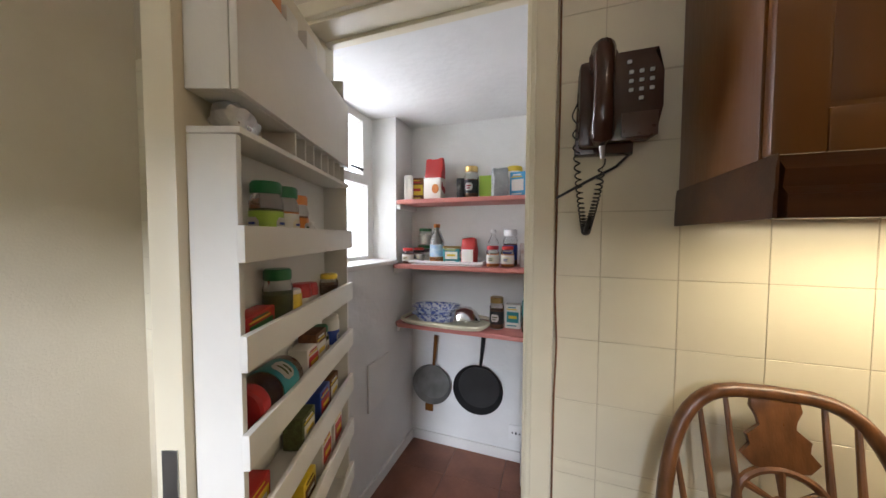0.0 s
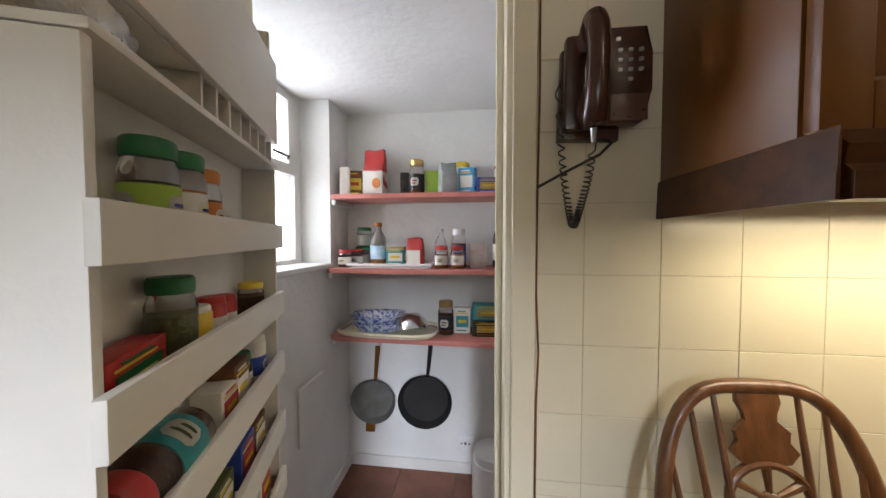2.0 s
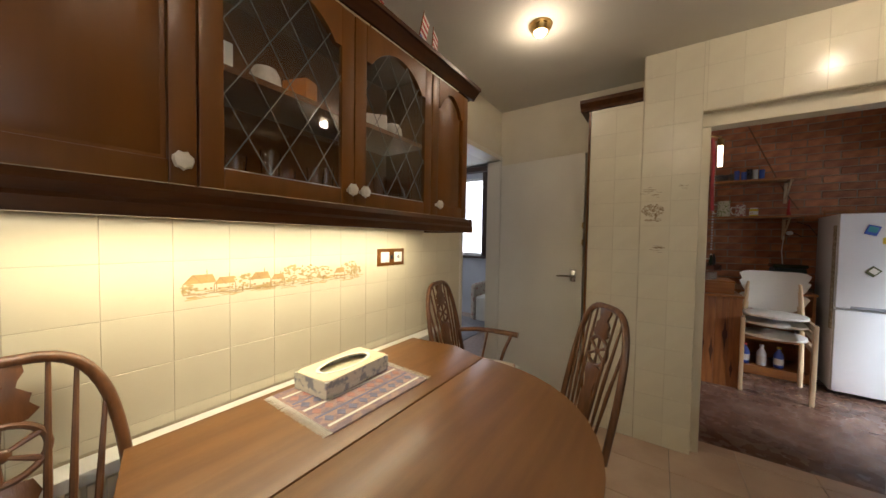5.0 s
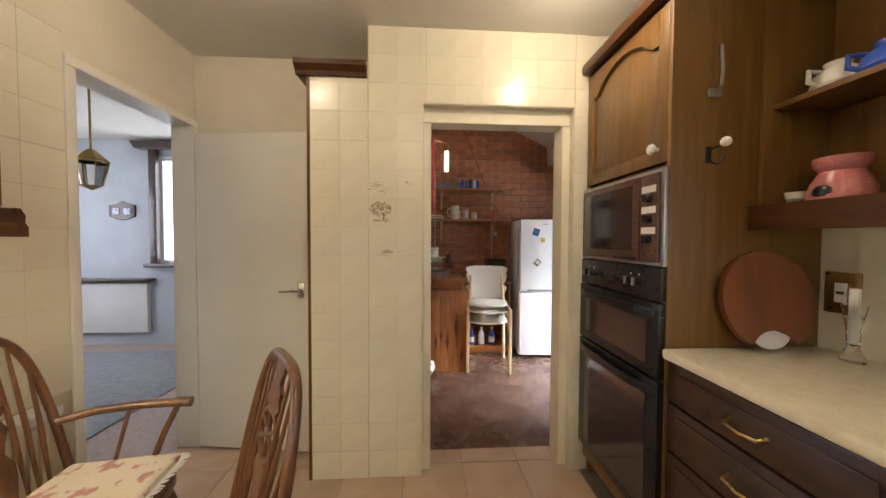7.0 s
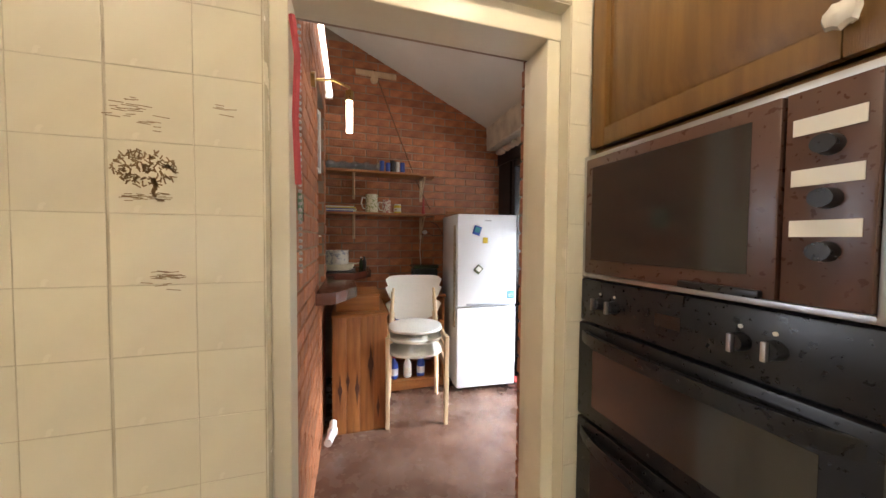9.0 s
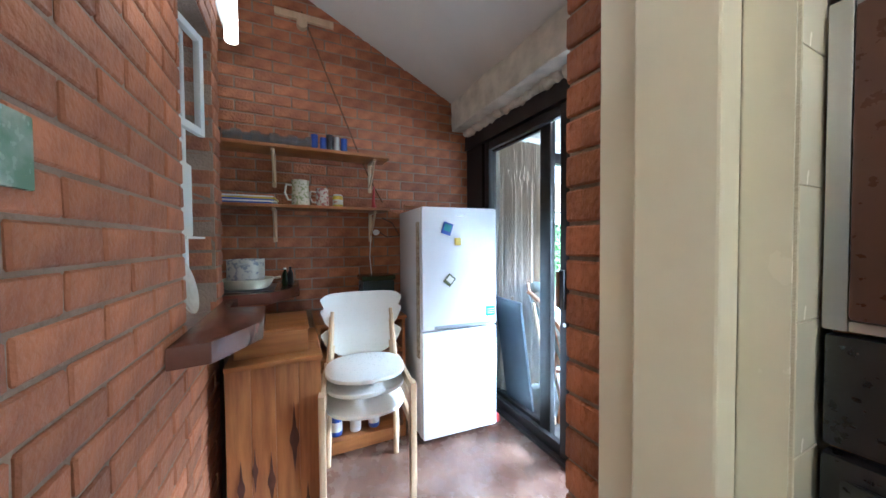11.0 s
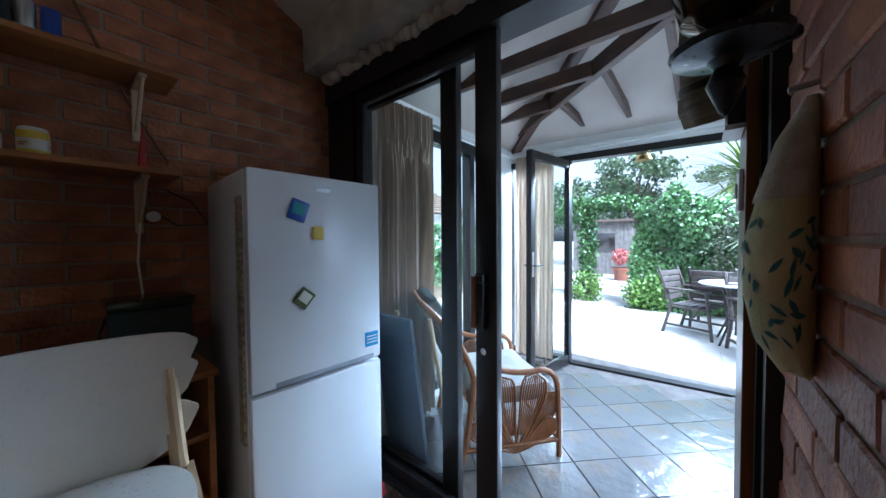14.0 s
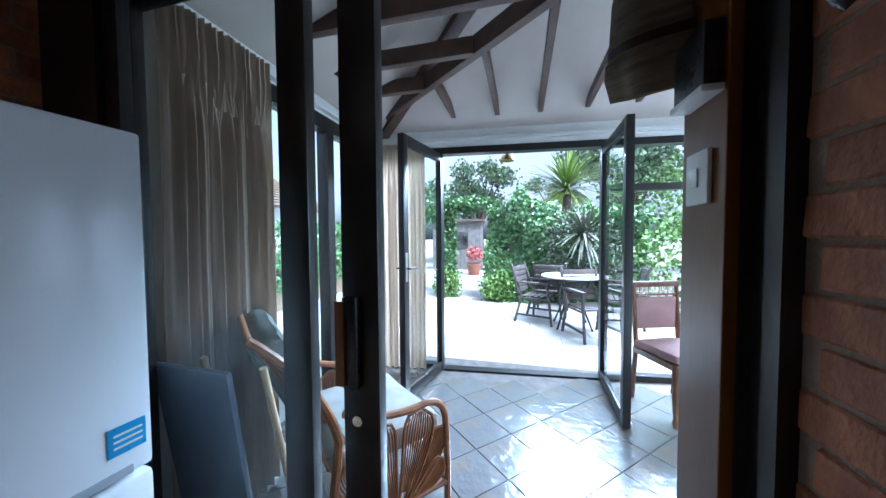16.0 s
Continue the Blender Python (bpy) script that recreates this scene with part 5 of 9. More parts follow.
for x, mt, lb in ((0.96, "paper", "folded white paper bag inside the wall cabinet"), (1.10, "ceramic", "cream china dish inside the wall cabinet"), (1.22, "orange", "orange printed packet inside the wall cabinet"), (1.45, "ceramic", "white china jug inside the wall cabinet"), (1.58, "paper", "white card box inside the wall cabinet"), (1.69, "ceramic", "cream china cup inside the wall cabinet")):
    bm = bmn()
    if mt == "ceramic":
        lathe(bm, [(0.03, 0), (0.05, 0.03), (0.045, 0.07), (0.035, 0.09), (0.03, 0.09), (0.0, 0.02)])
    else:
        box(bm, (-0.05, -0.03, 0), (0.05, 0.03, 0.10), 0.006)
    solo("cabinet_crockery", bm, mt, lb, "crockery", pose(x, 1.2, 1.719, 0, 0, x * 90))
# red lead and chain on the door frame
t = thing("dog_lead", "faded red strap and a chain hanging on the door frame", "strap", pose(2.995, -0.112, 1.88))
bm = bmn(); tube(bm, [(0, 0, 0), (0, -0.012, -0.1), (0.002, -0.006, -0.25), (0, -0.012, -0.42)], lambda u: 0.009, 6); tube(bm, [(0.012, 0, 0), (0.02, -0.01, -0.12), (0.012, -0.008, -0.30)], 0.006, 6); part("strap", bm, mat("faded_red_webbing", (0.42, 0.06, 0.07), (0.34, 0.045, 0.055), 0.8, 30, 0.3, 200), t)
bm = bmn()
for i in range(40):
    bmesh.ops.create_uvsphere(bm, u_segments=6, v_segments=4, radius=0.005, matrix=pose(0.004, -0.016, -0.02 - i * 0.016))
tagged(part("chain", bm, "steel", t), kind="stuff")

# ---- pantry ----
M["winsky"] = mat("bright_overcast_backdrop", (0.9, 0.95, 1.0), (0.9, 0.95, 1.0), 1.0, emit=0.7)
wx = PX0 - 0.2
bm = bmn()
for lo, hi in (((wx, 1.46, 1.13), (wx + 0.05, 1.50, 1.94)), ((wx, 2.05, 1.13), (wx + 0.05, 2.10, 1.94)), ((wx, 1.50, 1.13), (wx + 0.05, 2.05, 1.17)), ((wx, 1.50, 1.90), (wx + 0.05, 2.05, 1.94)), ((wx, 1.50, 1.56), (wx + 0.06, 2.05, 1.61)),
               ((wx + 0.01, 2.0, 1.61), (wx + 0.055, 2.045, 1.90)), ((wx + 0.01, 1.505, 1.61), (wx + 0.055, 1.54, 1.90))):
    box(bm, lo, hi, 0.004)
struct("window_pantry_frame", bm, "white", "white painted pantry casement window")
bm = bmn(); box(bm, (wx + 0.02, 1.5, 1.17), (wx + 0.026, 2.05, 1.9)); g = struct("window_pantry_pane", bm, "pane", "clear window pane"); g.visible_shadow = False
bm = bmn(); tube(bm, [(wx + 0.06, 1.98, 1.63), (wx + 0.085, 1.95, 1.63), (wx + 0.085, 1.85, 1.632)], 0.006); struct("window_pantry_latch", bm, "black", "black iron window latch")
bm = bmn(); box(bm, (PX0 - 0.2, 1.46, 1.1255), (PX0 + 0.015, 2.098, 1.15), 0.005); struct("window_pantry_sill", bm, "white", "white painted window sill")
bm = bmn(); box(bm, (PX0 - 0.62, 1.47, 0.6), (PX0 - 0.6, 2.9, 2.6)); struct("backdrop_pantry_window", bm, "winsky", "bright overcast sky outside the pantry window")
bm = bmn()
for lo, hi in (((PX0, PY1 - 0.014, 0), (PX1, PY1 - 0.001, 0.06)), ((PX0 + 0.001, 1.47, 0), (PX0 + 0.014, PY1 - 0.014, 0.06))):
    box(bm, lo, hi, 0.003)
struct("baseboard_pantry", bm, "white", "white painted pantry skirting")
bm = bmn(); box(bm, (PX0 + 0.0, 1.80, 0.42), (PX0 + 0.012, 2.0, 0.66), 0.006); struct("trim_access_panel", bm, "white", "white painted access panel on the pantry wall")
for z, yf in ((1.48, 2.07), (1.128, 2.03), (0.80, 2.06)):
    bm = bmn()
    prism(bm, [(PX0 + 0.002, PY1 - 0.002), (PX0 + 0.002, yf + 0.03), (PX0 + 0.03, yf), (PX1 - 0.01, yf - 0.03 if z < 1 else yf), (PX1 - 0.01, PY1 - 0.002)], z - 0.022, z, bev=0.003)
    s = solo("pantry_shelf", bm, "pink", "pink painted pantry shelf across the wall", "shelf", group="pantry shelves")
    for x in (PX0 + 0.012, 0.3):
        bm = bmn(); box(bm, (x, yf + 0.02, z - 0.05), (x + 0.02, PY1 - 0.003, z - 0.023), 0.003); part("batten", bm, "white", s)

def carton(name, label, x, y, z, w, d, h, body, rot=0, face=None, tilt=0, cat="box", lid=None):
    t = thing(name, label, cat, pose(x, y, z + 0.001, tilt, 0, rot))
    bm = bmn(); box(bm, (-w / 2, -d / 2, 0), (w / 2, d / 2, h), 0.003); part("packet", bm, body, t)
    if face:
        bm = bmn(); box(bm, (-w * 0.38, -d / 2 - 0.0012, h * 0.25), (w * 0.38, -d / 2 - 0.0002, h * 0.7)); part("label", bm, face, t)
        bm = bmn(); box(bm, (w / 2 + 0.0002, -d * 0.35, h * 0.3), (w / 2 + 0.0012, d * 0.35, h * 0.7)); part("label", bm, face, t)
    if face:
        second = "yellow" if face != "yellow" else "red"
        for k, (zz, ww) in enumerate(((0.78, 0.40), (0.86, 0.30), (0.10, 0.36))):
            bm = bmn(); box(bm, (-w * ww, -d / 2 - 0.0016, h * zz), (w * ww * 0.7, -d / 2 - 0.0004, h * (zz + 0.045))); box(bm, (w / 2 + 0.0004, -d * ww, h * zz), (w / 2 + 0.0016, d * ww * 0.7, h * (zz + 0.045))); part("print_bar", bm, face if k else second, t)
        bm = bmn(); box(bm, (-w * 0.26, -d / 2 - 0.0022, h * 0.42), (w * 0.26, -d / 2 - 0.0013, h * 0.54)); box(bm, (w / 2 + 0.0013, -d * 0.24, h * 0.42), (w / 2 + 0.0022, d * 0.24, h * 0.54)); part("print_bar", bm, second if isinstance(body, str) and body != second else "paper", t)
    if lid:
        bm = bmn(); box(bm, (-w / 2 - 0.002, -d / 2 - 0.002, h - 0.012), (w / 2 + 0.002, d / 2 + 0.002, h + 0.002), 0.003); part("lid", bm, lid, t)
    return t
def arc_patch(r, z0, z1, a0, a1, n=6):
    """A thin curved patch that lies on a round body."""
    bm = bmn()
    rows = [[bm.verts.new((r * math.cos(a), r * math.sin(a), z)) for z in (z0, z0 + (z1 - z0) * 0.5, z1)] for a in [a0 + (a1 - a0) * i / n for i in range(n + 1)]]
    rows[0][0].co.z = rows[-1][0].co.z = z0 + (z1 - z0) * 0.25
    rows[0][2].co.z = rows[-1][2].co.z = z1 - (z1 - z0) * 0.25
    for p, q in zip(rows, rows[1:]):
        for k in (0, 1):
            bm.faces.new((p[k], q[k], q[k + 1], p[k + 1]))
    bmesh.ops.solidify(bm, geom=bm.faces[:], thickness=0.0006)
    return bm
def jar(name, label, x, y, z, r, h, fill, lid, wrap=None, m=None, cat="jar", clear=True, neck=0.8):
    t = thing(name, label, cat, pose(x, y, z + 0.001) if m is None else m)
    hb = h * 0.82
    bm = bmn()
    if clear:
        lathe(bm, [(r * 0.9, 0), (r, 0.006), (r, hb * 0.85), (r * neck, hb), (r * neck, hb + 0.004)], seg=20); part("glass", bm, "glass", t)
        bm = bmn(); lathe(bm, [(r * 0.86, 0.004), (r * 0.93, 0.008), (r * 0.93, hb * 0.72), (0.0, hb * 0.74)], seg=18); part("contents", bm, fill, t)
    else:
        lathe(bm, [(r * 0.95, 0), (r, 0.004), (r, hb), (r * 0.96, hb + 0.003)], seg=20); part("body", bm, fill, t)
    bm = bmn(); lathe(bm, [(r * (neck + 0.1), hb), (r * (neck + 0.12), hb + 0.004), (r * (neck + 0.12), h - 0.004), (r * (neck + 0.02), h), (0.0, h)], seg=22); part("lid", bm, lid, t)
    if wrap:
        bm = bmn(); lathe(bm, [(r * 1.005, hb * 0.2), (r * 1.012, hb * 0.2 + 0.001), (r * 1.012, hb * 0.68), (r * 1.005, hb * 0.68 + 0.001)], seg=20); lab = part("label", bm, wrap, t)
        tone = ("red", "herb", "blue")[(len(label) + len(name)) % 3]
        for k in range(3):
            a = k * math.pi * 2 / 3 + 0.4
            part("print_patch", arc_patch(r * 1.025, hb * 0.30, hb * 0.58, a - 0.55, a + 0.55), "paper" if wrap != "paper" else "worktop", lab)
            for z in (0.36, 0.45):
                part("print_bar", arc_patch(r * 1.04, hb * z, hb * (z + 0.045), a - 0.36, a + (0.36 if z > 0.4 else 0.2)), tone, lab)
    return t
def bottle(name, label, x, y, z, r, h, liquid, cap, wrap=None, body="glass"):
    t = thing(name, label, "bottle", pose(x, y, z + 0.001))
    bm = bmn(); lathe(bm, [(r * 0.9, 0), (r, 0.008), (r, h * 0.55), (r * 0.85, h * 0.66), (r * 0.38, h * 0.82), (r * 0.36, h * 0.92)], seg=18); part("body", bm, body, t)
    if liquid:
        bm = bmn(); lathe(bm, [(r * 0.85, 0.004), (r * 0.93, 0.01), (r * 0.93, h * 0.33), (0, h * 0.33)], seg=16); part("liquid", bm, liquid, t)
    bm = bmn(); lathe(bm, [(r * 0.44, h * 0.9), (r * 0.46, h * 0.905), (r * 0.46, h * 0.99), (0, h)], seg=14); part("cap", bm, cap, t)
    if wrap:
        bm = bmn(); lathe(bm, [(r * 1.005, h * 0.15), (r * 1.015, h * 0.152), (r * 1.015, h * 0.45), (r * 1.005, h * 0.452)], seg=18); part("label", bm, wrap, t)
    return t
def bag(name, label, x, y, z, w, d, h, body, rot=0, band=None):
    t = thing(name, label, "bag", pose(x, y, z + 0.001, 0, 0, rot))
    bm = bmn(); box(bm, (-w / 2, -d / 2, 0), (w / 2, d / 2, h), 0.01)
    bmesh.ops.subdivide_edges(bm, edges=bm.edges[:], cuts=4, use_grid_fill=True)
    for v in bm.verts:
        k = v.co.z / h
        v.co.y *= 1 - 0.75 * max(0, k - 0.6) / 0.4
        v.co += noise.noise_vector(v.co * 30 + Vector((x * 9, 0, 0))) * 0.006 * (0.2 + k)
    part("sack", bm, body, t)
    if band:
        bm = bmn(); box(bm, (-w * 0.4, -d / 2 - 0.006, h * 0.08), (w * 0.4, -d / 2 - 0.003, h * 0.55), 0.001); part("label", bm, band, t)
    return t
def bars(parent, w, h, y, z, n, material="black"):
    for k in range(n):
        bm = bmn(); box(bm, (-w / 2 * (1 - 0.25 * (k % 2)), y - 0.0006, z + k * h), (w / 2, y, z + k * h + h * 0.45)); part("print_bar", bm, material, parent)
BK = 2.20
z1, z2, z3 = 1.48, 1.128, 0.80
carton("cereal_packet", "dark and yellow cereal packet on the top pantry shelf", -0.575, BK, z1, 0.10, 0.06, 0.13, "spice", 12, "yellow")
bag("white_sachet", "white plastic sachet slumped against the packet", -0.60, BK - 0.06, z1, 0.05, 0.03, 0.14, "paper", 20)
b = bag("flour_bag", "red and cream paper flour bag on the top pantry shelf", -0.465, BK, z1, 0.105, 0.07, 0.235, "red", -4)
bm = bmn(); box(bm, (-0.0535, -0.042, 0.0), (0.0535, 0.036, 0.125), 0.01)
bmesh.ops.subdivide_edges(bm, edges=bm.edges[:], cuts=3, use_grid_fill=True)
for v in bm.verts:
    v.co += noise.noise_vector(v.co * 30) * 0.003
part("cream_foot", bm, "paper", b, "cream lower half with a fruit print")
bm = bmn(); prism(bm, [(0.022 + 0.020 * math.cos(k * 0.52), 0.062 + 0.026 * math.sin(k * 0.52)) for k in range(12)], -0.0475, -0.0405, XZ); part("fruit_print", bm, "orange", b)
jar("coffee_jar", "coffee jar with a gold lid and a black label", -0.245, BK - 0.03, z1, 0.038, 0.17, "spice", "brass", "black")
carton("black_tin", "small black tin on the top pantry shelf", -0.305, BK, z1, 0.05, 0.05, 0.115, "black", 0)
carton("lime_carton", "lime green carton on the top pantry shelf", -0.165, BK, z1, 0.08, 0.06, 0.12, M["lime"], 4)
bag("clear_bag", "crumpled grey plastic bag on the top pantry shelf", -0.09, BK - 0.05, z1, 0.08, 0.06, 0.15, mat("grey_film", (0.42, 0.45, 0.45), (0.25, 0.28, 0.28), 0.25, 12), 25)
carton("blue_carton", "sky blue and white carton on the top pantry shelf", 0.005, BK - 0.02, z1, 0.08, 0.06, 0.125, mat("sky_print", (0.06, 0.32, 0.55), (0.05, 0.28, 0.5), 0.45), -12, "paper")
jar("orange_lid_tub", "tub with an orange lid behind the cartons", -0.03, BK + 0.05, z1, 0.045, 0.17, "paper", "yellow", None, clear=False)
carton("navy_box", "navy blue box with gold print on the top pantry shelf", 0.10, BK - 0.03, z1, 0.11, 0.07, 0.075, "blue", 8, "brass")
carton("red_top_packet", "white packet with a red top", 0.16, BK + 0.03, z1, 0.05, 0.05, 0.14, "paper", 0, None, lid="red")
jar("clear_tub", "clear plastic tub at the end of the top shelf", 0.22, BK - 0.02, z1, 0.045, 0.12, "paper", "white_plastic")
# middle shelf
jar("jam_jar", "jam jar with a red gingham lid", -0.60, BK - 0.07, z2, 0.033, 0.085, "spice", "red", "paper")
jar("jam_jar", "second jam jar with a red gingham lid", -0.565, BK + 0.0, z2, 0.033, 0.085, "spice", "red", "paper")
for zz in (z2, z2 + 0.10):
    jar("green_lid_tub", "stacked clear tub with a green screw lid", -0.545, BK + 0.05, zz, 0.05 - (zz > z2 + 0.01) * 0.01, 0.098, "paper", "green", None)
t = thing("white_tray", "shallow white plastic tray on the middle pantry shelf", "tray", pose(-0.36, BK - 0.04, z2 + 0.001, 0, 0, 2))
bm = bmn(); prism(bm, [(-0.19, -0.10), (0.19, -0.10), (0.19, 0.10), (-0.19, 0.10)], 0, 0.004); part("base", bm, "white_plastic", t)
for a, b in (((-0.19, -0.10), (0.19, -0.10)), ((0.19, -0.10), (0.19, 0.10)), ((0.19, 0.10), (-0.19, 0.10)), ((-0.19, 0.10), (-0.19, -0.10))):
    bm = bmn(); tube(bm, [(a[0] * 1.03, a[1] * 1.06, 0.016), (b[0] * 1.03, b[1] * 1.06, 0.016)], 0.007, 6); part("rim", bm, "white_plastic", t)
bottle("squash_bottle", "clear squash bottle with an orange cap on the tray", -0.445, BK - 0.02, z2 + 0.006, 0.04, 0.215, "orange", "orange", mat("pale_blue_label", (0.30, 0.50, 0.72), (0.55, 0.66, 0.74), 0.4, 30))
carton("teal_tea_box", "teal tea carton on the tray", -0.35, BK - 0.03, z2 + 0.006, 0.09, 0.06, 0.09, "teal", 5, "paper", lid="brass")
bag("red_coffee_bag", "red folded coffee bag on the tray", -0.25, BK - 0.04, z2 + 0.006, 0.08, 0.055, 0.14, "red", -6, "paper")
jar("paste_jar", "jar with an orange and cream label", -0.115, BK - 0.09, z2, 0.032, 0.105, "orange", "red", "paper")
jar("paste_jar", "second jar with an orange and cream label", -0.04, BK - 0.09, z2, 0.032, 0.105, "orange", "red", "paper")
bottle("white_cap_bottle", "clear bottle with a white cap", -0.13, BK, z2, 0.03, 0.19, "paper", "white_plastic")
jar("white_cap_jar", "tall jar with a white cap", -0.04, BK, z2, 0.036, 0.19, "spice", "white_plastic", "blue")
bag("nut_bag", "knotted clear bag of dry food", 0.055, BK - 0.05, z2, 0.08, 0.06, 0.12, mat("pale_film", (0.5, 0.47, 0.45), (0.42, 0.3, 0.26), 0.3, 25), 10)
M["olive"] = mat("dark_olive_glass", (0.02, 0.03, 0.01), (0.015, 0.022, 0.008), 0.08, 4)
bottle("oil_bottle", "dark green olive oil bottle with a cream label", 0.16, BK - 0.04, z2, 0.034, 0.25, None, "steel", "paper", "olive")
bottle("blue_bottle", "dark blue glass bottle", 0.235, BK - 0.02, z2, 0.03, 0.2, None, "blue", None, "blue")
# lower shelf
t = thing("enamel_tray", "large cream serving tray on the lower pantry shelf", "tray", pose(-0.385, BK - 0.03, z3 + 0.001, 0, 0, -3))
bm = bmn()
prism(bm, [(0.235 * math.copysign(abs(math.cos(a)) ** 0.5, math.cos(a)), 0.12 * math.copysign(abs(math.sin(a)) ** 0.5, math.sin(a))) for a in [2 * math.pi * i / 32 for i in range(32)]], 0, 0.006); part("base", bm, "worktop", t)
bm = bmn(); tube(bm, [(0.245 * math.copysign(abs(math.cos(a)) ** 0.5, math.cos(a)), 0.13 * math.copysign(abs(math.sin(a)) ** 0.5, math.sin(a)), 0.018) for a in [2 * math.pi * i / 32 for i in range(32)]], 0.009, 6, True); part("rim", bm, "worktop", t)
M["willow"] = mat("blue_willow_china", (0.58, 0.61, 0.68), (0.10, 0.14, 0.38), 0.2, 55, lo=0.46, hi=0.58)
for i in range(2):
    bm = bmn()
    rings = []
    for rx, ry, z in ((0.092, 0.055, 0), (0.112, 0.072, 0.034), (0.130, 0.088, 0.040), (0.130, 0.088, 0.044), (0.106, 0.066, 0.038), (0.088, 0.051, 0.006)):
        rings.append([bm.verts.new((rx * math.copysign(abs(math.cos(a)) ** 0.5, math.cos(a)), ry * math.copysign(abs(math.sin(a)) ** 0.5, math.sin(a)), z)) for a in [2 * math.pi * (k + 0.5) / 32 for k in range(32)]])
    for a, b in zip(rings, rings[1:]):
        for k in range(32):
            bm.faces.new((a[k], a[(k + 1) % 32], b[(k + 1) % 32], b[k]))
    bm.faces.new(rings[0][::-1]), bm.faces.new(rings[-1])
    solo("pie_dish", bm, "willow", "blue and white patterned china dish on the tray", "dish", pose(-0.445, BK - 0.03, z3 + 0.010 + i * 0.04), group="stacked dishes")
bm = bmn(); lathe(bm, [(0.0, 0.0), (0.04, 0.003), (0.07, 0.03), (0.082, 0.08), (0.08, 0.08), (0.066, 0.032), (0.0, 0.006)], seg=26)
solo("steel_bowl", bm, "chrome", "shiny steel bowl tipped over on the tray", "bowl", pose(-0.275, BK - 0.05, z3 + 0.098, 158, 0, 25))
jar("coffee_jar", "tall coffee jar with a copper lid and a black label", -0.10, BK - 0.04, z3, 0.037, 0.165, "spice", "brass", "black")
carton("grey_carton", "grey and white printed carton", -0.02, BK, z3, 0.08, 0.05, 0.125, "paper", 0, "teal")
for k in range(2):
    carton("food_tin_pack", "stacked teal and dark green tin multipack", 0.11, BK - 0.03, z3 + k * 0.078, 0.16, 0.07, 0.075, "teal" if k else "olive", 3, "brass")
# pans
def pan(label, x, z, r, material, handle_mat, hl):
    t = thing("frying_pan", label, "pan", pose(x, PY1 - 0.012, z, 90, 0, 3))
    bm = bmn(); lathe(bm, [(0.0, 0.0), (r * 0.8, 0.0), (r * 0.86, 0.006), (r, 0.042), (r * 0.985, 0.044), (r * 0.83, 0.010), (0.0, 0.008)], seg=36); part("bowl", bm, material, t)
    bm = bmn(); tube(bm, [(r * 0.1, r * 0.97, 0.035), (r * 0.16, r + hl * 0.4, 0.04), (r * 0.22, r + hl, 0.036)], lambda u: 0.008 + 0.005 * u, 8); part("handle", bm, handle_mat, t)
    return t
pan("black non-stick frying pan hanging under the pantry shelf", -0.225, 0.40, 0.145, "castblack", "black", 0.17)
M["greypan"] = mat("worn_grey_pan", (0.28, 0.28, 0.27), (0.20, 0.20, 0.19), 0.4, 12, metal=0.6)
p = pan("worn grey saucepan with a brown handle hanging under the pantry shelf", -0.51, 0.385, 0.122, "greypan", "mahog", 0.18)
bm = bmn(); box(bm, (-0.04, -0.165, 0.03), (0.01, -0.12, 0.045), 0.006); part("helper_grip", bm, "mahog", p)
jar("plastic_bin", "translucent grey plastic tub on the pantry floor", 0.13, 2.16, 0.0, 0.10, 0.24, "white_plastic", "white_plastic", None, cat="tub", clear=False)

# ---- pantry door with racks ----
t = thing("door_pantry", "cream pantry door standing open, fitted with white storage racks", "door", pose(-0.50, 1.35, 0, 0, 0, -69.8), kind="structure")
bm = bmn(); box(bm, (0.0, -0.042, 0.01), (0.575, 0.0, 1.86), 0.003); part("leaf", bm, "gloss", t)
bm = bmn(); box(bm, (0.5755, -0.032, 0.80), (0.577, -0.010, 0.98)); part("latch_plate", bm, "steel", t)
M["rack"] = mat("white_rack_paint", (0.72, 0.70, 0.64), (0.66, 0.64, 0.58), 0.45, 4, 0.06, 60)
t2 = thing("door_rack", "white wooden storage rack fixed inside the pantry door", "rack", pose(-0.50, 1.35, 0, 0, 0, -69.8))
LIPS = (1.252, 1.092, 0.945, 0.80, 0.655, 0.51, 0.36)
for nm, lo, hi in (("side", (0.03, 0.001, 0.30), (0.042, 0.072, 1.43)), ("side", (0.546, 0.001, 0.30), (0.558, 0.072, 1.43)), ("top", (0.03, 0.001, 1.431), (0.558, 0.078, 1.441)),
                   ("back", (0.0425, 0.0006, 0.30), (0.5455, 0.004, 1.43)), ("bin_front", (0.03, 0.066, 1.492), (0.558, 0.078, 1.68)), ("bin_side", (0.03, 0.001, 1.492), (0.042, 0.065, 1.75)), ("bin_side", (0.546, 0.001, 1.492), (0.558, 0.065, 1.75)), ("bin_floor", (0.042, 0.001, 1.492), (0.546, 0.065, 1.502))):
    bm = bmn(); box(bm, lo, hi, 0.002); part(nm, bm, "rack", t2)
for i in range(8):
    bm = bmn(); box(bm, (0.05 + i * 0.045, 0.004, 1.442), (0.056 + i * 0.045, 0.07, 1.491)); part("divider", bm, "rack", t2)
for z in LIPS:
    bm = bmn(); box(bm, (0.043, 0.001, z - 0.004), (0.545, 0.072, z + 0.006)); part("shelf", bm, "rack", t2)
    bm = bmn(); box(bm, (0.024, 0.073, z - 0.006), (0.564, 0.085, z + 0.048), 0.002); part("lip", bm, "rack", t2)
DM = pose(-0.50, 1.35, 0, 0, 0, -69.8)
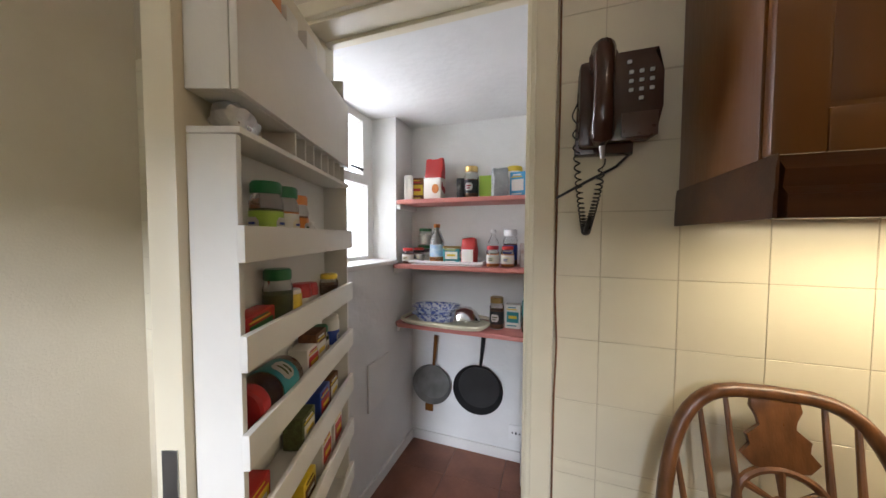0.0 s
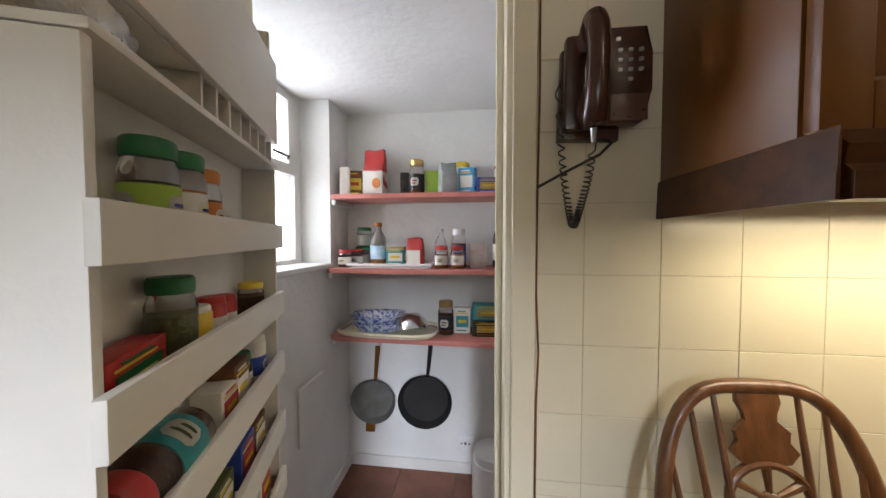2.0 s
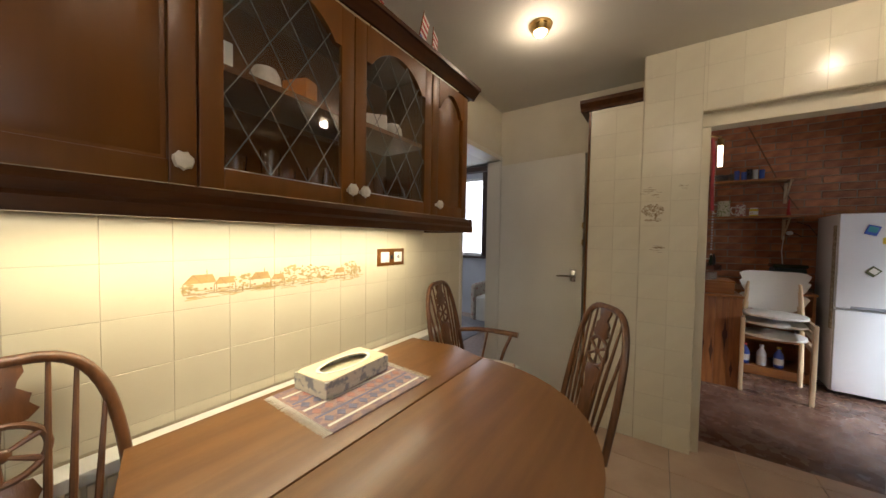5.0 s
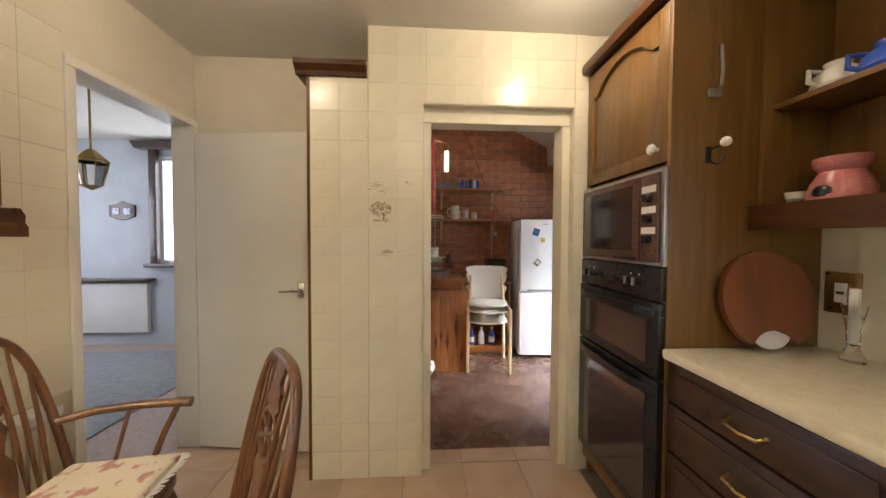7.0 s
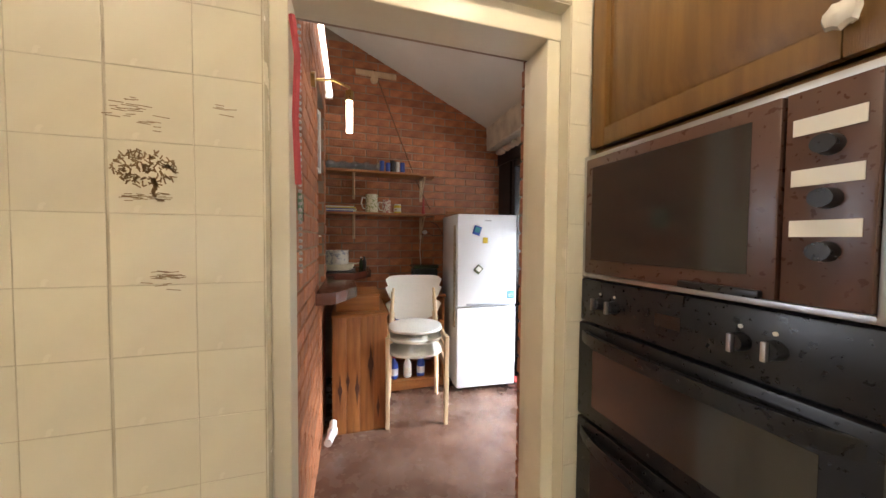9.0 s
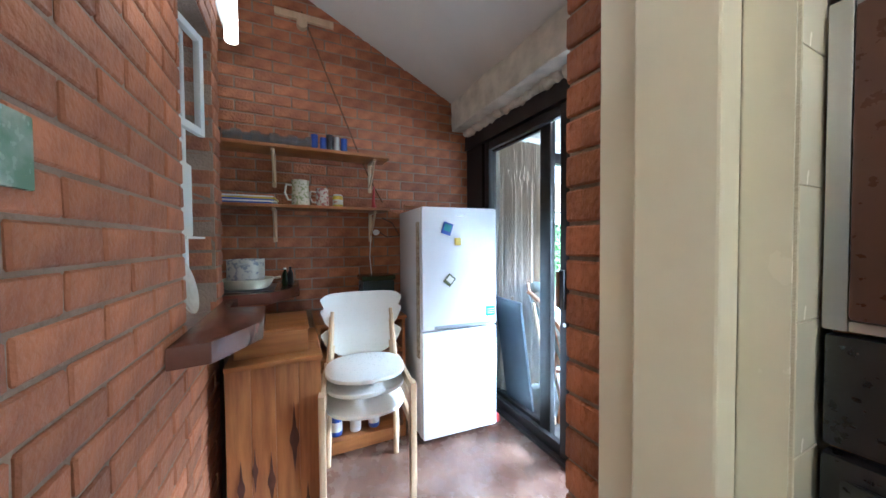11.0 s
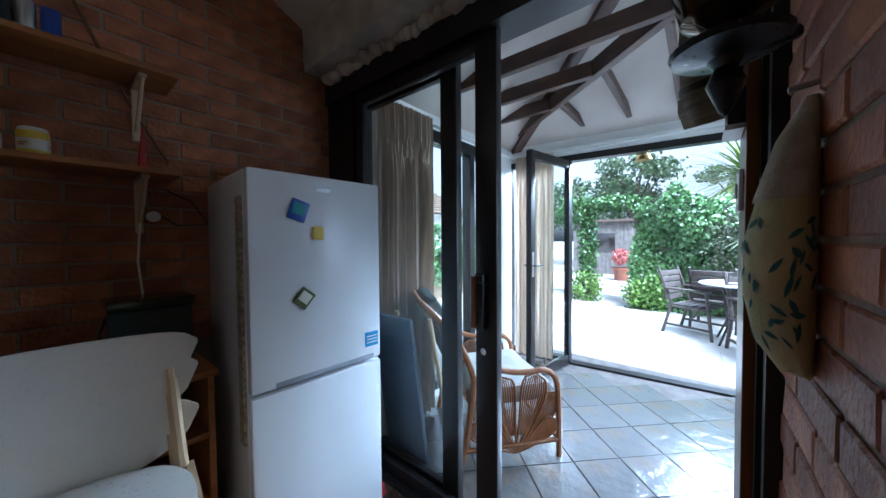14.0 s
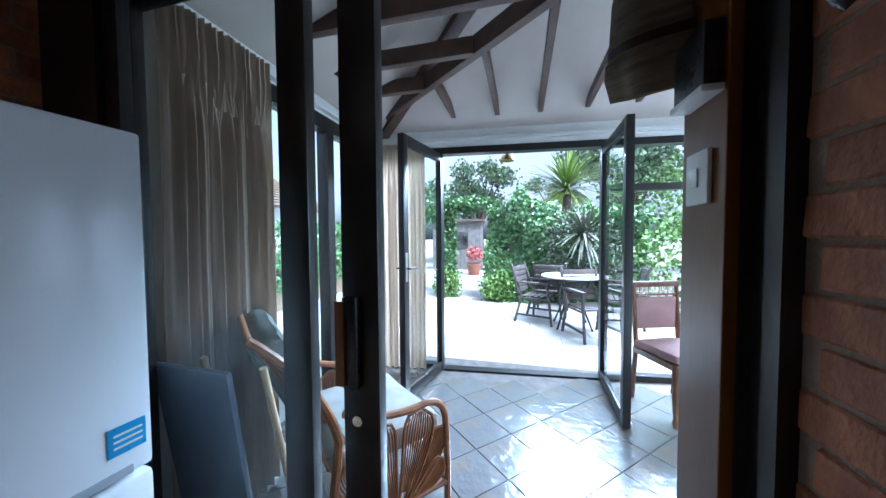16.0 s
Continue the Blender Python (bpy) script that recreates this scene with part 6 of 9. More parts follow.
def on_door(maker, u, z, rot=0, v=0.037):
    p = DM @ Vector((u, v, z))
    return p.x, p.y, p.z
def dj(u, s, r, h, fill, lid, wrap, label, name="spice_jar", v=0.037, clear=True):
    x, y, z = on_door(None, u, LIPS[s] + 0.006, v=v)
    return jar(name, label, x, y, z, r, h, fill, lid, wrap, clear=clear)
def dc(u, s, w, d, h, body, face, label, name="packet", rot=0, lid=None, tilt=0):
    x, y, z = on_door(None, u, LIPS[s] + 0.007)
    return carton(name, label, x, y, z, w, d, h, body, -69.8 + 180 + rot, face, tilt, lid=lid)
dj(0.42, 0, 0.029, 0.125, "herb", "green", M["lime"], "herb jar with green lid and printed label")
dj(0.355, 0, 0.029, 0.125, "orange", "green", "paper", "herb jar with a green lid and a red label")
dj(0.295, 0, 0.024, 0.115, "spice", "orange", "orange", "spice jar with an orange lid")
dj(0.24, 0, 0.018, 0.06, "paper", "paper", None, "small white salt pot in the door rack")
dc(0.49, 0, 0.07, 0.04, 0.018, "spice", None, "small flat brown packet")
dc(0.475, 1, 0.11, 0.035, 0.055, "red", "green", "red and green stock cube box", rot=6)
dc(0.51, 1, 0.05, 0.03, 0.045, "orange", None, "small brown card box")
dj(0.385, 1, 0.028, 0.12, "herb", "green", None, "green-lidded dried herb jar")
dj(0.33, 1, 0.022, 0.07, "yellow", "paper", "yellow", "yellow mustard pot in the door rack", "mustard_pot", clear=False)
dj(0.28, 1, 0.022, 0.075, "red", "red", "paper", "red spice tub in the door rack", "spice_tub", clear=False)
dj(0.235, 1, 0.02, 0.07, "red", "red", "paper", "small red spice tub in the rack", "spice_tub", clear=False)
dj(0.10, 1, 0.026, 0.075, "spice", "yellow", None, "honey jar with a yellow lid", "honey_jar")
dj(0.17, 2, 0.022, 0.09, "herb", "green", "paper", "small green-lidded herb jar")
dj(0.09, 2, 0.024, 0.10, "paper", "paper", "blue", "white and purple spice tub", "spice_tub", clear=False)
x, y, z = on_door(None, 0.43, LIPS[2] + 0.052)
m = Matrix.Translation((x, y, z)) @ pose(0, 0, 0, 0, 0, -69.8) @ pose(-0.07, 0, 0, 0, 90, 0)
jar("chilli_jar", "spice jar lying on its side, red lid", 0, 0, 0, 0.040, 0.15, "spice", "red", "teal", m=m)
for u, s, mt, fc, hh, lb in ((0.27, 2, "paper", "red", 0.07, "small white packet"), (0.22, 2, "spice", "paper", 0.09, "brown spice packet"), (0.30, 3, "herb", "paper", 0.07, "green printed carton"), (0.20, 3, "blue", "red", 0.08, "blue and red packet"), (0.13, 3, "spice", "paper", 0.08, "dark sauce carton"),
                    (0.50, 3, "red", "yellow", 0.06, "red and yellow carton"), (0.40, 4, "yellow", "spice", 0.06, "yellow powder tin"), (0.30, 4, "yellow", "spice", 0.065, "yellow powder tin"), (0.49, 4, "herb", "yellow", 0.06, "green carton"), (0.19, 4, "paper", "red", 0.10, "white and red carton"), (0.10, 4, "paper", "red", 0.11, "white carton with red print")):
    dc(u, s, 0.07, 0.045, hh, mt, fc, lb + " in the door rack")
for u, s, fl, ld, wr, lb in ((0.51, 5, "red", "red", "paper", "red tub"), (0.36, 5, "blue", "blue", "yellow", "dark blue drum with a yellow band"), (0.25, 5, "spice", "yellow", "paper", "glass sauce jar")):
    dj(u, s, 0.034, 0.11, fl, ld, wr, lb + " in the lower door rack", "storage_tub", clear=False)
bm = bmn(); bmesh.ops.create_icosphere(bm, subdivisions=3, radius=0.028)
for v in bm.verts:
    v.co = Vector((v.co.x * 1.5, v.co.y, v.co.z * 0.8)) + noise.noise_vector(v.co * 60) * 0.010
x, y, z = on_door(None, 0.50, 1.467)
solo("foil_ball", bm, "foil", "crumpled kitchen foil in the rack slot", "foil", pose(x, y, z, 0, 0, -70))
for u, w, hh, mt, lb in ((0.47, 0.05, 0.26, "blue", "blue cereal packet"), (0.41, 0.05, 0.28, "orange", "orange cordial carton"), (0.34, 0.05, 0.24, "paper", "white paper packet"), (0.24, 0.06, 0.25, "paper", "cream paper packet")):
    x, y, z = on_door(None, u, 1.503, v=0.033)
    carton("bin_packet", lb + " standing in the top rack bin", x, y, z, w, 0.045, hh, mt, -70, "red" if mt != "paper" else None)
# ---- utility room things ----
t = thing("fridge_freezer", "white fridge freezer with three magnets and an energy sticker", "fridge", pose(4.637, -1.122, 0.0, 0, 0, -3.6))
bm = bmn(); box(bm, (0.045, -0.54, 0.02), (0.58, 0.0, 1.535), 0.008); part("cabinet", bm, "fridge", t)
for z0, z1, nm in ((0.03, 0.728, "freezer_door"), (0.742, 1.535, "fridge_door")):
    bm = bmn(); box(bm, (0.0, -0.54, z0), (0.044, 0.0, z1), 0.012); d = part(nm, bm, "fridge", t)
    if nm == "fridge_door":
        bm = bmn(); box(bm, (-0.002, -0.50, 0.743), (0.02, -0.08, 0.765), 0.004); part("grip_recess", bm, mat("grey_recess", (0.35, 0.37, 0.4), (0.3, 0.32, 0.35), 0.4), d)
        for y, z, r, mt, s in ((-0.17, 1.395, 18, "teal", 0.034), (-0.245, 1.31, 0, "yellow", 0.022), (-0.185, 1.06, 40, "herb", 0.03)):
            bm = bmn(); box(bm, (-0.010, -s, -s * 1.15), (-0.0005, s, s * 1.15), 0.004, m=pose(0, y, z, r)); mg = part("magnet", bm, "blue" if mt == "teal" else mt, d, "small square fridge magnet")
            bm = bmn(); box(bm, (-0.0112, -s * 0.7, -s * 0.5), (-0.0102, s * 0.7, s * 0.8), 0, m=pose(0, y, z, r)); part("magnet_print", bm, "paper" if mt == "herb" else mt, mg)
        bm = bmn(); box(bm, (-0.0016, -0.525, 0.80), (-0.0004, -0.455, 0.865)); st = part("energy_sticker", bm, mat("sticker_blue", (0.05, 0.3, 0.6), (0.05, 0.28, 0.55), 0.3), d)
        for k in range(3):
            bm = bmn(); box(bm, (-0.0024, -0.518, 0.815 + k * 0.014), (-0.0017, -0.465, 0.820 + k * 0.014)); part("print_bar", bm, "paper", st)
        bm = bmn(); box(bm, (-0.0016, -0.30, 1.475), (-0.0004, -0.24, 1.487)); part("badge", bm, "steel", d, "small grey badge")
for y in (-0.49, -0.05):
    bm = bmn(); rod(bm, (0.06, y, 0.0), (0.06, y, 0.025), 0.018); part("foot", bm, "black", t)
bm = bmn(); box(bm, (0.05, 0.0005, 0.55), (0.10, 0.012, 1.44), 0.004); part("side_tape_measure", bm, mat("spotted_strip", (0.42, 0.36, 0.26), (0.25, 0.20, 0.13), 0.6, 60, lo=0.45, hi=0.55), t, "spotted hanging strip on the fridge side")
bm = bmn()
for z in (0, 0.045):
    rod(bm, (0, -0.16, 1.54 + z), (0, 0.16, 1.54 + z), 0.008)
for y in (-0.15, 0.0, 0.15):
    rod(bm, (0, y, 1.537), (0, y, 1.60), 0.007)
solo("wooden_rack", bm, "pinex", "small pine rack lying on top of the fridge", "rack", pose(5.12, -1.32, 0))

M["birch"] = mat("pale_birch", (0.62, 0.46, 0.28), (0.54, 0.38, 0.22), 0.45, 5, 0.08, 60, stretch=(6, 6, 0.8))
M["chairwhite"] = mat("white_lacquer", (0.80, 0.78, 0.72), (0.76, 0.74, 0.68), 0.3, 3)
def stack_chair(m):
    t = thing("stacking_chair", "white lacquered chair with pale birch legs, stacked with others", "chair", m, group="stacked white chairs")
    bm = bmn()
    prism(bm, [(0.20 * math.copysign(abs(math.cos(a)) ** 0.85, math.cos(a)), 0.195 * math.copysign(abs(math.sin(a)) ** 0.8, math.sin(a))) for a in [2 * math.pi * i / 30 for i in range(30)]], 0.435, 0.452, bev=0.006)
    part("seat", bm, "chairwhite", t)
    # curved back panel
    bm = bmn()
    n = 18
    rows = []
    for i in range(n + 1):
        u = -1 + 2 * i / n
        ztop = 0.757 - 0.022 * abs(u) ** 10
        zbot = 0.731 - 0.150 * max(0.0, 1 - u * u) ** 0.62
        x = 0.225 * u
        y = 0.205 - 0.055 * u * u
        rows.append([(x, y, zbot), (x, y + 0.012, ztop), (x, y + 0.024, ztop), (x, y + 0.012, zbot)])
    vv = [[bm.verts.new(p) for p in r] for r in rows]
    for a, b in zip(vv, vv[1:]):
        for k in range(4):
            bm.faces.new((a[k], a[(k + 1) % 4], b[(k + 1) % 4], b[k]))
    bm.faces.new(vv[0][::-1]); bm.faces.new(vv[-1])
    part("backrest", bm, "chairwhite", t)
    for sx in (-1, 1):
        bm = bmn(); prism(bm, [(0.0, 0.0), (0.03, 0.0), (0.045, 0.43), (-0.012, 0.43)], -0.014, 0.014, Matrix.Translation((sx * 0.205, -0.235, 0)) @ Matrix(((0, 0, 1, 0), (1, 0, 0, 0), (0, 1, 0, 0), (0, 0, 0, 1))), bev=0.003); part("front_leg", bm, "birch", t)
        bm = bmn(); tube(bm, [(sx * 0.20, 0.225, 0.0), (sx * 0.185, 0.16, 0.42), (sx * 0.165, 0.185, 0.67)], lambda u: 0.017 - 0.004 * u, 8); part("back_leg", bm, "birch", t)
        bm = bmn(); box(bm, (sx * 0.20 - 0.01, -0.20, 0.385), (sx * 0.20 + 0.01, 0.17, 0.43), 0.003); part("side_rail", bm, "birch", t)
    return t
base = pose(4.47, -0.725, 0.0, 0, 0, -97) @ Matrix.Diagonal((1.0, 1.0, 1.08, 1.0))
c0 = stack_chair(base)
for k in range(1, 3):
    copy_thing(c0, base @ Matrix.Translation((0, -0.008 * k, 0.064 * k)))

# knotty pine cabinet with a box on top
t = thing("pine_cabinet", "knotty pine cabinet with vertical boards, under the sill slab", "cabinet", pose(4.29, -0.492, 0))
bm = bmn(); box(bm, (0.022, 0.0, 0.0), (0.48, 0.36, 0.79), 0.004); part("body", bm, "pine", t)
for i in range(4):
    bm = bmn(); box(bm, (0.0, i * 0.09, 0.0), (0.021, 0.0895 + i * 0.09, 0.79), 0.002); part("board", bm, "pine", t)
bm = bmn(); box(bm, (-0.008, -0.008, 0.791), (0.49, 0.362, 0.812), 0.004); part("top", bm, "pinex", t)
M["knot"] = mat("dark_knot", (0.05, 0.014, 0.006), (0.08, 0.022, 0.009), 0.5, 20)
for y, z, s in ((0.11, 0.46, 1.5), (0.20, 0.30, 1.2), (0.31, 0.30, 1.1), (0.26, 0.36, 0.9), (0.06, 0.16, 0.9)):
    bm = bmn(); prism(bm, [(y + s * 0.013 * a, z + s * b) for a, b in ((0, -0.10), (0.5, -0.03), (1, -0.004), (0.9, 0.012), (0.4, 0.035), (0, 0.11), (-0.4, 0.035), (-0.9, 0.012), (-1, -0.004), (-0.5, -0.03))], -0.0022, -0.0004, Matrix(((0, 0, 1, 0), (1, 0, 0, 0), (0, 1, 0, 0), (0, 0, 0, 1)))); part("knot", bm, "knot", t)
t = thing("pine_box", "low pine box on top of the knotty cabinet", "box", pose(4.54, -0.30, 0.813))
bm = bmn(); box(bm, (-0.176, -0.146, 0.0), (0.176, 0.146, 0.098), 0.004); part("body", bm, "pinex", t)
bm = bmn(); box(bm, (-0.18, -0.15, 0.0985), (0.18, 0.15, 0.117), 0.005); part("lid", bm, "pinex", t)
t = thing("pine_bookcase", "low pine bookcase filled with magazines and bottles", "bookcase", pose(4.80, -1.06, 0))
for nm, lo, hi in (("side", (0, 0.53, 0), (0.42, 0.55, 0.80)), ("side", (0, 0.0, 0), (0.42, 0.02, 0.80)), ("shelf", (0, 0.02, 0.06), (0.42, 0.53, 0.08)), ("shelf", (0, 0.02, 0.34), (0.42, 0.53, 0.36)), ("shelf", (0, 0.02, 0.58), (0.42, 0.53, 0.60)), ("top", (-0.01, -0.01, 0.80), (0.43, 0.56, 0.82)), ("back", (0.41, 0.02, 0.08), (0.42, 0.53, 0.80)), ("plinth", (0.0, 0.02, 0.0), (0.02, 0.53, 0.06))):
    bm = bmn(); box(bm, lo, hi, 0.002); part(nm, bm, "pinex", t)
for i in range(9):
    bm = bmn(); box(bm, (-0.10, -0.13, 0), (0.10, 0.13, 0.008), 0.001)
    solo("magazine", bm, ("paper", "blue", "paper", "red", "paper")[i % 5], "magazine in a pile inside the bookcase", "magazine", pose(4.94, -0.76 + 0.01 * (i % 3), 0.601 + i * 0.0095, 0, 0, 5 * (i % 4)), group="magazine pile")
for i in range(3):
    bottle("cleaning_bottle", "plastic cleaning bottle on the low bookcase shelf", 4.88, -0.62 - 0.12 * i, 0.081, 0.036, 0.2, None, ("red", "white_plastic", "yellow")[i], "paper", ("blue", "white_plastic", "blue")[i])
t = thing("kitchen_caddy", "dark green lidded food waste caddy with a handle", "bin", pose(5.06, -0.93, 0.821) @ Matrix.Diagonal((1, 1, 1.45, 1)))
bm = bmn(); prism(bm, [(-0.085, -0.11), (0.085, -0.11), (0.085, 0.11), (-0.085, 0.11)], 0, 0.15, bev=0.012); part("bucket", bm, mat("dark_green_plastic", (0.012, 0.03, 0.026), (0.01, 0.024, 0.02), 0.4), t)
bm = bmn(); box(bm, (-0.095, -0.12, 0.151), (0.095, 0.12, 0.175), 0.008); part("lid", bm, "olive", t)
bm = bmn(); tube(bm, [(0, 0.115, 0.13), (-0.05, 0.135, 0.10), (-0.07, 0.135, 0.05)], 0.005); part("handle", bm, "black", t)

# sill slab and things on it
M["slab"] = mat("dark_red_quarry_slab", (0.17, 0.062, 0.04), (0.11, 0.042, 0.028), 0.2, 6, 0.15, 50)
t = thing("sill_slab", "thick dark red quarry tile sill running round the wall", "sill")
bm = bmn(); prism(bm, [(3.87, -0.075), (3.885, -0.175), (4.09, -0.288), (4.40, -0.275), (4.42, -0.13), (4.685, -0.13), (4.685, -0.075)], 0.965, 1.03, bev=0.006); part("front_slab", bm, "slab", t)
bm = bmn(); prism(bm, [(4.69, -0.28), (4.90, -0.42), (5.245, -0.42), (5.245, 0.075), (4.69, 0.075)], 0.985, 1.045, bev=0.006); part("corner_slab", bm, "slab", t)
for nm, lb, r, h, mt, dz in (("enamel_pot", "white enamel pot with a grey floral print", 0.095, 0.115, M["toile"], 0.055), ):
    t = thing(nm, lb + " standing in the dish", "pot", pose(4.93, -0.14, 1.047 + dz))
    bm = bmn(); lathe(bm, [(r * 0.95, 0), (r, 0.006), (r, h), (r * 0.97, h), (r * 0.95, 0.01), (0, 0.008)], seg=30); part("body", bm, mt, t)
    bm = bmn(); tube(bm, [(-r * 0.95, 0.0, h * 0.8), (-r - 0.03, -0.02, h * 0.8), (-r - 0.03, 0.02, h * 0.8)], 0.005); part("handle", bm, "steel", t)
bm = bmn(); lathe(bm, [(0.10, 0), (0.115, 0.01), (0.135, 0.05), (0.14, 0.055), (0.13, 0.055), (0.105, 0.012), (0, 0.008)], seg=30)
for s in (-1, 1):
    tube(bm, [(0.0, s * 0.13, 0.05), (-0.02, s * 0.165, 0.055), (0.02, s * 0.165, 0.055), (0.02, s * 0.13, 0.05)], 0.006)
solo("oven_dish", bm, "worktop", "cream oval oven dish on a black tray", "dish", pose(4.90, -0.15, 1.046 + 0.006))
bm = bmn(); box(bm, (4.74, -0.29, 1.0455), (5.08, 0.02, 1.0515), 0.002); solo("baking_tray", bm, "black", "flat black baking tray on the sill slab", "tray")
for i, x in enumerate((4.98, 5.05)):
    bottle("small_bottle", "small dark bottle with a pale cap on the sill slab", x, -0.34 - 0.03 * i, 1.0455, 0.018, 0.11, None, "paper" if i == 0 else "black", None, "olive" if i == 0 else "black")
# window in the recess
bm = bmn()
for lo, hi in (((4.085, 0.03, 1.04), (4.125, 0.07, 2.24)), ((4.505, 0.03, 1.04), (4.545, 0.07, 2.24)), ((4.125, 0.03, 2.20), (4.505, 0.07, 2.24)), ((4.125, 0.03, 1.04), (4.505, 0.07, 1.08)), ((4.125, 0.03, 1.72), (4.505, 0.07, 1.76))):
    box(bm, lo, hi, 0.004)
struct("window_utility_frame", bm, "white", "white painted utility room window frame")
bm = bmn(); box(bm, (4.12, 0.045, 1.08), (4.51, 0.05, 2.2)); struct("window_utility_pane", bm, "oven_glass", "dark window pane")
bm = bmn()
for lo, hi in (((0, 0, 0), (0.03, 0.025, 0.42)), ((0.31, 0, 0), (0.34, 0.025, 0.42)), ((0.03, 0, 0), (0.31, 0.025, 0.03)), ((0.03, 0, 0.39), (0.31, 0.025, 0.42))):
    box(bm, lo, hi, 0.003)
t = solo("open_casement", bm, "white", "white painted casement sash standing ajar", "window", pose(4.13, 0.025, 1.765, 0, 0, -14))
bm = bmn(); lathe(bm, [(0, 0.0), (0.06, 0.002), (0.105, 0.016), (0.105, 0.02), (0.06, 0.008), (0, 0.006)], seg=32)
solo("china_plate", bm, "ceramic", "white china plate leaning in the window recess", "plate", pose(4.30, -0.005, 1.14, 78, 0, 0))
bm = bmn(); box(bm, (4.15, -0.03, 1.34), (4.36, -0.01, 1.62), 0.004); box(bm, (4.15, -0.06, 1.33), (4.40, -0.01, 1.338)); solo("notice_card", bm, "paper", "pale folded card propped in the window recess", "card")
bm = bmn(); box(bm, (3.322, -0.083, 1.384), (3.406, -0.0725, 1.482), 0.003)
t = solo("tile_picture", bm, mat("green_tile_picture", (0.16, 0.26, 0.17), (0.42, 0.48, 0.40), 0.25, 12, lo=0.45, hi=0.6), "small green and white tile picture on the brick wall", "picture")
bm = bmn(); tube(bm, [(4.06, -0.12, 0.10), (4.17, -0.14, 0.10), (4.25, -0.14, 0.115)], 0.024, 12); rod(bm, (4.16, -0.14, 0.10), (4.19, -0.14, 0.10), 0.032); solo("waste_pipe", bm, "white_plastic", "white plastic waste pipe elbow near the floor", "pipe")
# shelves on the gable wall
for z in (1.93, 1.555):
    t = thing("wall_shelf", "pine wall shelf on pale brackets against the brick", "shelf", pose(0, 0, z), group="brick wall shelves")
    bm = bmn(); box(bm, (5.02, -1.03, -0.02), (UX1 - 0.003, 0.07, 0.0), 0.003); part("board", bm, "pinex", t)
    for y in (-0.28, -0.93):
        bm = bmn(); box(bm, (UX1 - 0.018, y - 0.012, -0.24), (UX1 - 0.002, y + 0.012, -0.021), 0.003); box(bm, (5.06, y - 0.012, -0.036), (UX1 - 0.019, y + 0.012, -0.021), 0.003); tube(bm, [(UX1 - 0.015, y, -0.20), (5.14, y, -0.12), (5.07, y, -0.035)], 0.008, 8)
        part("bracket", bm, "birch", t)
M["tumbler"] = mat("thick_tumbler_glass", (0.62, 0.66, 0.68), (0.50, 0.54, 0.57), 0.06, 12, trans=0.82, rrough=0.03)
for i in range(11):
    y = 0.02 - i * 0.052
    bm = bmn(); lathe(bm, [(0.022, 0), (0.026, 0.004), (0.03, 0.075), (0.028, 0.075), (0.024, 0.008), (0, 0.006)], seg=16)
    solo("glass_tumbler", bm, M["tumbler"], "clear glass tumbler on the top wall shelf", "glass", pose(5.09 + 0.05 * (i % 2), y, 1.9315), group="shelf glasses")
for i, (y, h, mt) in enumerate(((-0.53, 0.10, "blue"), (-0.585, 0.085, "blue"), (-0.625, 0.11, "black"), (-0.67, 0.10, "steel"), (-0.72, 0.095, "blue"))):
    bm = bmn(); lathe(bm, [(0.02, 0), (0.022, 0.004), (0.022, h), (0.019, h), (0.018, 0.01), (0, 0.008)], seg=16)
    solo("blue_glass", bm, mt, "dark blue or black glass beaker on the top wall shelf", "glass", pose(5.08, y, 1.9315, 0, 0, 0), group="shelf beakers")
def jug(label, y, r, h, m, spout=True):
    t = thing("china_jug", label, "jug", pose(5.10, y, 1.5565))
    bm = bmn(); lathe(bm, [(r * 0.95, 0), (r, 0.006), (r * 0.97, h * 0.5), (r * 0.9, h * 0.85), (r, h), (r * 0.94, h), (r * 0.85, 0.02), (0, 0.015)], seg=26); part("body", bm, m, t)
    bm = bmn(); tube(bm, [(0, r * 0.9, h * 0.8), (0, r + 0.03, h * 0.82), (0, r + 0.038, h * 0.5), (0, r + 0.02, h * 0.22), (0, r * 0.9, h * 0.22)], 0.007); part("handle", bm, "ceramic", t)
M["lattice"] = mat("green_lattice_china", (0.62, 0.57, 0.42), (0.28, 0.31, 0.14), 0.25, 62, lo=0.5, hi=0.58)
M["rosechina"] = mat("rose_print_china", (0.60, 0.54, 0.44), (0.36, 0.12, 0.11), 0.25, 60, lo=0.48, hi=0.58)
jug("tall cream jug with a green lattice print on the wall shelf", -0.44, 0.056, 0.165, "lattice")
jug("cream mug with a rose print on the wall shelf", -0.575, 0.042, 0.12, "rosechina")
jar("yellow_jar", "small yellow and white honey pot on the wall shelf", 5.09, -0.675, 1.5555, 0.034, 0.085, "yellow", "paper", "paper", clear=False)
for i in range(5):
    bm = bmn(); box(bm, (-0.09, -0.15, 0), (0.09, 0.15, 0.009), 0.001)
    solo("book", bm, ("blue", "paper", "blue", "yellow", "paper")[i], "thin book lying flat on the wall shelf", "book", pose(5.12, -0.13 - 0.02 * (i % 2), 1.556 + i * 0.0098, 0, 0, 4 * (i % 3) - 4), group="shelf books")
bm = bmn(); tube(bm, [(5.10, -0.93, 1.556), (5.12, -0.93, 1.60), (5.12, -0.935, 1.72)], lambda u: 0.014 * (1 - u) + 0.005, 8); solo("red_candle", bm, "red", "thin red candle standing on the wall shelf", "candle")
